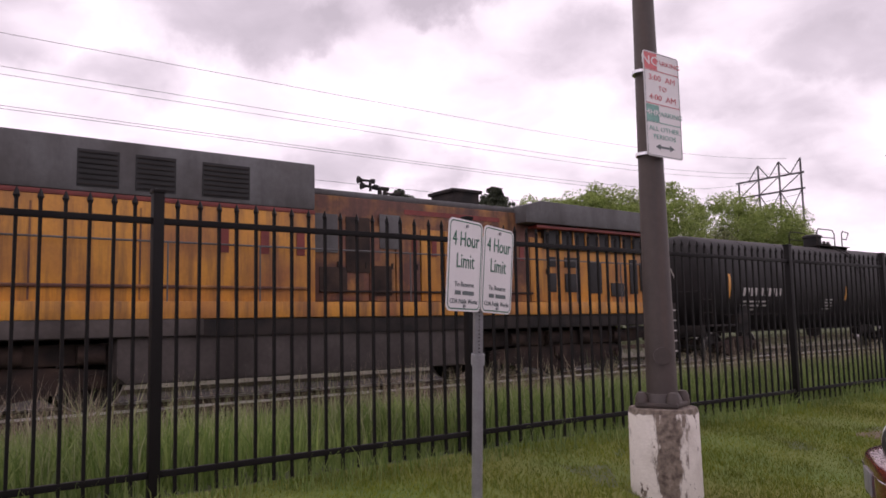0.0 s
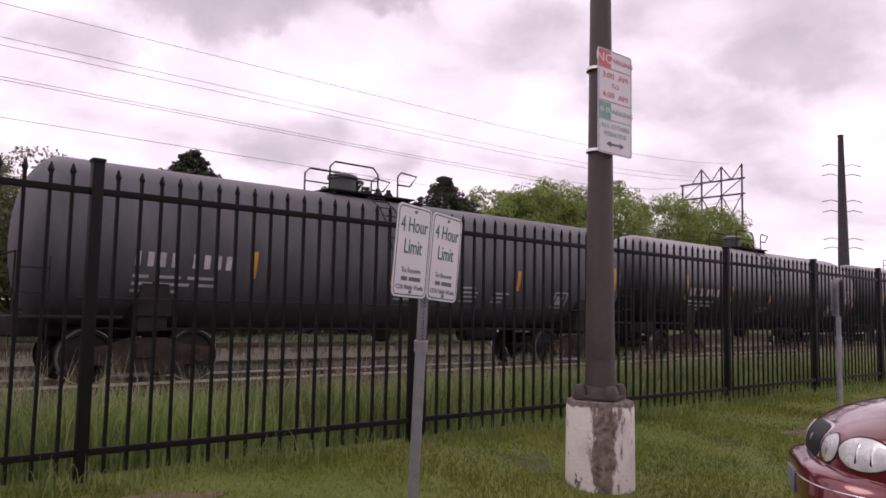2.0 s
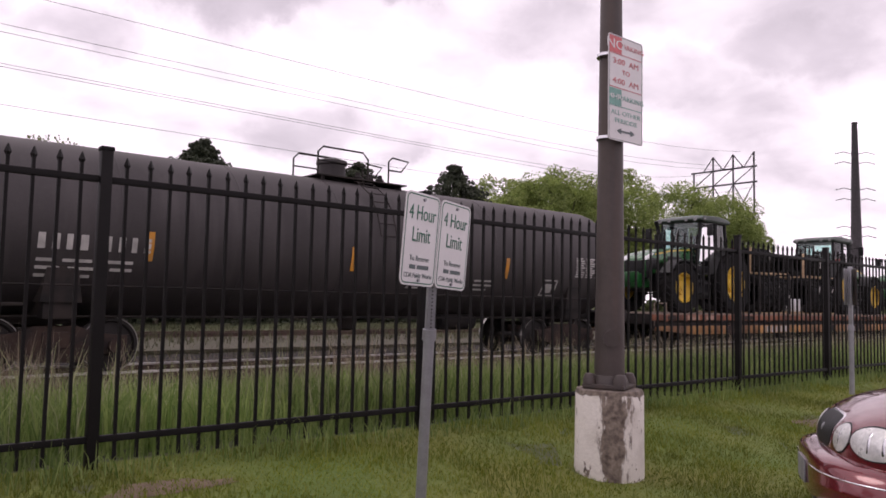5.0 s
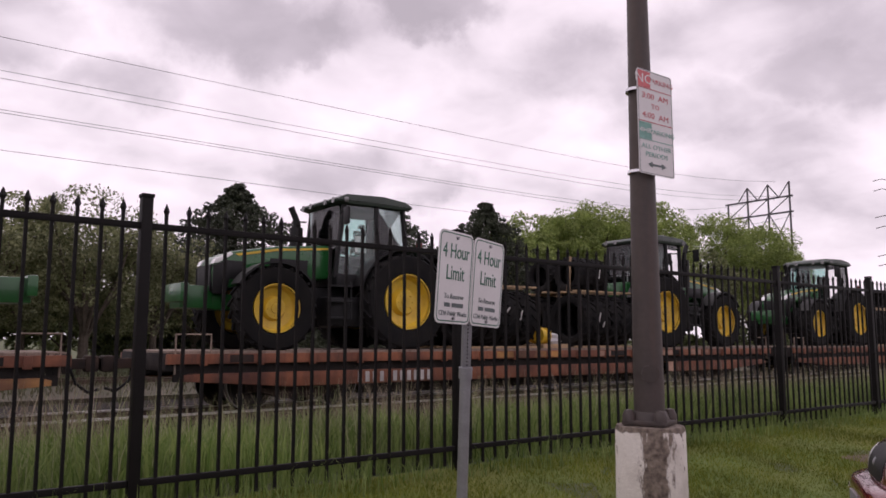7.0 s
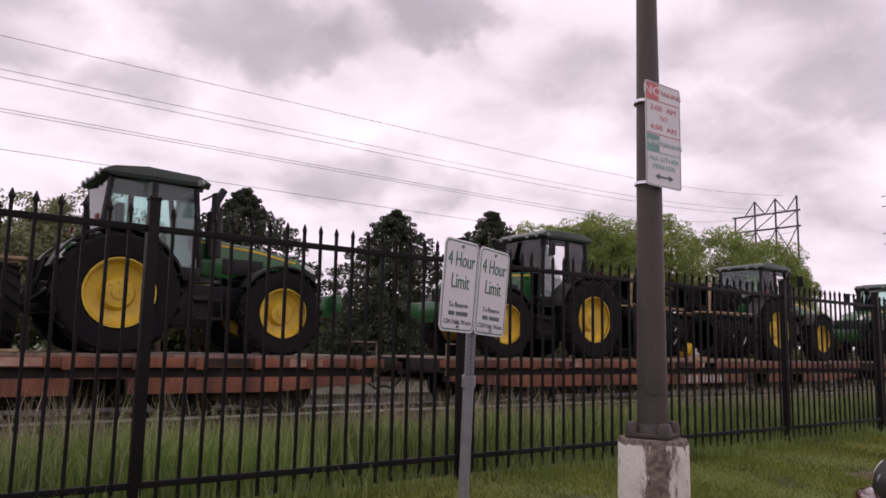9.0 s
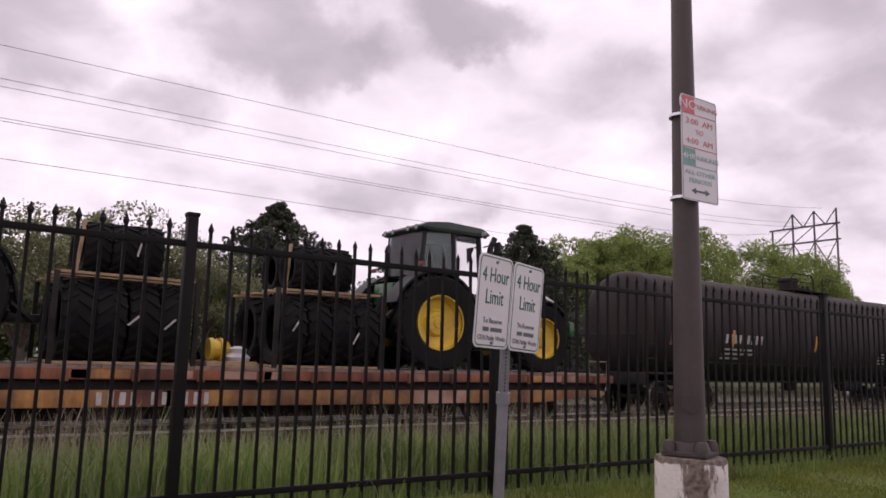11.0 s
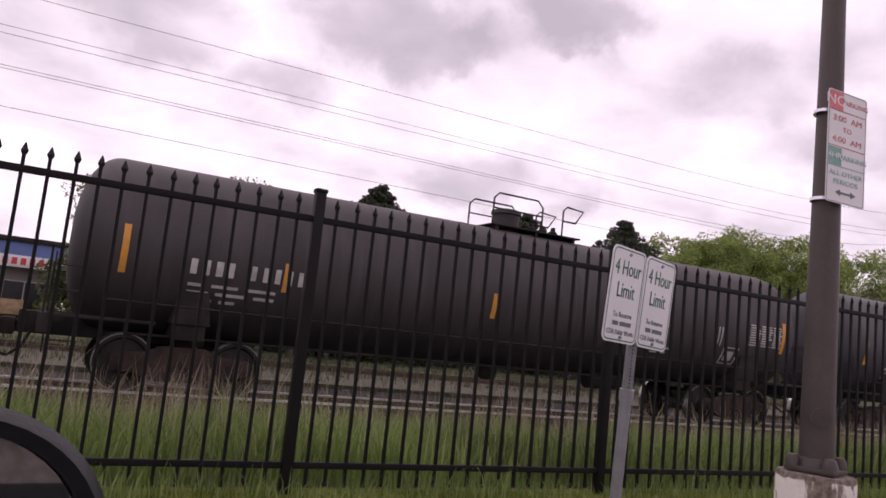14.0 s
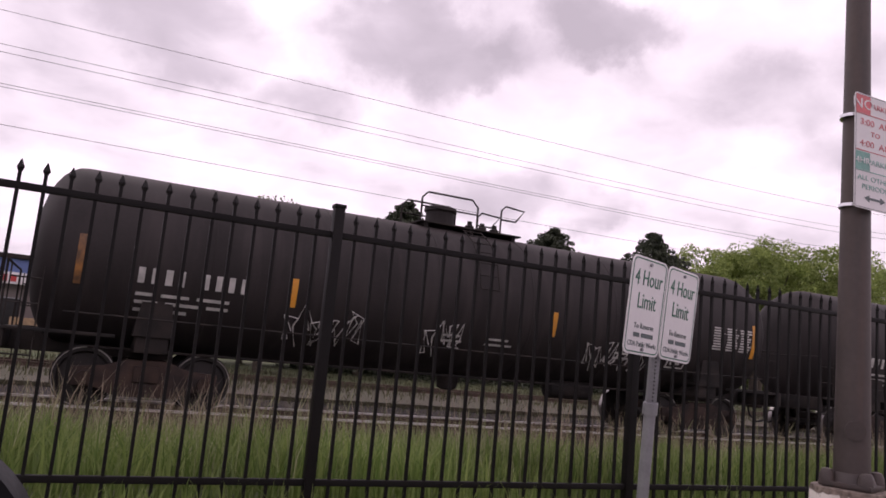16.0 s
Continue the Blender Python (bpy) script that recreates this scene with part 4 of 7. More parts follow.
def truck_meshes(r, base, axles):
    """Meshes for a freight truck; base: from axle to axle."""
    out = {}
    half = base * (axles - 1) / 2
    bm = bmesh.new()
    n = half
    pts = [(-n - 0.2, r + 0.16), (-n - 0.2, r - 0.12), (-n + 0.18, r - 0.14), (-0.42, 0.2), (0.42, 0.2), (n - 0.18, r - 0.14), (n + 0.2, r - 0.12), (n + 0.2, r + 0.16), (n - 0.25, r + 0.2), (0.3, r + 0.32), (-0.3, r + 0.32), (-n + 0.25, r + 0.2)]
    prism(bm, pts, -0.07, 0.07, 0.015)
    out["side_frame"] = mesh("side_frame", bm, M["truck"])
    bm = bmesh.new()
    for s in (-1, 1):
        for k in range(5):
            lathe(bm, [(0.3 + 0.06 * k, 0.075), (0.335 + 0.06 * k, 0.075)], "z", 12, at=(0.15 * s, 0, 0))
    out["spring_group"] = mesh("spring_group", bm, M["truck"])
    out["bolster"] = mesh("bolster", boxes(((0, 0, r + 0.1), (0.4, 2.2, 0.26)), bevel=0.03), M["truck"])
    bm = bmesh.new()
    rod(bm, (0, -0.9, 0), (0, 0.9, 0), 0.08, seg=12)
    for sgn in (-1, 1):
        lathe(bm, [(sgn * (0.75 - d), q) for d, q in wheel_profile(r)], "y", 30)
    nf = len(bm.faces)
    for sgn in (-1, 1):
        lathe(bm, [(sgn * (0.75 + d), q) for d, q in ((0.066, r * 0.975), (0.073, r * 0.975), (0.073, r * 1.004), (-0.045, r * 1.004))], "y", 30, caps=False)
    bm.faces.ensure_lookup_table()
    for f in bm.faces[nf:]:
        f.material_index = 1
    me = mesh("wheelset", bm, M["wheel"])
    me.materials.append(M["tread"])
    out["wheelset"] = me
    bm = bmesh.new()
    rod(bm, (0, -0.1, 0), (0, 0.1, 0), 0.11, seg=12)
    for a in range(3):
        c, s = math.cos(a * 2.094), math.sin(a * 2.094)
        rod(bm, (0.06 * c, -0.12, 0.06 * s), (0.06 * c, 0.12, 0.06 * s), 0.018, seg=6)
    out["bearing"] = mesh("bearing_cap", bm, M["truck"])
    return out, r, base, axles


FREIGHT = truck_meshes(0.457, 1.778, 2)
LOCO_TRUCK = truck_meshes(0.53, 2.0, 3)


def add_truck(car, x, kind):
    ms, r, base, axles = kind
    t = part("truck", ms["bolster"], None, car, "rusty brown cast steel truck", at=(x, 0, 0))
    for s in (-1, 1):
        part("side_frame", ms["side_frame"], None, t, at=(0, s * 0.99, 0))
        for k in range(axles - 1):
            part("spring_group", ms["spring_group"], None, t, at=((k - (axles - 2) / 2) * base, s * 0.99, 0.05))
    for k in range(axles):
        xa = (k - (axles - 1) / 2) * base
        ax = part("wheelset", ms["wheelset"], None, t, at=(xa, 0, r))
        wheelsets.append((ax, xa, r))
        for s in (-1, 1):
            part("bearing_cap", ms["bearing"], None, t, at=(xa, s * 1.06, r))
    if axles > 2:
        part("truck_frame", boxes(((0, 0, 0.85), (base * 2 + 1.2, 1.15, 0.8)), ((0, -0.98, 0.95), (base * 2 + 1.5, 0.3, 0.34)), ((0, 0.98, 0.95), (base * 2 + 1.5, 0.3, 0.34)), bevel=0.04), M["truck"], t)
        for k in range(4):
            for s in (-1, 1):
                bm = bmesh.new()
                rod(bm, ((k - 1.5) * 1.15, s * 1.12, 0.95), ((k - 1.5) * 1.15 + 0.4, s * 1.12, 0.95), 0.17, seg=12)
                part("brake_cylinder", bm, M["truck"], t)
    return t


def coupler_mesh():
    bm = boxes(((0, 0, 0.86), (0.7, 0.16, 0.18)), bevel=0.02)
    box(bm, (-0.42, 0.03, 0.86), (0.22, 0.3, 0.28), 0.05)
    return mesh("coupler", bm, M["truck"])


COUPLER = coupler_mesh()


def hose_mesh():
    bm = bmesh.new()
    tube(bm, [(0, 0, 0.8), (-0.1, 0, 0.55), (-0.28, 0.05, 0.4), (-0.45, 0.1, 0.45)], 0.025)
    return mesh("air_hose", bm, M["black"])


HOSE = hose_mesh()


def ladder(w, h, rungs, r=0.012):
    bm = bmesh.new()
    for s in (-w / 2, w / 2):
        rod(bm, (s, 0, 0), (s, 0, h), r, seg=6)
    for k in range(rungs):
        z = h * (k + 0.5) / rungs
        rod(bm, (-w / 2, 0, z), (w / 2, 0, z), r, seg=6)
    return bm


def glyphs(parent, x, z, size, groups, y, rng, name="stencil_mark", curved=False):
    """Car marks as plain bars of the size of their characters."""
    for n in groups:
        for k in range(n):
            w = size * rng.uniform(0.34, 0.46)
            if curved:
                curved_patch(parent, name, M["white"], x, x + w, z - size / 2, z + size / 2)
            else:
                part(name, boxes(((x + w / 2, y, z), (w, 0.006, size))), M["white"], parent)
            x += size * 0.84
        x += size * 0.7
    return x


def shell_y(z, cz, R):
    return -math.sqrt(max(R * R - (z - cz) ** 2, 0.01))


TANK_R, TANK_Z = 1.46, 2.38


def curved_patch(parent, name, material, x0, x1, z0, z1, lift=0.012, label=""):
    """A thin patch that lies on the near side of the shell."""
    bm = bmesh.new()
    rows = []
    n = max(2, int((z1 - z0) / 0.12) + 1)
    for k in range(n + 1):
        z = z0 + (z1 - z0) * k / n
        y = shell_y(z, TANK_Z, TANK_R + lift)
        rows.append([bm.verts.new((x, yy, z)) for x, yy in ((x0, y), (x1, y), (x1, y + lift), (x0, y + lift))])
    for a, b in zip(rows, rows[1:]):
        for i in range(4):
            j = (i + 1) % 4
            bm.faces.new((a[i], a[j], b[j], b[i]))
    bm.faces.new(rows[0][::-1]); bm.faces.new(rows[-1])
    bmesh.ops.recalc_face_normals(bm, faces=bm.faces)
    return part(name, bm, material, parent, label)


def tank_car(u0, u1, paint, seed, label, marks=(4, 4), mark_z=1.97, stripes=(0.03, 0.2, 0.45, 0.72, 0.95), platform=0.5, graffiti=False, mark_x=1.5, rail_h=0.62, panel=None, flip=False, patch=None):
    rng = random.Random(seed)
    Lg = u1 - u0
    car = thing("tank_car", label, "tank car", group="cars of the freight train")
    moving(car, (u0 + u1) / 2, TRACK, RAIL)
    h = Lg / 2
    # shell with dished heads
    bm = bmesh.new()
    prof = [(-h, 0.06)]
    for k in range(1, 9):
        a = k / 8 * math.pi / 2
        prof.append((-h + 0.62 * (1 - math.cos(a)), TANK_R * math.sin(a) ** 0.72))
    n = 7
    body = Lg - 1.24
    for k in range(1, n):
        x = -h + 0.62 + body * k / n
        prof += [(x - 0.02, TANK_R), (x - 0.012, TANK_R + 0.006), (x + 0.012, TANK_R + 0.006), (x + 0.02, TANK_R)]
    prof += [(-a, r) for a, r in reversed(prof[:9])]
    lathe(bm, prof, "x", 56, at=(0, 0, TANK_Z))
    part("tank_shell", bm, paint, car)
    # stub sills, bolsters, saddles
    for s in (-1, 1):
        bm = boxes(((s * (h - 0.9), 0, 0.95), (2.9, 0.42, 0.36)), bevel=0.02)
        box(bm, (s * (h + 0.2), 0, 0.98), (0.16, 2.7, 0.3), 0.02)
        box(bm, (s * (h - 1.9), 0, 1.05), (0.5, 2.5, 0.32), 0.03)
        part("stub_sill", bm, M["under"], car)
        bm = bmesh.new()
        prism(bm, [(-0.3, 1.15), (0.3, 1.15), (0.22, 1.75), (-0.22, 1.75)], -1.3, 1.3)
        for v in bm.verts:
            v.co.x += s * (h - 1.9)
        part("saddle", bm, M["under"], car)
        part("coupler", COUPLER, None, car, at=pose(s * (h + 0.5), 0, 0, 0, 0, 0 if s < 0 else 180))
        part("air_hose", HOSE, None, car, at=pose(s * (h + 0.35), -0.3, 0, 0, 0, 0 if s < 0 else 180))
        for sy in (-1, 1):
            part("ladder", ladder(0.42, 1.5, 4), M["under"], car, at=pose(s * (h - 0.05), sy * 1.33, 0.55))
        # end guard rail
        bm = bmesh.new()
        tube(bm, [(s * (h + 0.22), -1.3, 1.1), (s * (h + 0.22), -1.3, 2.1), (s * (h + 0.22), 1.3, 2.1), (s * (h + 0.22), 1.3, 1.1)], 0.018)
        part("end_handrail", bm, M["under"], car)
        # outlet skirt ledge along the sides near the ends
        for sy in (-1, 1):
            part("step_board", boxes(((s * (h - 0.6), sy * 1.33, 1.12), (1.5, 0.2, 0.05)), bevel=0.008), M["under"], car)
        add_truck(car, s * (h - 1.9), FREIGHT)
    # bottom outlet, brake cylinder, reservoir, pipes
    bm = bmesh.new()
    lathe(bm, [(0.62, 0.12), (0.66, 0.2), (0.9, 0.24), (1.05, 0.3)], "z", 18)
    part("bottom_outlet", bm, M["under"], car)
    bm = bmesh.new()
    lathe(bm, [(-0.6, 0.05), (-0.55, 0.2), (0.5, 0.2), (0.55, 0.05)], "x", 16, at=(h * 0.35, -0.4, 0.82))
    part("air_reservoir", bm, M["under"], car)
    bm = bmesh.new()
    rod(bm, (-h + 1, -0.9, 0.92), (h - 1, -0.9, 0.92), 0.02, seg=6)
    rod(bm, (-h + 1, 0.9, 0.9), (h - 1, 0.9, 0.9), 0.02, seg=6)
    part("brake_pipe", bm, M["under"], car)
    # side handrail low on the shell
    bm = bmesh.new()
    yy = -TANK_R - 0.09
    rod(bm, (-h + 0.6, yy, 1.42), (h - 0.6, yy, 1.42), 0.014, seg=6)
    for k in range(7):
        x = -h + 0.8 + (Lg - 1.6) * k / 6
        rod(bm, (x, yy, 1.42), (x, shell_y(1.42, TANK_Z, TANK_R) + 0.02, 1.42), 0.012, seg=6)
    part("side_handrail", bm, M["under"], car)
    # top platform with rails, manway and valves
    px = -h + Lg * platform
    top = TANK_Z + TANK_R
    bm = boxes(((px, 0, top + 0.03), (2.3, 1.1, 0.03)), bevel=0.006)
    for sx in (-1, 0, 1):
        box(bm, (px + sx * 1.0, 0, top - 0.06), (0.07, 1.0, 0.18))
    part("platform", bm, M["under"], car)
    bm = bmesh.new()
    lathe(bm, [(top - 0.1, 0.3), (top + 0.34, 0.3), (top + 0.36, 0.34), (top + 0.44, 0.33), (top + 0.48, 0.2), (top + 0.5, 0.02)], "z", 24, at=(px - (0.36 if flip else 0.5), 0, 0))
    part("manway", bm, paint, car)
    bm = bmesh.new()
    for vx in (0.25, 0.55, 0.85):
        lathe(bm, [(top, 0.1), (top + 0.2, 0.1), (top + 0.22, 0.06), (top + 0.3, 0.05)], "z", 10, at=(px + vx, 0.1, 0))
    part("valve", bm, M["under"], car)
    rail_mat = M["under"]
    lo_, hi_ = top + 0.04, top + rail_h
    for sy in (-0.52, 0.52):
        bm = bmesh.new()
        a, b = (px - 0.08, px + 1.4) if flip else (px - 1.15, px + 0.1)
        tube(bm, [(a, sy, lo_), (a, sy, hi_ - 0.12), (a + 0.12, sy, hi_), (b - 0.14, sy, hi_), (b, sy, hi_ - 0.14), (b, sy, lo_)], 0.02)
        part("guard_rail", bm, rail_mat, car)
        bm = bmesh.new()
        tube(bm, [(a, sy, (lo_ + hi_) / 2), (b, sy, (lo_ + hi_) / 2)], 0.016)
        part("guard_rail", bm, rail_mat, car)
        bm = bmesh.new()
        a, b = (px - 1.2, px - 0.72) if flip else (px + 0.65, px + 1.2)
        tube(bm, [(a, sy, lo_), (a, sy, hi_ - 0.1), (a + 0.1, sy, hi_), (b, sy, hi_ - 0.04), (b - 0.2, sy, (lo_ + hi_) / 2), (a, sy, (lo_ + hi_) / 2)], 0.02)
        part("guard_rail", bm, rail_mat, car)
    bm = bmesh.new()
    for k in range(4):
        a0, a1 = radians(8 + k * 20), radians(8 + (k + 1) * 20)
        for dx in (-0.2, 0.2):
            rod(bm, (px + dx, -(TANK_R + 0.07) * math.cos(a0), TANK_Z + (TANK_R + 0.07) * math.sin(a0)), (px + dx, -(TANK_R + 0.07) * math.cos(a1), TANK_Z + (TANK_R + 0.07) * math.sin(a1)), 0.014, seg=6)
        for j in range(2):
            a = a0 + (a1 - a0) * j / 2
            p = (-(TANK_R + 0.07) * math.cos(a), TANK_Z + (TANK_R + 0.07) * math.sin(a))
            rod(bm, (px - 0.2, *p), (px + 0.2, *p), 0.012, seg=6)
    if not panel:
        part("side_ladder", bm, M["under"], car)
    # reflectors and stencils
    for s in stripes:
        x = -h + Lg * s + (0.25 if s < 0.1 else 0)
        hi = 0.75 if s in (stripes[0], stripes[-1]) else 0.48
        curved_patch(car, "reflector_stripe", M["stripe_old" if paint.name.startswith(("dirty", "dull")) and s == stripes[0] else "stripe"], x - 0.05, x + 0.05, 1.9 - 0.05, 1.9 + hi - 0.05, label="faded yellow reflector strip")
    y = shell_y(mark_z, TANK_Z, TANK_R) - 0.014
    glyphs(car, -h + mark_x, mark_z + 0.12, 0.24, marks, y, rng, curved=True)
    for k, row in enumerate(((3, 5, 6), (4, 6, 4), (5, 3))):
        x = -h + mark_x
        for n in row:
            z = mark_z - 0.17 - 0.12 * k
            w = 0.085 * n
            curved_patch(car, "stencil_line", M["white"], x, x + w, z - 0.022, z + 0.028)
            x += w + 0.12
    # data panels at the far end of the side
    px_, fx, tx = panel or (2.0, 3.1, None)
    for k in range(3):
        x = h - px_ + k * 0.4
        for j in range(9):
            z = mark_z + 0.058 * j
            curved_patch(car, "stencil_line", M["white"], x + rng.uniform(0, 0.03), x + rng.uniform(0.24, 0.36), z, z + 0.034)
    x = h - fx
    for q in ((x, x + 0.5, mark_z - 0.5, mark_z - 0.47), (x, x + 0.5, mark_z - 0.13, mark_z - 0.1), (x, x + 0.03, mark_z - 0.5, mark_z - 0.1), (x + 0.47, x + 0.5, mark_z - 0.5, mark_z - 0.1), (x + 0.1, x + 0.36, mark_z - 0.42, mark_z - 0.2)):
        curved_patch(car, "stencil_frame", M["white"], *q)
    if tx:
        for j in range(2):
            curved_patch(car, "stencil_line", M["white"], h - fx - 0.28 + 0.1 * j, h - fx - 0.25 + 0.1 * j, mark_z - 0.1, mark_z + 0.34)
    for k in range(1 if tx else rng.randint(1, 3)):
        x = h - tx if tx else rng.uniform(-h * 0.2, h * 0.5)
        for j in range(rng.randint(2, 4)):
            z = mark_z - 0.4 + 0.1 * j
            curved_patch(car, "stencil_line", M["white"], x, x + rng.uniform(0.35, 0.6), z - 0.018, z + 0.022)
    if patch:
        x0, x1, z0, z1 = patch
        curved_patch(car, "repaint_patch", M["deck"], -h + x0, -h + x1, z0, z1, label="pale grey repainted patch")
        x, z = -h + x0 - 0.75, z1 + 0.22
        for q in ((x, x + 0.3, z, z + 0.025), (x, x + 0.3, z + 0.275, z + 0.3), (x, x + 0.025, z, z + 0.3), (x + 0.275, x + 0.3, z, z + 0.3), (x + 0.1, x + 0.2, z + 0.08, z + 0.22)):
            curved_patch(car, "stencil_frame", M["white"], *q)
    if graffiti:
        for cx, n in ((-h + 4.0, 9), (-h + 6.6, 5), (-h + 10.2, 11)):
            bm = bmesh.new()
            x, pts = cx, []
            for k in range(n):
                z0 = rng.uniform(1.45, 1.75)
                for j in range(5):
                    z = z0 + 0.26 * math.sin(j * 1.9 + k)
                    pts.append((x + 0.09 * math.cos(j * 2.3 + k * 1.7), shell_y(z, TANK_Z, TANK_R) - 0.012, z))
                x += 0.16
            tube(bm, pts, 0.013, seg=4)
            part("scrawl", bm, M["white"], car, "white sprayed scrawl")
    return car


BLACK, GREY, BROWN, GLOSS, DULL = M["tank_black"], M["tank_grey"], M["tank_brown"], M["tank_gloss"], M["tank_dull"]
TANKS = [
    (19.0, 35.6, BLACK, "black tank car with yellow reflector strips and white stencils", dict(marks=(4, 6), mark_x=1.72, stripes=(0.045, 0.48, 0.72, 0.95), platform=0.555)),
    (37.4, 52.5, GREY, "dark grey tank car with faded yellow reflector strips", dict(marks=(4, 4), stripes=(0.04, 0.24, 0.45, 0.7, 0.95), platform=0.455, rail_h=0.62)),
    (53.9, 68.7, GLOSS, "black tank car with pale grey upper half and white stencils", dict(marks=(4, 4), mark_x=1.7, stripes=(0.1, 0.285, 0.466, 0.72, 0.95))),
    (70.5, 86.0, GLOSS, "black tank car with pale upper half and white marks", dict(marks=(3, 3))),
    (87.4, 103.3, M["tank_worn"], "black tank car with paler grey top", dict(marks=(4, 4))),
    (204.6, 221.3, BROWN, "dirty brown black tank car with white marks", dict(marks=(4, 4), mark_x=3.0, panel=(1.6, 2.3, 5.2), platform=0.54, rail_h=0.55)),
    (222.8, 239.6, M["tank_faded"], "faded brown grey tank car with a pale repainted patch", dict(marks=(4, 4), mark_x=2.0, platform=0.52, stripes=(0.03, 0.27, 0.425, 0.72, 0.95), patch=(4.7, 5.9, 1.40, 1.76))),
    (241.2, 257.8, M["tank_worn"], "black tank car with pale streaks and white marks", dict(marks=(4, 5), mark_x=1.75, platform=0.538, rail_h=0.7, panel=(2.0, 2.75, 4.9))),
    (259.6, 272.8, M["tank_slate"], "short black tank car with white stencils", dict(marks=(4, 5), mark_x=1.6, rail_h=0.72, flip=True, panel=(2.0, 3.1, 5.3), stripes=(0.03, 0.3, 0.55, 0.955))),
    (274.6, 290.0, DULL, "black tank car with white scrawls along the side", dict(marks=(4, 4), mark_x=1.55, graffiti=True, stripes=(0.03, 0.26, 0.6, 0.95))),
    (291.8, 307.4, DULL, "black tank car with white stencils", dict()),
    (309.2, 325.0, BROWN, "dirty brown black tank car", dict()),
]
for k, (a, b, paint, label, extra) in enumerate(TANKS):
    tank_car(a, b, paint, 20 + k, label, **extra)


# ---- locomotive ----
def locomotive():
    end = 17.5
    t = thing("locomotive", "yellow and grey diesel locomotive with rusty scorched side panels", "locomotive", group="cars of the freight train")
    u0, u1 = -4.9, end
    mid = (u0 + u1) / 2
    moving(t, mid, TRACK, RAIL)
    o = -mid     # local x = u + o

    def B(a, b, z0, z1, w, bevel=0.0):
        return ((a + b) / 2 + o, 0, (z0 + z1) / 2), (b - a, w, z1 - z0)

    def slab(name, mat_, rows, bevel=0.01, label=""):
        return part(name, boxes(*[B(*r) for r in rows], bevel=bevel), M[mat_], t, label)

    slab("frame", "under", [(u0 + 0.3, end - 0.3, 1.19, 1.48, 3.0)])
    slab("side_sill", "loco_grime", [(u0 + 0.3, 4.6, 1.21, 1.49, 3.06)])
    slab("walkway_edge", "loco_yellow", [(u0 + 0.3, end - 0.35, 1.49, 1.77, 3.08)])
    # fuel tank
    bm = bmesh.new()
    prism(bm, [(3.4 + o, 0.45), (10.3 + o, 0.45), (10.45 + o, 0.6), (10.45 + o, 1.3), (3.25 + o, 1.3), (3.25 + o, 0.6)], -1.45, 1.45, 0.06)
    part("fuel_tank", bm, M["loco_grime"], t, "grimy brown grey fuel tank")
    # wide body behind the cab, then the narrower hood
    slab("hood", "loco_yellow", [(-2.6, 6.75, 1.77, 3.42, 2.7)])
    slab("blower_box", "loco_grey", [(-2.6, 6.75, 3.50, 4.38, 2.74)], 0.05, "dark grey raised box with black louvres")
    slab("red_band", "loco_red", [(-2.6, 6.75, 3.42, 3.50, 2.72)])
    for a, b in ((2.62, 3.25), (3.5, 4.15), (4.6, 5.45), (0.3, 1.3)):
        fr = slab("louvre", "grille", [(a, b, 3.58, 4.18, 2.76)], 0.0)
        for k in range(7):
            for sy in (-1.385, 1.385):
                part("slat", boxes(((0.5 * (a + b) + o, sy, 3.62 + 0.085 * k), (b - a - 0.06, 0.03, 0.02))), M["under"], fr)
    # engine hood doors
    rng = random.Random(6)
    x = 6.78
    while x < 12.6:
        w = 0.62
        rust = x < 8.9 or rng.random() < 0.25
        part("hood_door", boxes(((x + w / 2 + o, -1.18, 2.55), (w - 0.03, 0.06, 1.5)), bevel=0.012), M["loco_rust" if rust else "loco_yellow"], t, "scorched rusty hood door" if rust else "")
        part("hood_door", boxes(((x + w / 2 + o, 1.18, 2.55), (w - 0.03, 0.06, 1.5)), bevel=0.012), M["loco_yellow"], t)
        bm = boxes(((x + w - 0.1 + o, -1.225, 2.5), (0.03, 0.03, 0.12)))
        part("door_latch", bm, M["under"], t)
        x += w
    slab("engine_hood", "loco_rust", [(6.75, 12.7, 1.77, 3.86, 2.3)], 0.03, "scorched rusty brown engine hood")
    slab("hood_roof", "loco_grey", [(6.75, 12.1, 3.86, 3.99, 2.2)], 0.05)
    # lettering as plain red strokes
    for k in range(7):
        part("red_letter", boxes(((9.1 + 0.5 * k + o, -1.222, 2.95), (0.13, 0.012, 0.42))), M["loco_red"], t)
    for x in (5.0, 5.75, 6.45):
        part("red_letter", boxes(((x + o, -1.358, 2.88), (0.16, 0.012, 0.5))), M["loco_red"], t)
    # red line under the roof edge and mismatched panels
    slab("red_band", "loco_red", [(8.9, 11.5, 3.60, 3.70, 2.32)], 0.0)
    for x, w, z, h, m, lab in ((7.05, 0.5, 3.1, 0.75, "loco_grey", "grey primed panel"), (7.75, 0.55, 2.9, 1.1, "truck", "blackened panel"), (8.5, 0.5, 3.2, 0.7, "loco_grey", "grey primed panel"), (7.2, 0.6, 2.2, 0.5, "truck", "blackened panel"), (8.3, 0.45, 2.2, 0.6, "truck", "blackened panel")):
        part("patched_panel", boxes(((x + o, -1.222, z), (w, 0.014, h)), bevel=0.004), M[m], t, lab)
    for x in (-1.6, 0.2, 2.0, 3.6, 5.2):
        part("panel_seam", boxes(((x + o, -1.353, 2.55), (0.03, 0.014, 1.5))), M["loco_rust"], t)
    rod_bm = bmesh.new()
    tube(rod_bm, [(-2.4 + o, -1.38, 2.02), (6.6 + o, -1.38, 2.02)], 0.03)
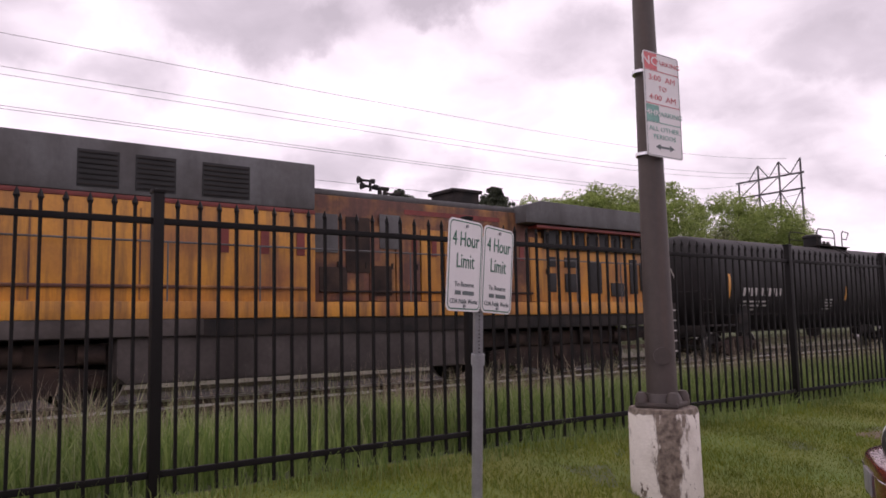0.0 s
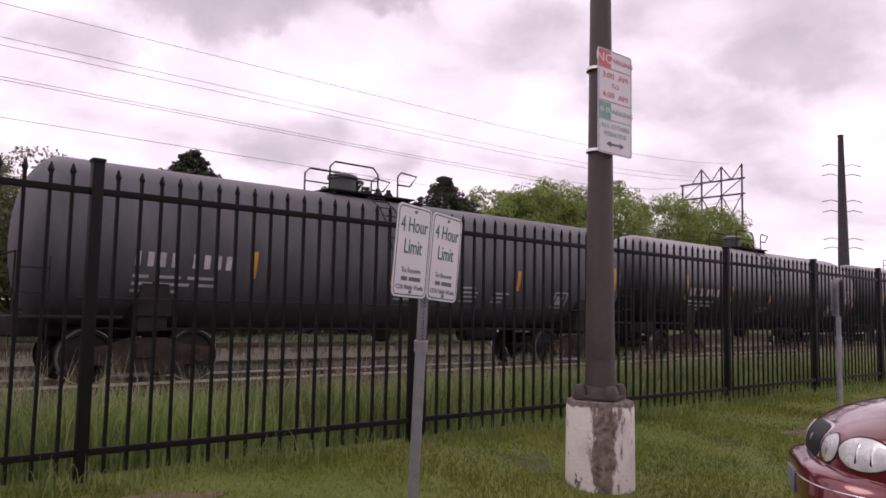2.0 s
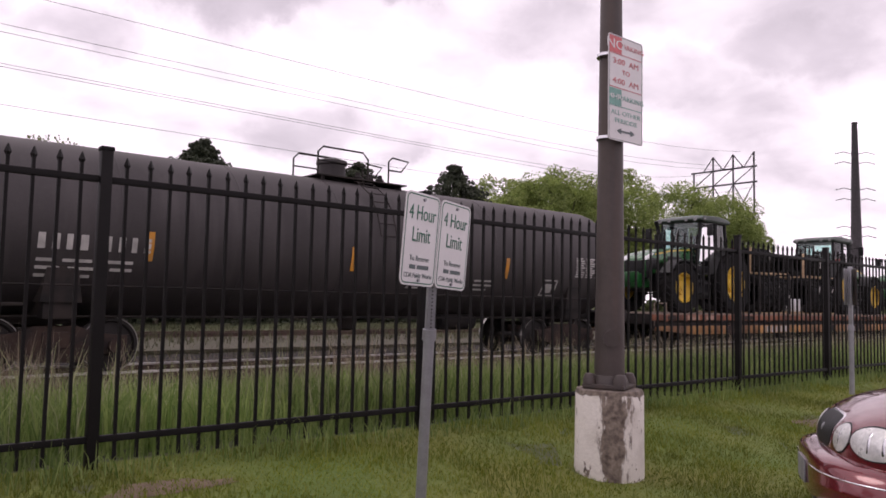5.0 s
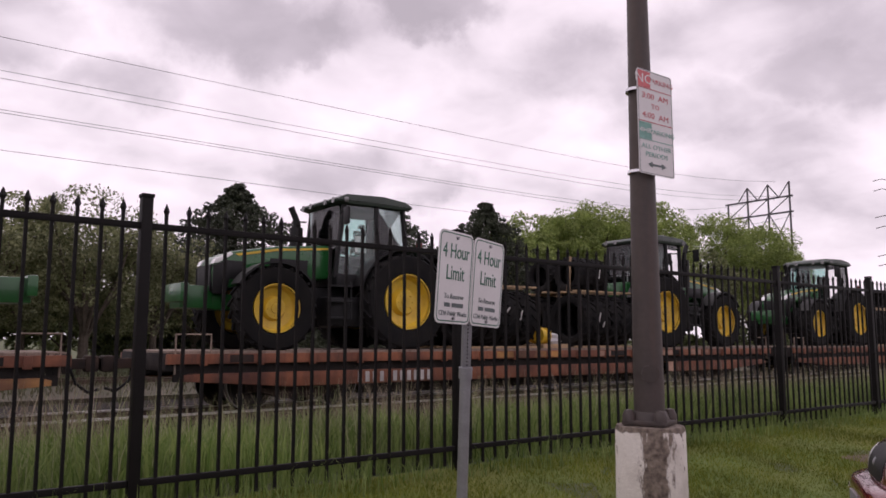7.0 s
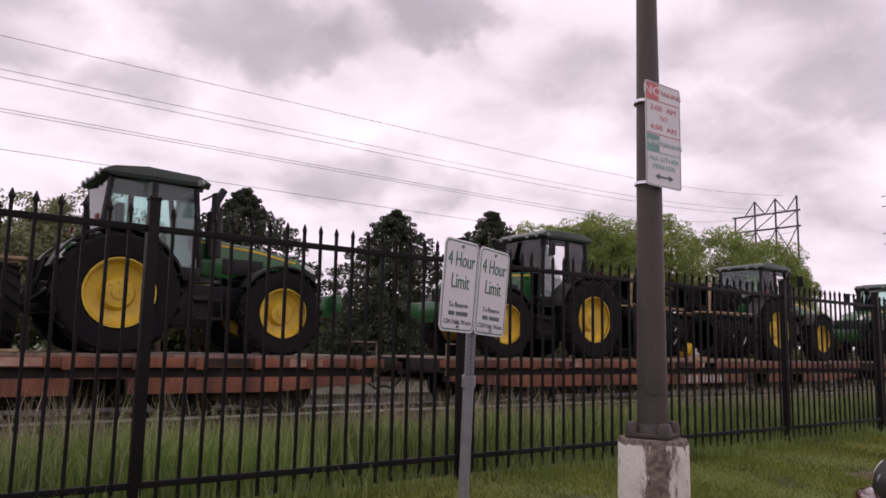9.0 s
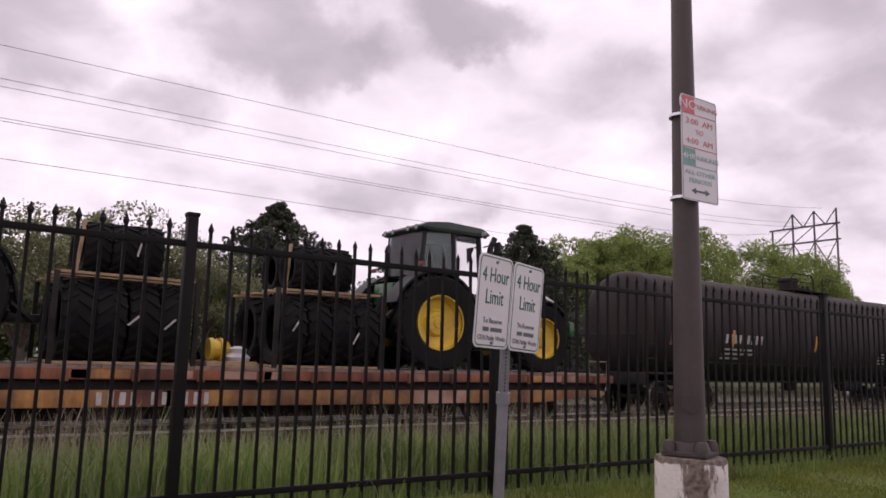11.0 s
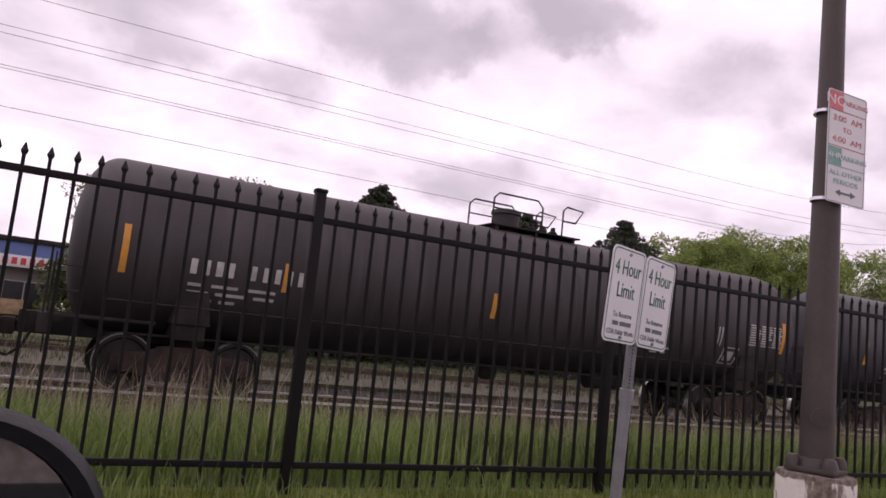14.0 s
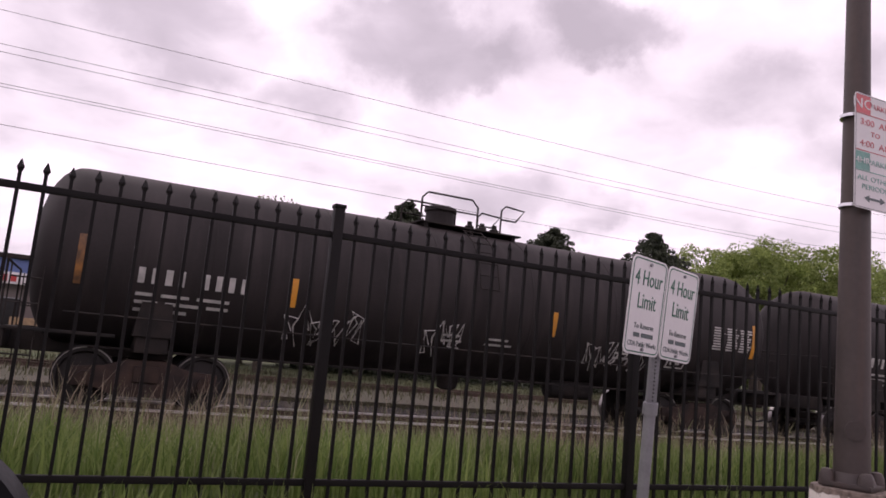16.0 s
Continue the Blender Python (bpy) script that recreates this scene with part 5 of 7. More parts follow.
    part("side_conduit", rod_bm, M["loco_rust"], t)
    rod_bm = bmesh.new()
    tube(rod_bm, [(6.9 + o, -1.25, 1.98), (12.4 + o, -1.25, 1.98)], 0.025)
    part("side_conduit", rod_bm, M["truck"], t)
    # radiator end
    slab("radiator_cabin", "loco_yellow", [(12.7, 16.6, 1.77, 3.45, 2.3)])
    slab("red_band", "loco_red", [(12.4, 16.75, 3.50, 3.57, 2.9)])
    bm = bmesh.new()
    prism(bm, [(12.0 + o, 3.60), (17.0 + o, 3.60), (17.0 + o, 4.10), (12.5 + o, 4.13), (12.0 + o, 4.0)], -1.52, 1.52, 0.03)
    part("radiator_wing", bm, M["loco_grey"], t, "overhanging grey radiator wing")
    slab("radiator_screen", "grille", [(12.8, 16.5, 3.05, 3.5, 2.5)], 0.0)
    for k in range(9):
        x = 12.9 + 0.44 * k
        part("screen_post", boxes(((x + o, -1.26, 3.28), (0.05, 0.04, 0.45))), M["loco_yellow"], t)
    for x, z, w, h in ((12.9, 2.75, 0.5, 0.24), (13.7, 2.75, 0.5, 0.24), (12.9, 2.25, 0.5, 0.45), (13.7, 2.25, 0.5, 0.45), (14.55, 2.4, 0.42, 0.8), (15.35, 2.1, 0.5, 0.35), (16.0, 2.45, 0.3, 0.9), (16.4, 2.45, 0.28, 0.75)):
        part("vent", boxes(((x + 0.1 + o, -1.16, z), (w, 0.03, h)), bevel=0.004), M["grille"], t)
    # roof gear
    slab("exhaust_outlet", "under", [(10.75, 11.5, 3.95, 4.38, 0.9)], 0.02)
    slab("exhaust_rim", "under", [(10.68, 11.57, 4.36, 4.44, 1.0)], 0.02)
    bm = bmesh.new()
    rod(bm, (8.9 + o, -0.2, 4.05), (8.9 + o, -0.2, 4.3), 0.05)
    rod(bm, (8.72 + o, -0.2, 4.3), (9.12 + o, -0.2, 4.3), 0.045, seg=8)
    for x, d, z in ((8.66, -1, 4.44), (8.74, -1, 4.32), (9.1, 1, 4.2)):
        rod(bm, (x + 0.2 * d + o, -0.2, z), (x - 0.06 * d + o, -0.2, z), 0.03, 0.022, seg=10)
        rod(bm, (x + 0.2 * d + o, -0.2, z), (x + 0.3 * d + o, -0.2, z), 0.035, 0.085, seg=12)
        rod(bm, (x - 0.1 * d + o, -0.2, z), (x - 0.02 * d + o, -0.2, z), 0.055, seg=10)
    rod(bm, (8.66 + o, -0.2, 4.22), (8.66 + o, -0.2, 4.46), 0.03, seg=8)
    rod(bm, (9.05 + o, -0.2, 4.18), (9.05 + o, -0.2, 4.34), 0.03, seg=8)
    part("horn", bm, M["under"], t, "dark cluster of air horns")
    # rails along the walkway
    bm = bmesh.new()
    for sy in (-1.5, 1.5):
        rod(bm, (u0 + 3 + o, sy, 2.75), (16.9 + o, sy, 2.75), 0.017, seg=6)
        for k in range(9):
            x = 4.0 + 1.6 * k
            rod(bm, (x + o, sy, 1.77), (x + o, sy, 2.75), 0.014, seg=6)
    part("handrail", bm, M["loco_grey"], t)
    # rear end: steps, grab irons, anticlimber
    slab("end_platform", "under", [(16.6, end, 1.3, 1.75, 2.9)], 0.03)
    for sy in (-1.42, 1.42):
        st = part("step_well", boxes(((17.0 + o, sy, 1.0), (0.75, 0.12, 1.2)), bevel=0.01), M["under"], t)
        for k in range(5):
            part("step", boxes(((17.0 + o, sy * 1.05, 0.48 + 0.27 * k), (0.62, 0.12, 0.035))), M["white"], st)
        for x in (16.75, 17.45):
            bm = bmesh.new()
            tube(bm, [(x + o, sy * 1.03, 0.75), (x + o, sy * 1.03, 2.4), (x - 0.1 + o, sy * 0.98, 2.7)], 0.018)
            part("grab_iron", bm, M["white"], t)
    part("coupler", COUPLER, None, t, at=pose(end + 0.2 + o, 0, 0.05, 0, 0, 180))
    for x in (1.0, 13.4):
        add_truck(t, x + o, LOCO_TRUCK)
    # cab and nose
    slab("cab", "loco_yellow", [(-4.0, -2.6, 1.77, 4.2, 3.0)], 0.06)
    slab("nose", "loco_yellow", [(-4.9, -4.0, 1.5, 3.1, 2.4)], 0.1)
    for sy in (-1, 1):
        part("cab_window", boxes(((-3.3 + o, sy * 1.5, 3.4), (0.9, 0.03, 0.7)), bevel=0.005), M["grille"], t)


locomotive()


# ---- flat cars and their load ----
FLAT0, FLAT_STEP, FLAT_LEN = 104.7, 19.98, 18.55
DECK = 1.08


def flat_car(k):
    rng = random.Random(50 + k)
    c = thing("flat_car", "rusty orange flat car with patched side sill", "flat car", group="cars of the freight train")
    moving(c, FLAT0 + FLAT_STEP * k + FLAT_LEN / 2, TRACK, RAIL)
    h = FLAT_LEN / 2
    side = "flat_yellow" if k in (0, 4) else "flat"
    bm = boxes(((0, 0, 0.86), (FLAT_LEN, 0.5, 0.36)), ((-h + 0.12, 0, 0.9), (0.24, 2.7, 0.3)), ((h - 0.12, 0, 0.9), (0.24, 2.7, 0.3)), bevel=0.015)
    # deep dark sill, added to fill the shaded space under the deck
    bm2 = bmesh.new()
    prism(bm2, [(-h + 3.3, 0.7), (-h + 4.3, 0.17), (h - 4.3, 0.17), (h - 3.3, 0.7)], -0.45, 0.45, 0.01)
    part("fish_belly_sill", bm2, M["under"], c)
    for j in range(7):
        part("cross_bearer", boxes(((-h + 4.2 + j * (FLAT_LEN - 8.4) / 6, 0, 0.66), (0.16, 2.5, 0.36)), bevel=0.01), M["under"], c)
    bm2 = bmesh.new()
    lathe(bm2, [(-0.5, 0.04), (-0.45, 0.19), (0.45, 0.19), (0.5, 0.04)], "x", 14, at=(1.4, -0.85, 0.5))
    part("air_reservoir", bm2, M["under"], c)
    part("center_sill", bm, M["under"], c)
    for sy in (-1, 1):
        # near-black web: the shade of the recess between the flanges put into its colour
        part("side_web", boxes(((0, sy * 1.28, 0.78), (FLAT_LEN - 0.3, 0.05, 0.42))), M["under"], c)
        bm = bmesh.new()
        prism(bm, [(-h + 0.25, 0.66), (-h + 0.25, 0.58), (-h + 2.2, 0.44), (h - 2.2, 0.44), (h - 0.25, 0.58), (h - 0.25, 0.66), (h - 0.4, 0.70), (-h + 0.4, 0.70)], sy * 1.34 - 0.04, sy * 1.34 + 0.04, 0.006)
        part("side_sill", bm, M[side], c, "faded orange side sill with rust and primer patches")
        part("top_channel", boxes(((0, sy * 1.38, 0.95), (FLAT_LEN, 0.1, 0.17)), bevel=0.008), M["flat"], c)
        for j in range(18):
            x = -h + 0.6 + j * (FLAT_LEN - 1.2) / 17
            part("stake_pocket", boxes(((x, sy * 1.44, 0.93), (0.12, 0.07, 0.19)), bevel=0.008), M["flat"], c)
        for j in range(rng.randint(3, 5)):
            x, w = rng.uniform(-h + 3.5, h - 3.5), rng.uniform(0.5, 1.3)
            part("repaint_patch", boxes(((x, sy * 1.384, 0.57), (w, 0.006, 0.25))), M[rng.choice(["truck", "primer", "under", "flat"])], c)
        for j in range(9):
            x, w = rng.uniform(-h + 0.8, h - 0.8), rng.uniform(0.25, 0.95)
            part("repaint_patch", boxes(((x, sy * 1.434, 0.95), (w, 0.006, 0.13))), M[rng.choice(["flat_yellow", "under", "primer", "truck", "primer"])], c)
        rngx = rng.uniform(-h + 3, -h + 9)
        if sy < 0:
            glyphs(c, rngx, 0.57, 0.2, (4, 6), -1.392, rng)
    me = mesh("deck_board", boxes(((0, 0, 0), (0.285, 2.66, 0.05)), bevel=0.004), M["deck"])
    for j in range(64):
        part("deck_board", me, None, c, at=pose(-h + 0.16 + j * 0.2893, 0, DECK - 0.025 + rng.uniform(-0.004, 0.004), 0, 0, rng.uniform(-0.3, 0.3)))
    for s in (-1, 1):
        part("coupler", COUPLER, None, c, at=pose(s * (h + 0.42), 0, 0, 0, 0, 0 if s < 0 else 180))
        part("air_hose", HOSE, None, c, at=pose(s * (h + 0.2), -0.3, 0, 0, 0, 0 if s < 0 else 180))
        bm = bmesh.new()
        tube(bm, [(s * (h - 0.15), -1.36, 0.7), (s * (h - 0.15), -1.36, 1.36), (s * (h - 0.75), -1.36, 1.36), (s * (h - 0.75), -1.36, 1.05)], 0.018)
        part("grab_iron", bm, M["deck"], c)
        add_truck(c, s * (h - 2.6), FREIGHT)
    return c


for k in range(5):
    flat_car(k)


def tyre_mesh(R, w, rim, lugs=22, name="tyre"):
    bm = bmesh.new()
    q = w / 2
    prof = [(-q * 0.62, rim), (-q * 0.9, rim + 0.04), (-q, (R + rim) / 2), (-q * 0.97, R * 0.93), (-q * 0.8, R * 0.97), (0, R * 0.985), (q * 0.8, R * 0.97), (q * 0.97, R * 0.93), (q, (R + rim) / 2), (q * 0.9, rim + 0.04), (q * 0.62, rim)]
    rings = []
    seg = 44
    for s, r in prof:
        rings.append([bm.verts.new((r * math.cos(2 * math.pi * k / seg), s, r * math.sin(2 * math.pi * k / seg))) for k in range(seg)])
    for p, n in zip(rings, rings[1:]):
        for k in range(seg):
            bm.faces.new((p[k], p[(k + 1) % seg], n[(k + 1) % seg], n[k]))
    bmesh.ops.recalc_face_normals(bm, faces=bm.faces)
    for k in range(lugs):
        for side in (-1, 1):
            a = 2 * math.pi * (k + (0.5 if side > 0 else 0)) / lugs
            rot = Matrix.Rotation(-a, 3, "Y") @ Matrix.Rotation(side * radians(38), 3, "X")
            c = Vector((R * 0.985 * math.cos(a), side * q * 0.5, R * 0.985 * math.sin(a)))
            box(bm, c, (0.05, w * 0.56, 0.055), 0, rot)
    return mesh(name, bm, M["tyre"])


def rim_mesh(r, w, name="wheel_disc"):
    bm = bmesh.new()
    q = w / 2
    lathe(bm, [(-q, r * 0.97), (-q, r * 1.01), (-q * 0.7, r * 1.01), (-q * 0.7, r * 0.93), (-q * 0.2, r * 0.84), (-q * 0.05, r * 0.52), (-q * 0.5, r * 0.42), (-q * 0.5, r * 0.2), (-q * 0.62, r * 0.18), (-q * 0.62, 0.004)], "y", 36, caps=False)
    bm.faces.ensure_lookup_table()
    for k in range(8):
        a = 2 * math.pi * k / 8
        rod(bm, (r * 0.31 * math.cos(a), -q * 0.5, r * 0.31 * math.sin(a)), (r * 0.31 * math.cos(a), -q * 0.6, r * 0.31 * math.sin(a)), 0.022, seg=6)
    return mesh(name, bm, M["yellow"])


TYRE_R, TYRE_F = tyre_mesh(1.0, 0.5, 0.565), tyre_mesh(0.79, 0.44, 0.45)
RIM_R, RIM_F = rim_mesh(0.57, 0.46), rim_mesh(0.455, 0.4)


def arch(bm, cx, cz, r0, r1, a0, a1, y0, y1, n=14):
    """A curved mudguard round an axle."""
    out = [(cx + r1 * math.cos(radians(a0 + (a1 - a0) * k / n)), cz + r1 * math.sin(radians(a0 + (a1 - a0) * k / n))) for k in range(n + 1)]
    out += [(cx + r0 * math.cos(radians(a1 - (a1 - a0) * k / n)), cz + r0 * math.sin(radians(a1 - (a1 - a0) * k / n))) for k in range(n + 1)]
    prism(bm, out, y0, y1)


def tractor():
    """Faces -x; the origin lies under the front axle on the deck."""
    t = thing("tractor", "green farm tractor with yellow wheels and glazed cab", "tractor", group="tractors on the flat cars")
    WB, HR, HF = 2.9, 0.98, 0.77

    def P(name, bm, m, label="", parent=None):
        return part(name, bm, M[m], parent or t, label)

    for sy in (-1, 1):
        for x, R, tm, rm, z, tr in ((WB, 1.0, TYRE_R, RIM_R, HR, 0.98), (0, 0.79, TYRE_F, RIM_F, HF, 0.95)):
            w = part("wheel", rm, None, t, "yellow dished wheel", at=pose(x, sy * tr, z, 0, 0, 0 if sy < 0 else 180))
            part("tyre", tm, None, w)
    # chassis, axles, engine block
    bm = boxes(((1.5, 0, 0.95), (3.6, 0.62, 0.6)), ((0, 0, 0.77), (0.3, 1.6, 0.26)), ((WB, 0, HR), (0.5, 1.6, 0.42)), bevel=0.04)
    P("chassis", bm, "black")
    # hood: side outline with a falling nose
    out = [(-0.95, 1.05), (-0.98, 1.5), (-0.9, 1.72), (-0.6, 1.86), (0.3, 2.02), (1.45, 2.12), (1.45, 1.42), (0.85, 1.38), (0.2, 1.55), (-0.2, 1.55), (-0.5, 1.2)]
    bm = bmesh.new()
    prism(bm, out, -0.44, 0.44, 0.07)
    P("hood", bm, "green", "deep green tapering hood")
    for sy in (-1, 1):
        bm = bmesh.new()
        prism(bm, [(-0.55, 1.81), (0.3, 1.965), (1.43, 2.06), (1.43, 2.02), (0.3, 1.92), (-0.5, 1.775)], sy * 0.445 - 0.008, sy * 0.445 + 0.008)
        P("hood_stripe", bm, "yellow")
        P("side_grille", boxes(((0.55, sy * 0.445, 1.62), (0.8, 0.02, 0.3)), ((-0.55, sy * 0.445, 1.5), (0.4, 0.02, 0.35)), bevel=0.01), "black")
        bm = bmesh.new()
        prism(bm, [(-0.98, 1.60), (-0.93, 1.70), (-0.66, 1.83), (-0.6, 1.80), (-0.88, 1.62)], sy * 0.37 - 0.09, sy * 0.37 + 0.09, 0.008)
        P("headlight", bm, "lamp")
        # front fender
        bm = bmesh.new()
        arch(bm, 0, HF, 0.84, 0.88, 30, 150, sy * 0.97 - 0.2, sy * 0.97 + 0.2)
        P("front_fender", bm, "black")
        # rear fender
        bm = bmesh.new()
        arch(bm, WB, HR, 1.07, 1.11, 20, 165, sy * 0.86 - 0.24, sy * 0.86 + 0.24)
        P("rear_fender", bm, "black")
        # steps and tank
        P("fuel_tank", boxes(((1.75, sy * 0.62, 0.75), (1.1, 0.5, 0.6)), bevel=0.08), "black")
        st = P("steps", boxes(((1.35, sy * 1.02, 0.62), (0.5, 0.06, 0.05)), ((1.4, sy * 0.98, 0.95), (0.5, 0.16, 0.04)), ((1.42, sy * 0.95, 1.25), (0.5, 0.16, 0.04)), bevel=0.006), "black")
        for dx in (-0.25, 0.25):
            bm = bmesh.new()
            rod(bm, (1.38 + dx, sy * 1.03, 0.6), (1.42 + dx, sy * 0.95, 1.35), 0.02, seg=6)
            P("step_rail", bm, "black", parent=st)
        # mirror
        bm = bmesh.new()
        tube(bm, [(1.5, sy * 0.75, 2.75), (1.42, sy * 1.1, 2.8)], 0.018)
        box(bm, (1.42, sy * 1.16, 2.65), (0.06, 0.2, 0.36), 0.03)
        P("wing_mirror", bm, "black")
    for sy in (-1, 1):
        bm = bmesh.new()
        prism(bm, [(-0.985, 1.04), (-0.985, 1.56), (-0.72, 1.68), (-0.62, 1.60), (-0.70, 1.10), (-0.78, 1.04)], sy * 0.447 - 0.012, sy * 0.447 + 0.012, 0.006)
        P("nose_panel", bm, "black")
    P("nose_grille", boxes(((-0.96, 0, 1.34), (0.08, 0.7, 0.5)), bevel=0.02), "black")
    P("front_weight_bracket", boxes(((-1.22, 0, 0.98), (0.6, 0.6, 0.42)), ((-1.5, 0, 1.05), (0.16, 1.0, 0.34)), ((-0.75, 0, 0.9), (0.6, 0.5, 0.3)), bevel=0.03), "green")
    # cab: dark frame with glass between
    bm = boxes(((2.25, 0, 1.4), (1.6, 1.5, 0.25)), bevel=0.04)
    P("cab_floor", bm, "black")
    for sy in (-1, 1):
        bm = bmesh.new()
        for (xa, ya, za), (xb, yb, zb) in (((1.45, 0.66, 1.45), (1.62, 0.72, 3.0)), ((2.35, 0.84, 1.5), (2.35, 0.78, 3.0)), ((3.15, 0.72, 2.0), (3.05, 0.72, 3.0))):
            rod(bm, (xa, sy * ya, za), (xb, sy * yb, zb), 0.055, seg=6)
        rod(bm, (2.35, sy * 0.82, 2.02), (3.15, sy * 0.72, 2.02), 0.05, seg=6)
        P("cab_frame", bm, "black")
    for sy in (-1, 1):
        for a in (((1.48, 0.68, 1.5), (2.33, 0.83, 1.55), (2.33, 0.78, 2.95), (1.62, 0.72, 2.95)), ((2.37, 0.83, 2.05), (3.12, 0.73, 2.05), (3.04, 0.72, 2.95), (2.37, 0.78, 2.95))):
            bm = bmesh.new()
            o = [bm.verts.new((x, sy * y, z)) for x, y, z in a]
            i = [bm.verts.new((x, sy * (y - 0.008), z)) for x, y, z in a]
            bm.faces.new(o); bm.faces.new(i[::-1])
            for k in range(4):
                bm.faces.new((o[k], i[k], i[(k + 1) % 4], o[(k + 1) % 4]))
            bmesh.ops.recalc_face_normals(bm, faces=bm.faces)
            P("cab_pane", bm, "glass").visible_shadow = False
    P("windscreen", boxes(((1.55, 0, 2.25), (0.012, 1.3, 1.4))), "glass").visible_shadow = False
    P("rear_window", boxes(((3.1, 0, 2.5), (0.012, 1.35, 0.9))), "glass").visible_shadow = False
    bm = bmesh.new()
    prism(bm, [(1.40, 2.99), (1.38, 3.05), (1.6, 3.16), (2.5, 3.2), (3.05, 3.14), (3.24, 3.05), (3.22, 2.98), (3.0, 2.95), (1.6, 2.95)], -0.86, 0.86, 0.055)
    roof = P("cab_roof", bm, "roof_black", "dark green cab roof with work lights in its edge")
    bm = bmesh.new()
    prism(bm, [(1.65, 3.17), (2.5, 3.2), (2.95, 3.16), (2.5, 3.23), (1.75, 3.2)], -0.62, 0.62, 0.01)
    P("roof_top", bm, "green", parent=roof)
    for sy in (-0.66, -0.32, 0.32, 0.66):
        for x in (1.39, 3.23):
            bm = bmesh.new()
            rod(bm, (x - 0.02, sy, 3.03), (x + 0.02, sy, 3.03), 0.06, seg=10)
            P("work_light", bm, "lamp_dull", parent=roof)
    for sy in (-1, 1):
        bm = bmesh.new()
        rod(bm, (1.55, sy * 0.84, 3.03), (1.62, sy * 0.885, 3.03), 0.06, seg=10)
        P("work_light", bm, "lamp_dull", parent=roof)
        P("tail_lamp", boxes(((3.3, sy * 1.0, 2.2), (0.05, 0.16, 0.09)), bevel=0.01), "loco_red")
    # seat and wheel inside
    bm = boxes(((2.5, 0, 1.85), (0.5, 0.5, 0.15)), ((2.75, 0, 2.25), (0.14, 0.48, 0.75)), bevel=0.05)
    P("seat", bm, "black")
    bm = bmesh.new()
    rod(bm, (1.75, 0, 1.6), (1.95, 0, 2.15), 0.05)
    rod(bm, (1.93, 0, 2.14), (1.96, 0, 2.17), 0.2, seg=16)
    P("steering_column", bm, "black")
    P("paper_notice", boxes(((2.0, -0.74, 2.15), (0.26, 0.006, 0.34))), "sign_white", "white paper taped inside the glass")
    # exhaust at the corner of the cab
    bm = bmesh.new()
    rod(bm, (1.2, 0.6, 1.75), (1.2, 0.6, 2.58), 0.14, seg=14)
    tube(bm, [(1.2, 0.6, 2.4), (1.2, 0.6, 2.66), (1.17, 0.6, 2.8), (1.06, 0.6, 3.02)], 0.07, seg=12)
    P("muffler", bm, "black")
    # hitch at the back
    bm = boxes(((3.75, 0, 0.9), (0.7, 0.7, 0.5)), ((4.15, 0, 0.7), (0.5, 0.9, 0.14)), bevel=0.03)
    for sy in (-1, 1):
        rod(bm, (3.6, sy * 0.4, 1.2), (4.3, sy * 0.45, 0.65), 0.05)
        rod(bm, (3.9, sy * 0.4, 1.55), (4.1, sy * 0.42, 0.75), 0.04)
    P("hitch", bm, "black")
    bm = boxes(((3.4, 0, 1.6), (0.45, 0.8, 0.45)), bevel=0.05)
    P("rear_panel", bm, "green")
    return t


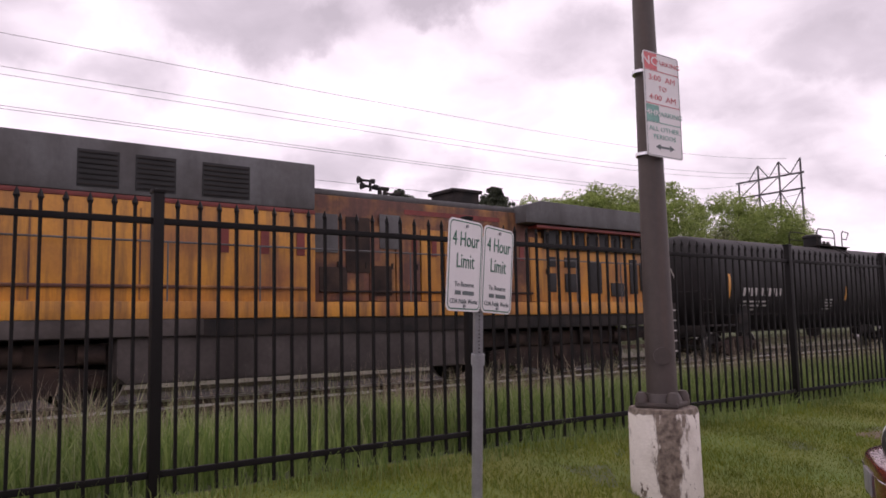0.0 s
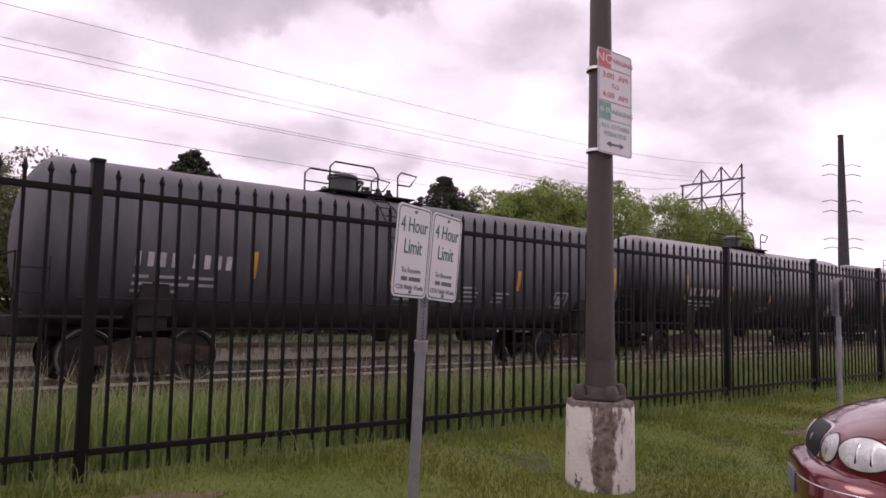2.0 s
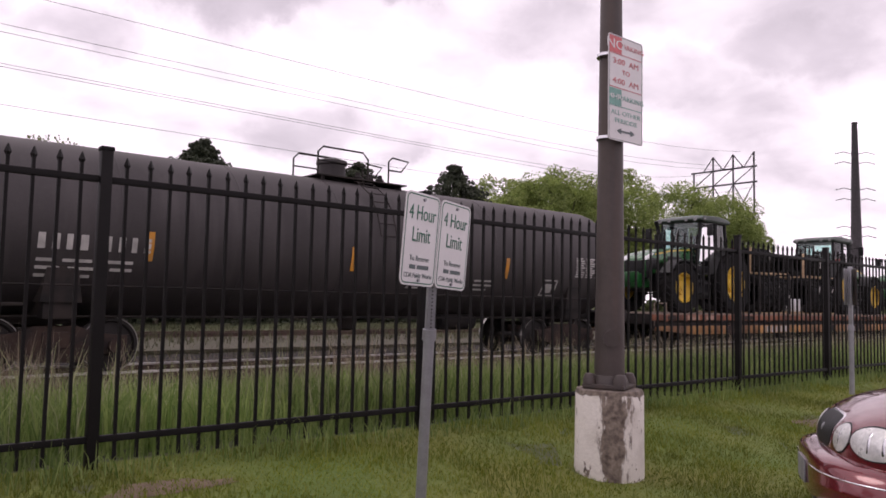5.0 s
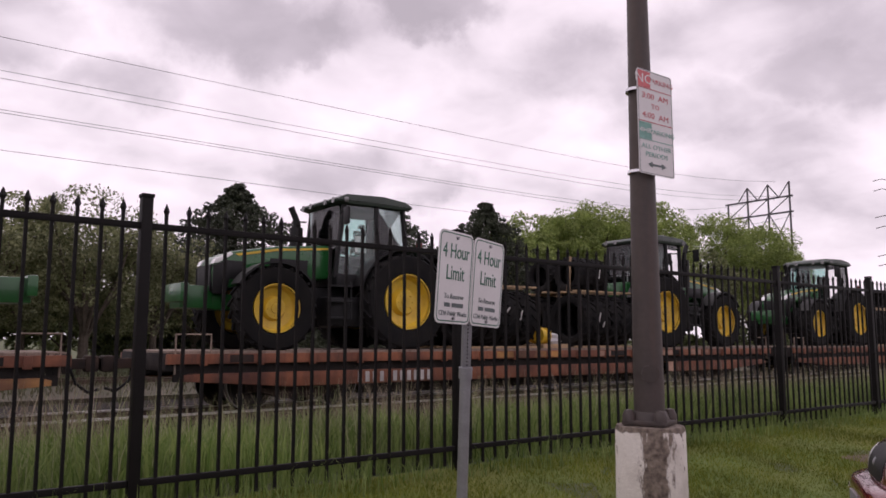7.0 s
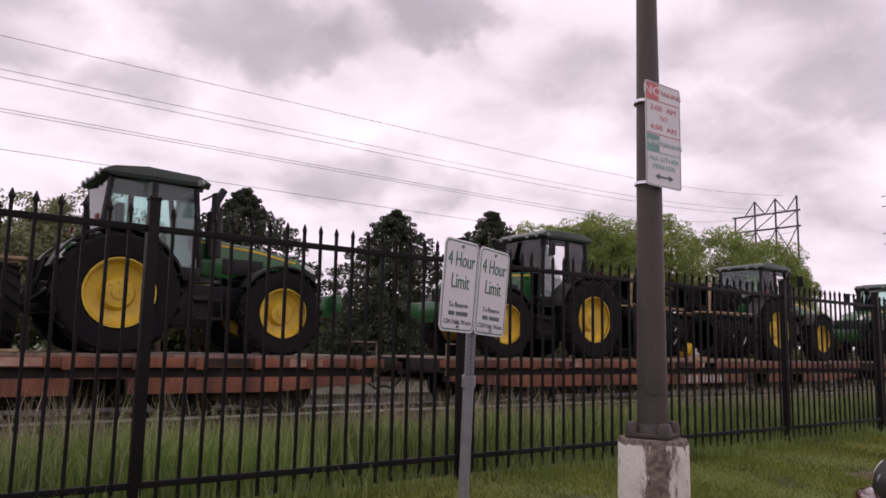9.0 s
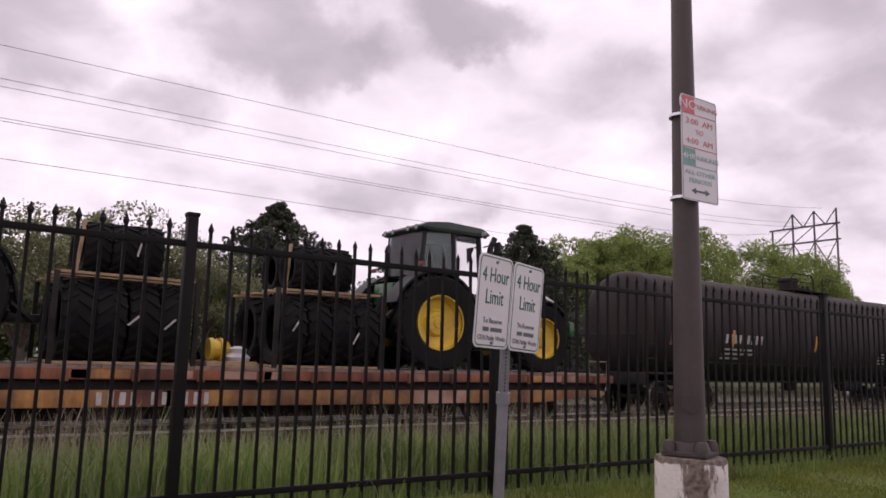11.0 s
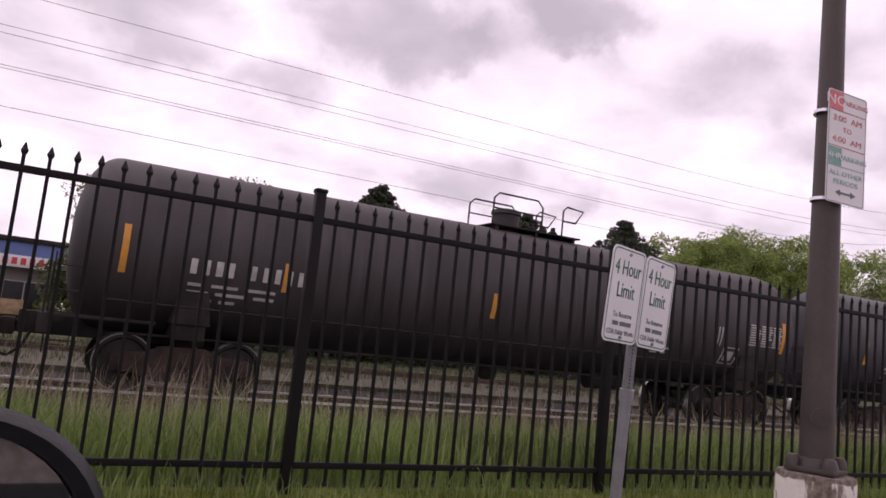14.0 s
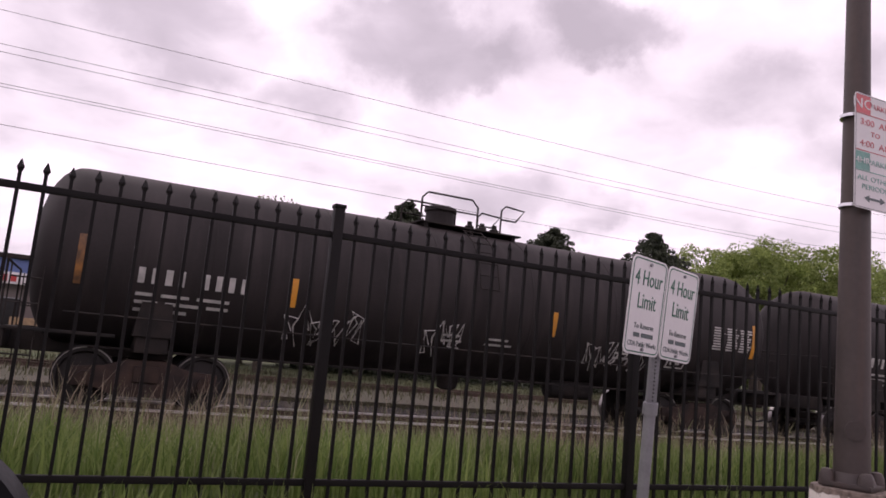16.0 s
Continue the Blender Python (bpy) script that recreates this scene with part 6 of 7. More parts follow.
def load_all():
    first = tractor()
    z = RAIL + DECK
    for k in range(5):
        s = FLAT0 + FLAT_STEP * k
        for u, turn in ((s + 2.05 + (0.35 if k == 2 else 0), 0), (s + 16.6 - (0.1 if k == 2 else 0), 180)):
            ob = first if k == 0 and turn == 0 else copy_thing(first, Matrix())
            moving(ob, u, TRACK, z, turn)
    # spare tyres on timber frames
    dual = tyre_mesh(0.66, 0.46, 0.42, 18, "spare_tyre")
    big = tyre_mesh(0.44, 0.4, 0.26, 16, "spare_tyre")
    board = mesh("board", boxes(((0, 0, 0), (2.2, 0.2, 0.045)), bevel=0.004), M["wood"])
    stanchion = mesh("stanchion", boxes(((0, 0, 0.72), (0.08, 0.08, 1.44)), bevel=0.006), M["under"])
    strap = mesh("strap", boxes(((0, 0, 0), (0.03, 0.02, 0.24))), M["white"])
    rng = random.Random(77)
    for k in range(5):
        s = FLAT0 + FLAT_STEP * k
        for off, upper in ((7.6, k != 2), (11.4 if k == 0 else 11.2, True)):
            t = thing("tyre_rack", "black spare tractor tyres racked on timber boards" + (" in two layers" if upper else ""), "tyre rack", group="tyre racks on the flat cars")
            moving(t, s + off, TRACK, z)
            for j in range(4):
                for y in (-0.68, 0.68):
                    part("spare_tyre", dual, None, t, at=pose(-0.75 + 0.5 * j, y, 0.70, 0, rng.uniform(0, 30), 90))
            for y in (-1.1, -0.6, 0.0, 0.6, 1.1):
                part("board", board, None, t, at=pose(0, y, 1.42, 0, rng.uniform(-1.2, 1.2), 0))
                part("board", board, None, t, at=pose(0, y, 0.03, 0, 0, 0))
            for x in (-1.08, 1.08):
                for y in (-1.2, 1.2):
                    part("stanchion", stanchion, None, t, at=(x, y, 0))
            for j in range(2):
                part("strap", strap, None, t, at=pose(rng.uniform(-0.8, 0.8), -1.35, rng.uniform(0.5, 0.95), 0, rng.uniform(15, 50), 0))
            if upper:
                sh = rng.uniform(-0.25, 0.2)
                for j in range(3):
                    for y in (-0.5, 0.42):
                        part("spare_tyre", big, None, t, at=pose(sh - 0.41 + 0.41 * j, y + rng.uniform(-0.05, 0.05), 1.445 + 0.44, 0, rng.uniform(0, 40), 90))
                part("post", boxes(((0, 0, 0), (0.05, 0.09, 0.9)), bevel=0.004), M["wood"], t, "pale timber prop", at=pose(sh - 0.66, -0.7, 1.88, 0, 5, 0))
                part("strap", strap, None, t, at=pose(sh + 0.2, -0.97, 1.9, 0, 12, 0))
        # wrapped parts on the deck
        big_load = k == 0
        c = thing("wrapped_crate", "large white wrapped crates side by side on the deck" if big_load else "white wrapped parts crate with yellow pieces on the deck", "crate", group="crates on the flat cars")
        moving(c, s + 9.4, TRACK, z)
        part("pallet", boxes(((0, -0.5, 0.05), (1.2 if big_load else 0.9, 1.2, 0.1)), bevel=0.01), M["wood"], c)
        if big_load:
            for x, w, h in ((-0.32, 0.58, 0.52), (0.3, 0.55, 0.46)):
                bm = boxes(((x, -0.5, 0.1 + h / 2), (w, 1.1, h)), bevel=0.07)
                part("wrapping", bm, M["wrap"], c, "white plastic wrapping")
            continue
        bm = bmesh.new()
        lathe(bm, [(0.1, 0.05), (0.1, 0.2), (0.17, 0.23), (0.24, 0.15), (0.32, 0.16), (0.36, 0.07), (0.37, 0.01)], "z", 14, at=(0.2, -0.75, 0))
        part("wrapping", bm, M["wrap"], c, "white plastic wrapping")
        for q, (x, y) in enumerate(((-0.24, -0.85), (-0.05, -0.45))):
            bm = bmesh.new()
            lathe(bm, [(-0.13, 0.09), (-0.13, 0.19), (-0.06, 0.2), (-0.05, 0.15), (0.05, 0.15), (0.06, 0.2), (0.13, 0.19), (0.13, 0.09)], "xy"[q], 16, at=(x, y, 0.3))
            part("yellow_part", bm, M["yellow"], c)


load_all()


# ---- trees ----
def leaf_cloud(rng, centres, sizes, n, leaf, flat=1.0):
    """Small leaf faces scattered in clumps."""
    k = rng.integers(0, len(centres), n)
    d = rng.normal(0, 1, (n, 3))
    d /= np.linalg.norm(d, axis=1)[:, None]
    p = centres[k] + d * (sizes[k] * rng.uniform(0.35, 1.0, n) ** 0.6)[:, None] * np.array([1, 1, flat])
    a, b = rng.normal(0, 1, (n, 3)), rng.normal(0, 1, (n, 3))
    a /= np.linalg.norm(a, axis=1)[:, None]
    b = np.cross(a, b)
    b /= np.linalg.norm(b, axis=1)[:, None]
    s = (leaf * rng.uniform(0.6, 1.4, n))[:, None]
    v = np.stack([p - a * s, p + b * s * 0.6, p + a * s, p - b * s * 0.6], 1).reshape(-1, 3)
    i = np.arange(n) * 4
    return v, np.stack([i, i + 1, i + 2, i + 3], 1)


def broad_tree(x, y, z, h, w, seed, material, label, leaves=5000, leaf=0.16, gaps=1.0, clumps=46, low=0.25, fork=7):
    rng = np.random.default_rng(seed)
    t = thing("tree", label, "tree", (x, y, z))
    bm = bmesh.new()
    rod(bm, (0, 0, -0.2), (0, 0, h * 0.35), 0.028 * h, 0.02 * h, seg=10)
    tips = []
    for k in range(fork):
        a = 2 * math.pi * k / fork + rng.uniform(-0.4, 0.4)
        s = Vector((0, 0, h * rng.uniform(0.16, 0.35)))
        e = Vector((math.cos(a) * w * rng.uniform(0.2, 0.42), math.sin(a) * w * rng.uniform(0.2, 0.42), h * rng.uniform(0.5, 0.9)))
        m = s.lerp(e, 0.5) + Vector((math.cos(a), math.sin(a), -0.2)) * (0.04 * w)
        rod(bm, s, m, 0.012 * h, 0.009 * h, seg=6)
        rod(bm, m, e, 0.009 * h, 0.002 * h, seg=6)
        tips += [e, m.lerp(e, 0.5)]
        for j in range(3):
            q = m.lerp(e, rng.uniform(0.1, 0.9))
            f = q + Vector((rng.normal(), rng.normal(), rng.uniform(0.2, 1.2))) * (0.09 * w)
            rod(bm, q, f, 0.004 * h, 0.001 * h, seg=5)
            tips.append(f)
    part("trunk", bm, M["bark"], t)
    th, ph = rng.uniform(0, 2 * np.pi, clumps), np.arccos(rng.uniform(-0.6, 1, clumps))
    rr = rng.uniform(0.45, 1.0, clumps) ** 0.5
    cz = h * (low + 1) / 2
    c = np.stack([np.cos(th) * np.sin(ph) * w / 2 * rr, np.sin(th) * np.sin(ph) * w / 2 * rr, cz + np.cos(ph) * h * (1 - low) / 2 * rr * 0.92], 1)
    c = np.concatenate([c, np.array([tuple(p) for p in tips])])
    s = rng.uniform(0.07, 0.15, len(c)) * w * gaps
    v, f = leaf_cloud(rng, c, s, leaves, leaf, 0.8)
    part("crown", raw("crown", v, f, M[material]), None, t)
    return t


def spruce(x, y, z, h, w, seed):
    rng = np.random.default_rng(seed)
    t = thing("spruce_tree", "dark green cone shaped spruce tree behind the railway", "tree", (x, y, z), group="spruce trees behind the railway")
    bm = bmesh.new()
    rod(bm, (0, 0, -0.2), (0, 0, h * 0.98), 0.018 * h, 0.004 * h, seg=8)
    cs, ss = [], []
    n = 32
    for k in range(n - 1):
        q = k / (n - 1)
        zz = h * (0.06 + 0.92 * q)
        r = w / 2 * (1 - math.exp(-2.2 * (1 - q))) / 0.889 * rng.uniform(0.82, 1.1) + 0.03
        m = int(8 + 10 * (1 - q))
        for j in range(m):
            a = 2 * math.pi * (j + rng.uniform(-0.35, 0.35)) / m
            rad = r * rng.uniform(0.75, 1.15)
            zj = zz + rng.uniform(-0.9, 0.7) * h / n
            tip = Vector((math.cos(a) * rad, math.sin(a) * rad, zj - 0.18 * rad))
            if j % 3 == 0:
                rod(bm, (0, 0, zz), tip, 0.03, 0.008, seg=4)
            for f in (0.35, 0.7, 1.0):
                cs.append(tip * f + Vector((0, 0, zj * (1 - f))))
                ss.append(0.07 * w * (0.9 - 0.4 * f) * (1.05 - 0.85 * q) + 0.10)
    part("trunk", bm, M["bark"], t)
    v, f = leaf_cloud(rng, np.array([tuple(p) for p in cs]), np.array(ss) * 1.08, 60000, 0.095, 0.8)
    part("crown", raw("crown", v, f, M["spruce"]), None, t)


for k, (x, y, h, w) in enumerate(((17.1, 42, 10.5, 11.0), (27.75, 42, 10.6, 10.2), (36.4, 42, 11.6, 10.2))):
    spruce(x, y, -0.4, h * 1.02, w * 1.26, 60 + k)

ROW = [(42.5, 46, 9.5, 8), (47, 48, 12.2, 9), (51, 46, 13.2, 9), (56, 50, 13.2, 9.5), (61.5, 47, 14.6, 10), (66, 52, 13.0, 8), (78, 50, 15.2, 11), (86, 49, 14.6, 10), (94, 51, 13.0, 9), (98, 60, 11, 12), (112, 66, 10.5, 14), (130, 70, 10, 14), (150, 80, 10, 16)]
for k, (x, y, h, w) in enumerate(ROW):
    broad_tree(x, y, -0.4, h * 1.07, w, 90 + k, "maple", "broad fresh green spring tree behind the railway", 30000, 0.105, 0.95, 95)
broad_tree(72.5, 47, -0.4, 11.2, 7, 140, "thin", "sparse grey green tree with pale blossom", 3500, 0.16)
for k, (x, y, h, w) in enumerate(((3.4, 32, 7.1, 5.5), (7.3, 33, 7.7, 6.0), (10.6, 35, 6.6, 5.5), (5.5, 36, 7.0, 6), (13.5, 38, 5.4, 6))):
    broad_tree(x, y, -0.4, h, w, 150 + k, "thin", "thin spring tree with small dull leaves and bare twigs", 20000, 0.066, 0.95, 80, 0.05, 11)
for k, (x, y, h, w) in enumerate(((12.5, 44, 4.0, 6), (20, 47, 4.5, 8), (31, 48, 5, 8), (23, 50, 5, 8))):
    broad_tree(x, y, -0.4, h, w, 170 + k, "maple", "low green shrub behind the railway", 3500, 0.17, 1.0, 30, 0.05)


for k, (x, y, h, w) in enumerate(((2.3, 42.5, 4.6, 4.6), (5.2, 41.5, 5.0, 4.8), (8.4, 42.5, 4.6, 5.2), (11.6, 42, 4.2, 5.0))):
    broad_tree(x, y, -0.4, h, w, 190 + k, "shrub", "dense olive green shrub beside the shop", 9000, 0.13, 1.3, 46, -0.05)


def brush():
    """The unbroken low growth behind the second track."""
    rng = np.random.default_rng(33)
    n = 420
    x = rng.uniform(-60, 175, n)
    y = 56 + rng.uniform(-2, 3, n)
    top = 2.3 + 0.8 * np.sin(x * 0.21) + 0.5 * np.sin(x * 0.57 + 1)
    c = np.stack([x, y, -0.4 + rng.uniform(0.15, 1.0, n) * top], 1)
    v, f = leaf_cloud(rng, c, rng.uniform(0.7, 1.3, n), 42000, 0.24, 0.8)
    tagged(new("brush", raw("brush", v, f, M["shrub"])), "low dense olive brush along the far side of the railway", "brush", kind="stuff")


brush()


# ---- power line ----
def pylon(x, y, top):
    t = thing("pylon", "dark lattice steel transmission frame with pointed tops", "pylon", (x, y, -0.4))
    H, W = top + 0.5, 11.0
    legs = (-W / 2, -W / 6, W / 6, W / 2)

    def L(name, a, b, r=0.11):
        bm = bmesh.new()
        rod(bm, a, b, r, seg=6)
        part(name, bm, M["steel_dark"], t)

    for k, ly in enumerate(legs):
        L("leg", (0, ly, 0), (0, ly, H - (3.0 if k == 3 else 0.6)), 0.17)
    for z in (H - 3.0, H - 5.6):
        L("cross_arm", (0, -W / 2 - 0.5, z), (0, W / 2 + 0.5, z), 0.15)
    for a, b in ((-W / 2, -W / 6), (-W / 6, W / 6), (W / 6, W / 2)):
        L("peak_strut", (0, a, H - 0.6), (0, (a + b) / 2, H - 3.0), 0.1)
        L("peak_strut", (0, b, H - (3.0 if b > W / 3 else 0.6)), (0, (a + b) / 2, H - 3.0), 0.1)
        L("brace", (0, a, H - 3.0), (0, b, H - 5.6), 0.09)
        L("brace", (0, a, H - 5.6), (0, b, H - 12), 0.09)
        L("brace", (0, b, H - 5.6), (0, a, H - 12), 0.09)


pylon(118, 67, 27.2)
pylon(-92, 67, 27.2)


def steel_mast():
    t = thing("power_mast", "tall dark tapered steel mast with short cable arms", "mast", (128.7, 50, -0.4))
    bm = bmesh.new()
    lathe(bm, [(0, 1.1), (31.5, 0.42), (31.6, 0.48), (31.8, 0.48)], "z", 18)
    part("shaft", bm, M["steel_dark"], t)
    for z in (26.5, 24.9, 20.6, 18.9, 14.4, 12.9):
        for s in (-1, 1):
            bm = bmesh.new()
            tube(bm, [(0, 0, z), (s * 1.8 * 0.75, -s * 1.8 * 0.66, z + 0.45), (s * 3.2 * 0.75, -s * 3.2 * 0.66, z + 0.1)], 0.06)
            part("cable_arm", bm, M["steel_dark"], t)


steel_mast()


def wires():
    rows = ((66, 24.5, 27.0, 63.8), (66.6, 22.0, 24.1, 61), (65.4, 21.0, 24.1, 64), (66.2, 18.75, 24.1, 68), (65.8, 18.4, 20.9, 71), (66, 15.5, 20.9, 61))
    for y, z, zp, yp in rows:
        t = thing("power_line", "thin dark overhead cable", "cable", group="overhead power cables")
        bm = bmesh.new()
        pts = []
        for j in range(25):
            q = j / 24
            e = abs(q * 2 - 1) ** 5
            pts.append((-92 + 210 * q, y + (yp - y) * e, z + (zp - z) * e))
        tube(bm, pts, 0.022, seg=5)
        part("cable", bm, M["wire"], t)


wires()


# ---- shop behind the railway ----
def shop():
    t = thing("shop", "low brown shop building with blue fascia and white sign band", "building", (-6.5, 46, -0.4))
    part("wall", boxes(((0, 2, 1.6), (14.4, 4, 3.2)), bevel=0.03), M["render"], t)
    part("roof", boxes(((0, 1.8, 4.55), (15.0, 5.0, 0.25)), bevel=0.03), M["under"], t, "dark flat roof edge")
    part("fascia", boxes(((0, -0.3, 4.05), (14.8, 0.4, 0.85)), bevel=0.02), M["blue"], t, "blue fascia band")
    s = part("sign_band", boxes(((0, -0.45, 3.4), (14.6, 0.2, 0.62)), bevel=0.02), M["sign_white"], t, "white sign band with red lettering")
    rng = random.Random(2)
    x = -6.8
    while x < 6.6:
        if rng.random() < 0.8:
            part("letter_bar", boxes(((x, -0.56, 3.4), (0.26, 0.02, 0.36))), M["redsign"], s)
        x += 0.42
    for k in range(5):
        w = part("window", boxes(((-5.6 + 2.8 * k, -0.03, 1.5), (1.9, 0.1, 1.7)), bevel=0.01), M["grille"], t)
        part("window_frame", boxes(((-5.6 + 2.8 * k, -0.09, 1.5), (0.06, 0.04, 1.7)), ((-5.6 + 2.8 * k, -0.09, 2.37), (1.95, 0.04, 0.06))), M["galv"], w)
    # pale panel low on the wall, no lamp
    part("awning_light", boxes(((4.6, -0.4, 1.0), (2.4, 0.3, 0.8)), bevel=0.02), M["wood"], t, "pale timber panel")


shop()


def far_sheds():
    for x, y, w, h, m, lab in ((60, 84, 46, 5.5, "render", "long low brown warehouse behind the trees"), (-45, 70, 40, 6, "kerb", "pale low warehouse beyond the shop")):
        t = thing("warehouse", lab, "building", (x, y, -0.4))
        part("wall", boxes(((0, 0, h / 2), (w, 9, h)), bevel=0.05), M[m], t)
        part("roof", boxes(((0, 0, h + 0.12), (w + 0.6, 9.6, 0.24)), bevel=0.03), M["under"], t)
        for k in range(6):
            part("window", boxes(((-w / 2 + w * (k + 0.5) / 6, -4.52, h * 0.55), (w / 12, 0.06, 1.2)), bevel=0.01), M["grille"], t)


far_sheds()


# ---- parked cars ----
def loft(bm, sections):
    """Joins closed rings of the same count; each ring is a list of points."""
    rings = [[bm.verts.new(p) for p in s] for s in sections]
    n = len(rings[0])
    for a, b in zip(rings, rings[1:]):
        for k in range(n):
            bm.faces.new((a[k], a[(k + 1) % n], b[(k + 1) % n], b[k]))
    bm.faces.new(rings[0]); bm.faces.new(rings[-1][::-1])
    bmesh.ops.recalc_face_normals(bm, faces=bm.faces)


def car_wheel_meshes():
    bm = bmesh.new()
    lathe(bm, [(-0.1, 0.2), (-0.105, 0.24), (-0.1, 0.30), (-0.07, 0.32), (0.07, 0.32), (0.1, 0.30), (0.1, 0.2)], "x", 32)
    ty = mesh("car_tyre", bm, M["tyre"])
    bm = bmesh.new()
    lathe(bm, [(-0.085, 0.205), (-0.06, 0.19), (-0.05, 0.06), (-0.08, 0.05), (-0.08, 0.01)], "x", 24)
    return ty, mesh("car_rim", bm, M["galv"])


CAR_TYRE, CAR_RIM = car_wheel_meshes()


def body_ring(y, w, z0, z1, crown=0.05, tuck=0.1):
    """A half-rounded car section across x at y."""
    h = w / 2
    pts = [(-h + tuck, y, z0), (h - tuck, y, z0), (h, y, z0 + 0.14), (h, y, (z0 + z1) / 2), (h - 0.03, y, z1 - 0.10), (h - 0.10, y, z1 - 0.02), (h * 0.5, y, z1 + crown * 0.7), (0, y, z1 + crown), (-h * 0.5, y, z1 + crown * 0.7), (-h + 0.10, y, z1 - 0.02), (-h + 0.03, y, z1 - 0.10), (-h, y, (z0 + z1) / 2), (-h, y, z0 + 0.14)]
    return pts


def draped(ob, c, n, rx, rz, lift, square=2.0):
    """A bulged patch that lies on the surface of ob round c, seen along n; square: 2 is an ellipse, more is boxier."""
    dg = bpy.context.evaluated_depsgraph_get()
    ev = ob.evaluated_get(dg)
    u = n.cross(Vector((0, 0, 1))).normalized()
    bm = bmesh.new()

    def drop(a, b, up):
        o = c + u * a + Vector((0, 0, b)) + n * 0.6
        hit, p, q, _ = ev.ray_cast(o, -n)
        return (p if hit else o - n * 0.7) + n * up

    mid = bm.verts.new(drop(0, 0, lift))
    rings = []
    for r in (0.4, 0.75, 0.95, 1.0, 1.0):
        ring = []
        for k in range(32):
            a = 2 * math.pi * k / 32
            cs, sn = math.cos(a), math.sin(a)
            f = (abs(cs) ** square + abs(sn) ** square) ** (-1 / square)
            last = len(rings) == 4
            ring.append(bm.verts.new(drop(rx * r * f * cs, rz * r * f * sn, -0.02 if last else lift * (1 - 0.4 * r * r))))
        rings.append(ring)
    for k in range(32):
        bm.faces.new((mid, rings[0][k], rings[0][(k + 1) % 32]))
        for p, q in zip(rings, rings[1:]):
            bm.faces.new((p[k], q[k], q[(k + 1) % 32], p[(k + 1) % 32]))
    bmesh.ops.recalc_face_normals(bm, faces=bm.faces)
    return bm


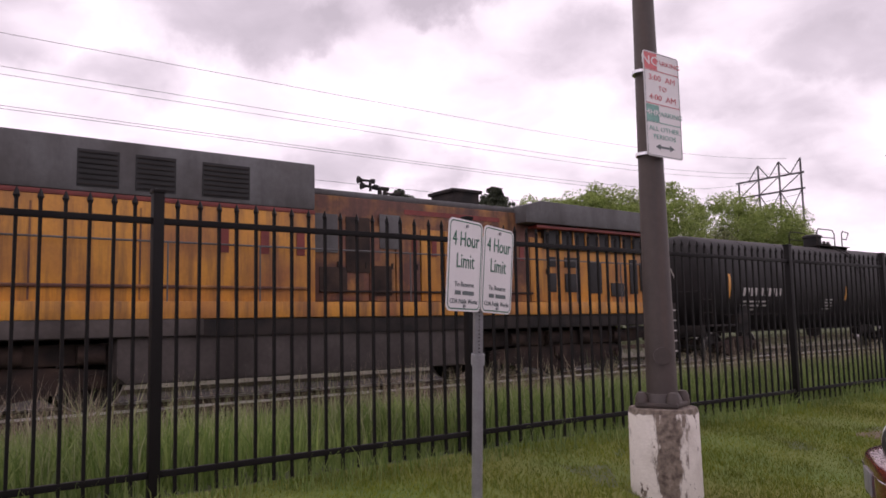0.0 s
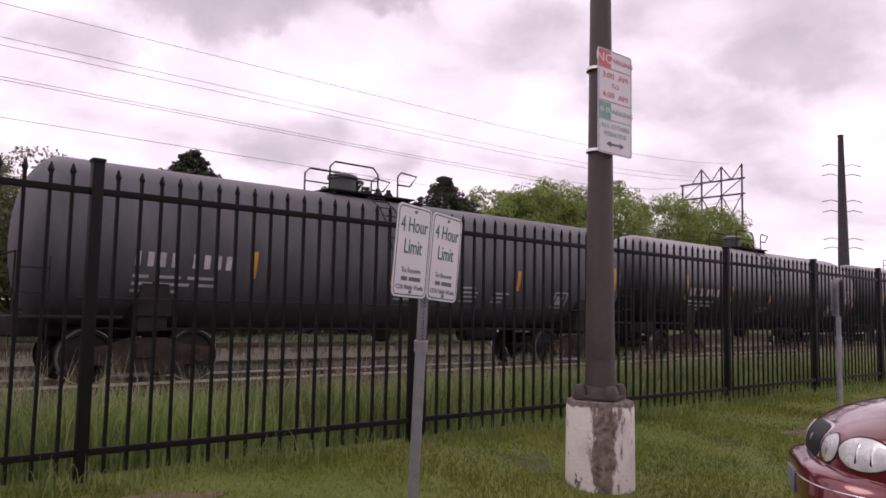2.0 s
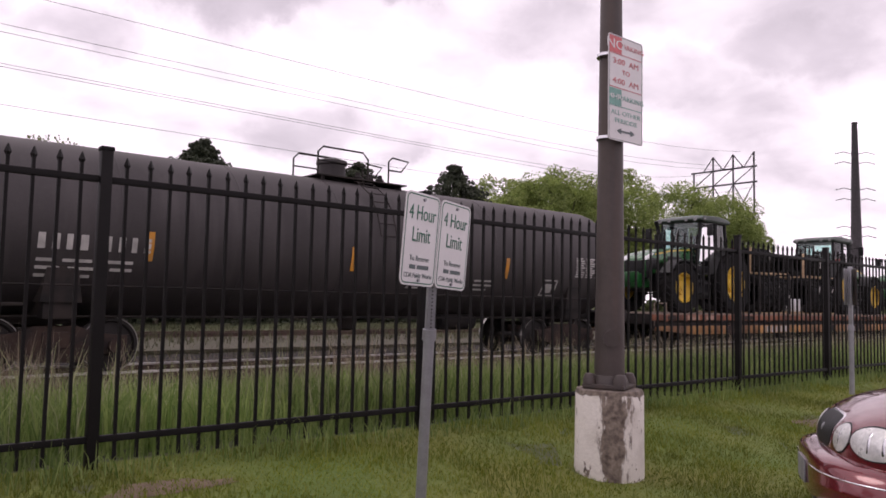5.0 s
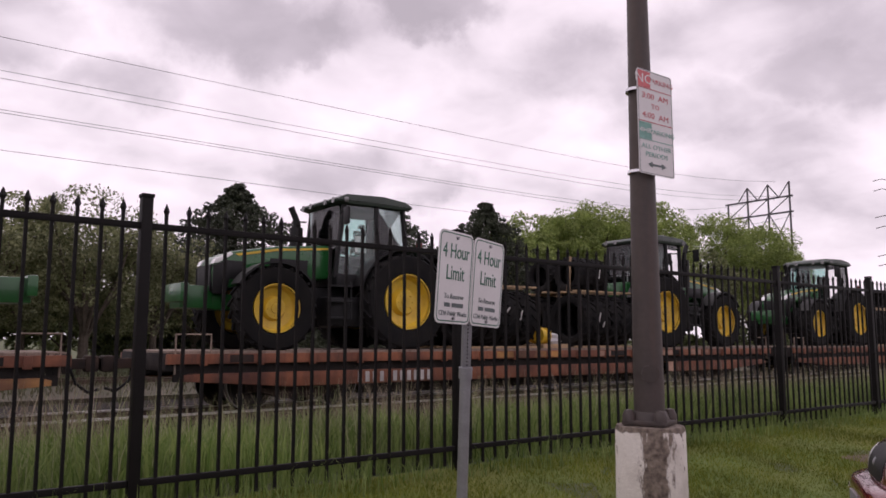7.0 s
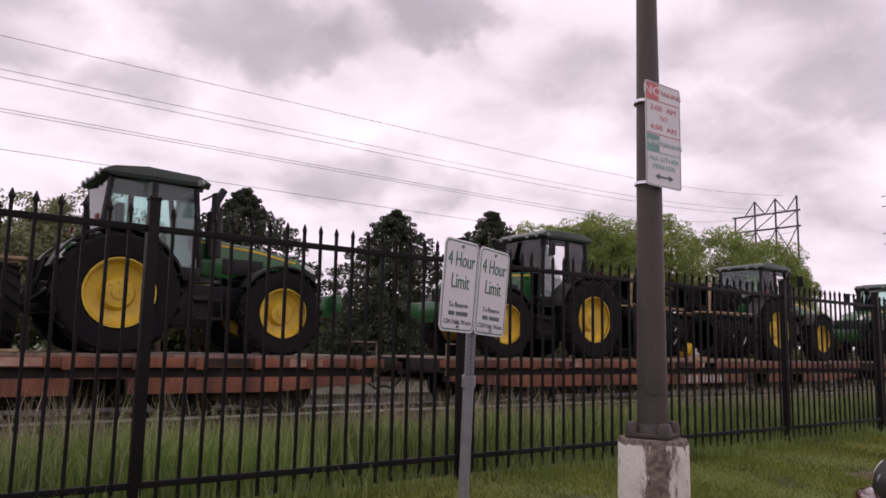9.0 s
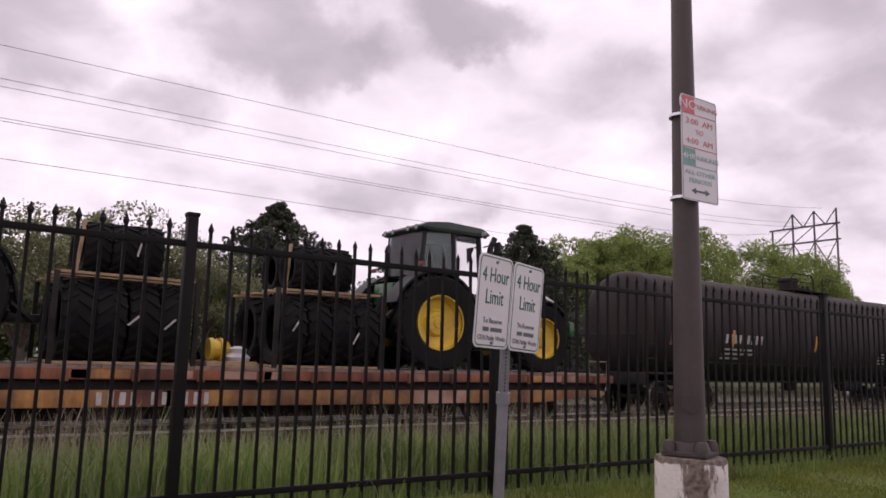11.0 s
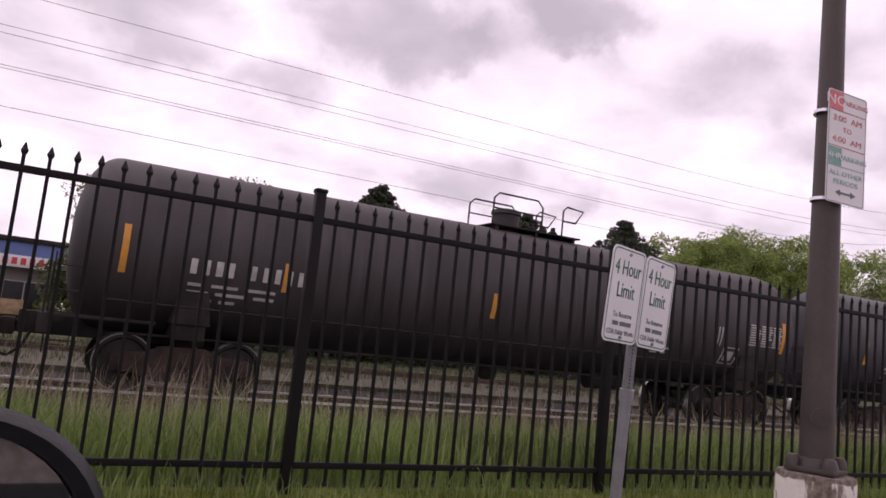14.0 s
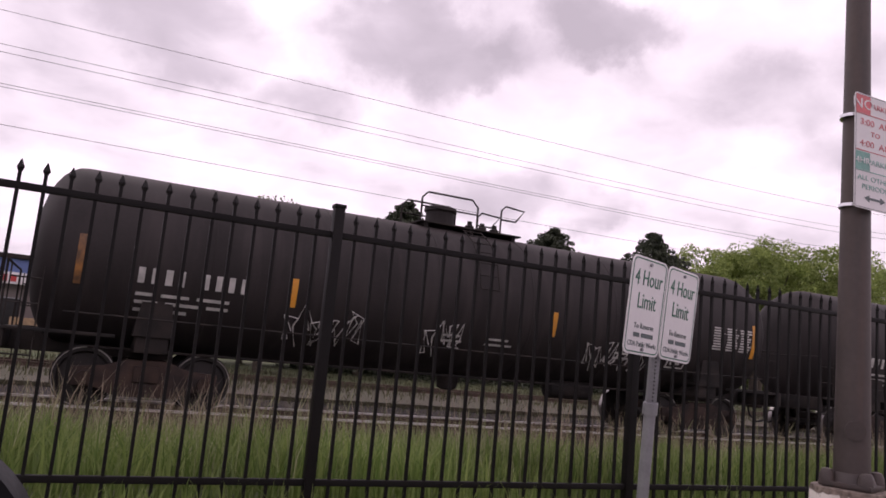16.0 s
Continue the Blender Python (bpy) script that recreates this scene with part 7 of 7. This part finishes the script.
def sedan(name, label, x, y, z, paint, front, turn=0):
    """Faces +y, nose at the origin's y."""
    t = thing(name, label, "car", pose(x, y, z, 0, 0, turn))
    bm = bmesh.new()
    loft(bm, [body_ring(*r) for r in ((0.04, 0.5, 0.36, 0.57, 0.01), (0.0, 0.86, 0.30, 0.635, 0.02), (-0.09, 1.2, 0.26, 0.69, 0.03), (-0.25, 1.48, 0.22, 0.745, 0.05), (-0.5, 1.68, 0.2, 0.79, 0.06), (-0.75, 1.77, 0.2, 0.825, 0.06), (-1.1, 1.8, 0.2, 0.87, 0.06), (-1.5, 1.8, 0.2, 0.92, 0.05), (-3.4, 1.8, 0.2, 0.94, 0.04), (-4.2, 1.76, 0.24, 0.96, 0.05), (-4.6, 1.66, 0.3, 0.92, 0.04), (-4.72, 1.5, 0.4, 0.82, 0.02))])
    body = part("body", bm, M[paint], t)
    md = body.modifiers.new("round", "SUBSURF"); md.levels = md.render_levels = 2
    bm = bmesh.new()
    loft(bm, [[(sx * w / 2, yy, zz) for sx, zz in ((-1, z0), (1, z0), (0.92, z1), (-0.92, z1))] for yy, w, z0, z1 in ((-1.4, 1.56, 0.86, 0.89), (-2.05, 1.45, 0.9, 1.36), (-2.9, 1.42, 0.92, 1.42), (-3.5, 1.42, 0.93, 1.36), (-4.15, 1.5, 0.93, 0.97))])
    part("cabin_glass", bm, M["grille"], t, "dark cabin glass")
    part("roof", boxes(((0, -2.75, 1.40), (1.26, 1.3, 0.06)), bevel=0.025), M[paint], t)
    for sx in (-1, 1):
        bm = bmesh.new()
        rod(bm, (sx * 0.76, -1.42, 0.9), (sx * 0.68, -2.08, 1.37), 0.035, seg=6)
        rod(bm, (sx * 0.7, -3.45, 1.37), (sx * 0.74, -4.15, 0.97), 0.045, seg=6)
        part("pillar", bm, M[paint], t)
        for yy in (-0.92, -3.75):
            w = part("wheel", CAR_RIM, None, t, at=pose(sx * 0.82, yy, 0.32, 0, 0, 0 if sx < 0 else 180))
            part("tyre", CAR_TYRE, None, w)
    if front:
        bpy.context.view_layer.update()
        for sx in (-1, 1):
            for cx, cz, rx, rz, turn, nm in ((0.545, 0.60, 0.16, 0.078, 44, "headlight"), (0.325, 0.592, 0.082, 0.072, 24, "inner_headlight")):
                n = Vector((sx * math.sin(radians(turn)), math.cos(radians(turn)), 0))
                c = Vector((sx * cx, -0.14 if cx > 0.5 else -0.02, cz))
                lens = part(nm, draped(body, c, n, rx, rz, 0.012), M["headlamp"], t, "clear oval headlight")
                part("surround", draped(body, c, n, rx * 1.07, rz * 1.09, 0.004), M["black"], lens)
                u = n.cross(Vector((0, 0, 1)))
                for du, w, hh in (((-0.35, 0.012, 0.7), (0.2, 0.012, 0.75)) if cx > 0.5 else ((0.1, 0.010, 0.7),)):
                    part("reflector", draped(body, c + u * (du * rx), n, w, rz * hh, 0.0135, 3.0), M["chrome"], lens)
        g = Vector((0, 0.03, 0.60))
        part("grille", draped(body, g, Vector((0, 1, 0)), 0.205, 0.088, 0.010, 6.0), M["grille"], t, "black grille in a chrome frame")
        part("grille_frame", draped(body, g, Vector((0, 1, 0)), 0.214, 0.096, 0.006, 6.0), M["chrome"], t)
        part("badge", draped(body, g, Vector((0, 1, 0)), 0.03, 0.022, 0.014), M["galv"], t)
        bm = bmesh.new()
        loft(bm, [body_ring(*r) for r in ((0.14, 0.55, 0.24, 0.465, 0.0, 0.04), (0.115, 0.95, 0.22, 0.495, 0.0, 0.04), (0.02, 1.32, 0.21, 0.51, 0.0, 0.04), (-0.16, 1.6, 0.2, 0.52, 0.0, 0.04), (-0.4, 1.78, 0.2, 0.52, 0.0, 0.04), (-0.6, 1.82, 0.2, 0.5, 0.0, 0.04))])
        bp = part("bumper", bm, M[paint], t)
        md = bp.modifiers.new("round", "SUBSURF"); md.levels = md.render_levels = 2
        bpy.context.view_layer.update()
        ev = bp.evaluated_get(bpy.context.evaluated_depsgraph_get())
        pts = []
        for j in range(41):
            a = radians(-64 + 3.2 * j)
            d = Vector((math.sin(a), math.cos(a), 0))
            o = Vector((0, -0.75, 0.415))
            hit, p, _, _ = ev.ray_cast(o + d * 2.5, -d)
            if hit:
                pts.append(tuple(p))
        bm = bmesh.new()
        tube(bm, pts, 0.0045, seg=6)
        part("bumper_trim", bm, M["chrome"], bp)
        part("number_plate", boxes(((0, 0.143, 0.36), (0.25, 0.010, 0.13)), bevel=0.004), M["galv"], bp)
        part("intake", boxes(((0, 0.105, 0.265), (0.62, 0.03, 0.05))), M["grille"], bp)
    return t


red = sedan("red_car", "dark red parked saloon car with oval headlights", 4.84, 1.98, -0.25, "car", True, 32)


# the car from whose window the film is taken
own = sedan("dark_car", "dark parked car with a black door mirror", -0.78, 1.85, -0.28, "blue_car", True)


def door_mirror():
    c = Vector((0.145, 0.79, 0.832))
    t = part("door_mirror", mirror_shell(), M["black"], own, "rounded black door mirror", at=Matrix.Translation(c - Vector((-0.78, 1.85, -0.28))) @ pose(0, 0, 0, 0, 0, 8) @ Matrix.Diagonal((0.9, 0.9, 0.9, 1)))
    bm = bmesh.new()
    lathe(bm, [(-0.03, 0.0915), (-0.027, 0.0915), (-0.026, 0.02)], "y", 40)
    for v in bm.verts:
        v.co.x *= 1.06
    part("mirror_glass", bm, M["mirror"], t, at=pose(0, 0.004, 0, -7, 0, -1))
    bm = bmesh.new()
    tube(bm, [(-0.05, 0.05, -0.05), (-0.12, 0.07, -0.09), (-0.2, 0.08, -0.1)], 0.03, seg=10)
    part("arm", bm, M["black"], t)


def mirror_shell():
    bm = bmesh.new()
    lathe(bm, [(-0.028, 0.092), (-0.034, 0.094), (-0.036, 0.104), (-0.02, 0.112), (0.02, 0.108), (0.06, 0.09), (0.09, 0.055), (0.1, 0.002)], "y", 44, caps=False)
    for v in bm.verts:
        v.co.x *= 1.06
    return bm


door_mirror()


def lot_behind():
    # what stands across the lot, seen in the mirror
    t = thing("store", "pale low store building across the parking lot", "building", (4, -34, -0.3))
    part("wall", boxes(((0, 0, 2.2), (60, 8, 4.4)), bevel=0.05), M["kerb"], t)
    part("roof", boxes(((0, 0, 4.5), (61, 9, 0.25)), bevel=0.03), M["under"], t)
    for k in range(8):
        part("window", boxes(((-26 + 7.4 * k, 4.02, 1.5), (4.2, 0.06, 1.8)), bevel=0.01), M["grille"], t)
    for k in range(9):
        line = part("bay_line", boxes(((-8.4 + 2.75 * k, -0.9, -0.276), (0.1, 5.0, 0.006))), M["white"])
        tagged(line, "worn white painted parking bay line", "bay line", group="parking bay lines", kind="structure")


lot_behind()


def motions():
    times = [2.0 * k for k in range(9)]
    for ob, u, y, z, turn in movers:
        walk(ob, [(t, pose(u - SPEED * t, y, z, 0, 0, turn)) for t in times])

    # the wheels roll: a row for every thirtieth of a second
    for ob, x, r in wheelsets:
        walk(ob, [(k / 30, pose(x, 0, r, 0, -math.degrees(SPEED * k / 30 / r) % 360, 0)) for k in range(481)])


motions()
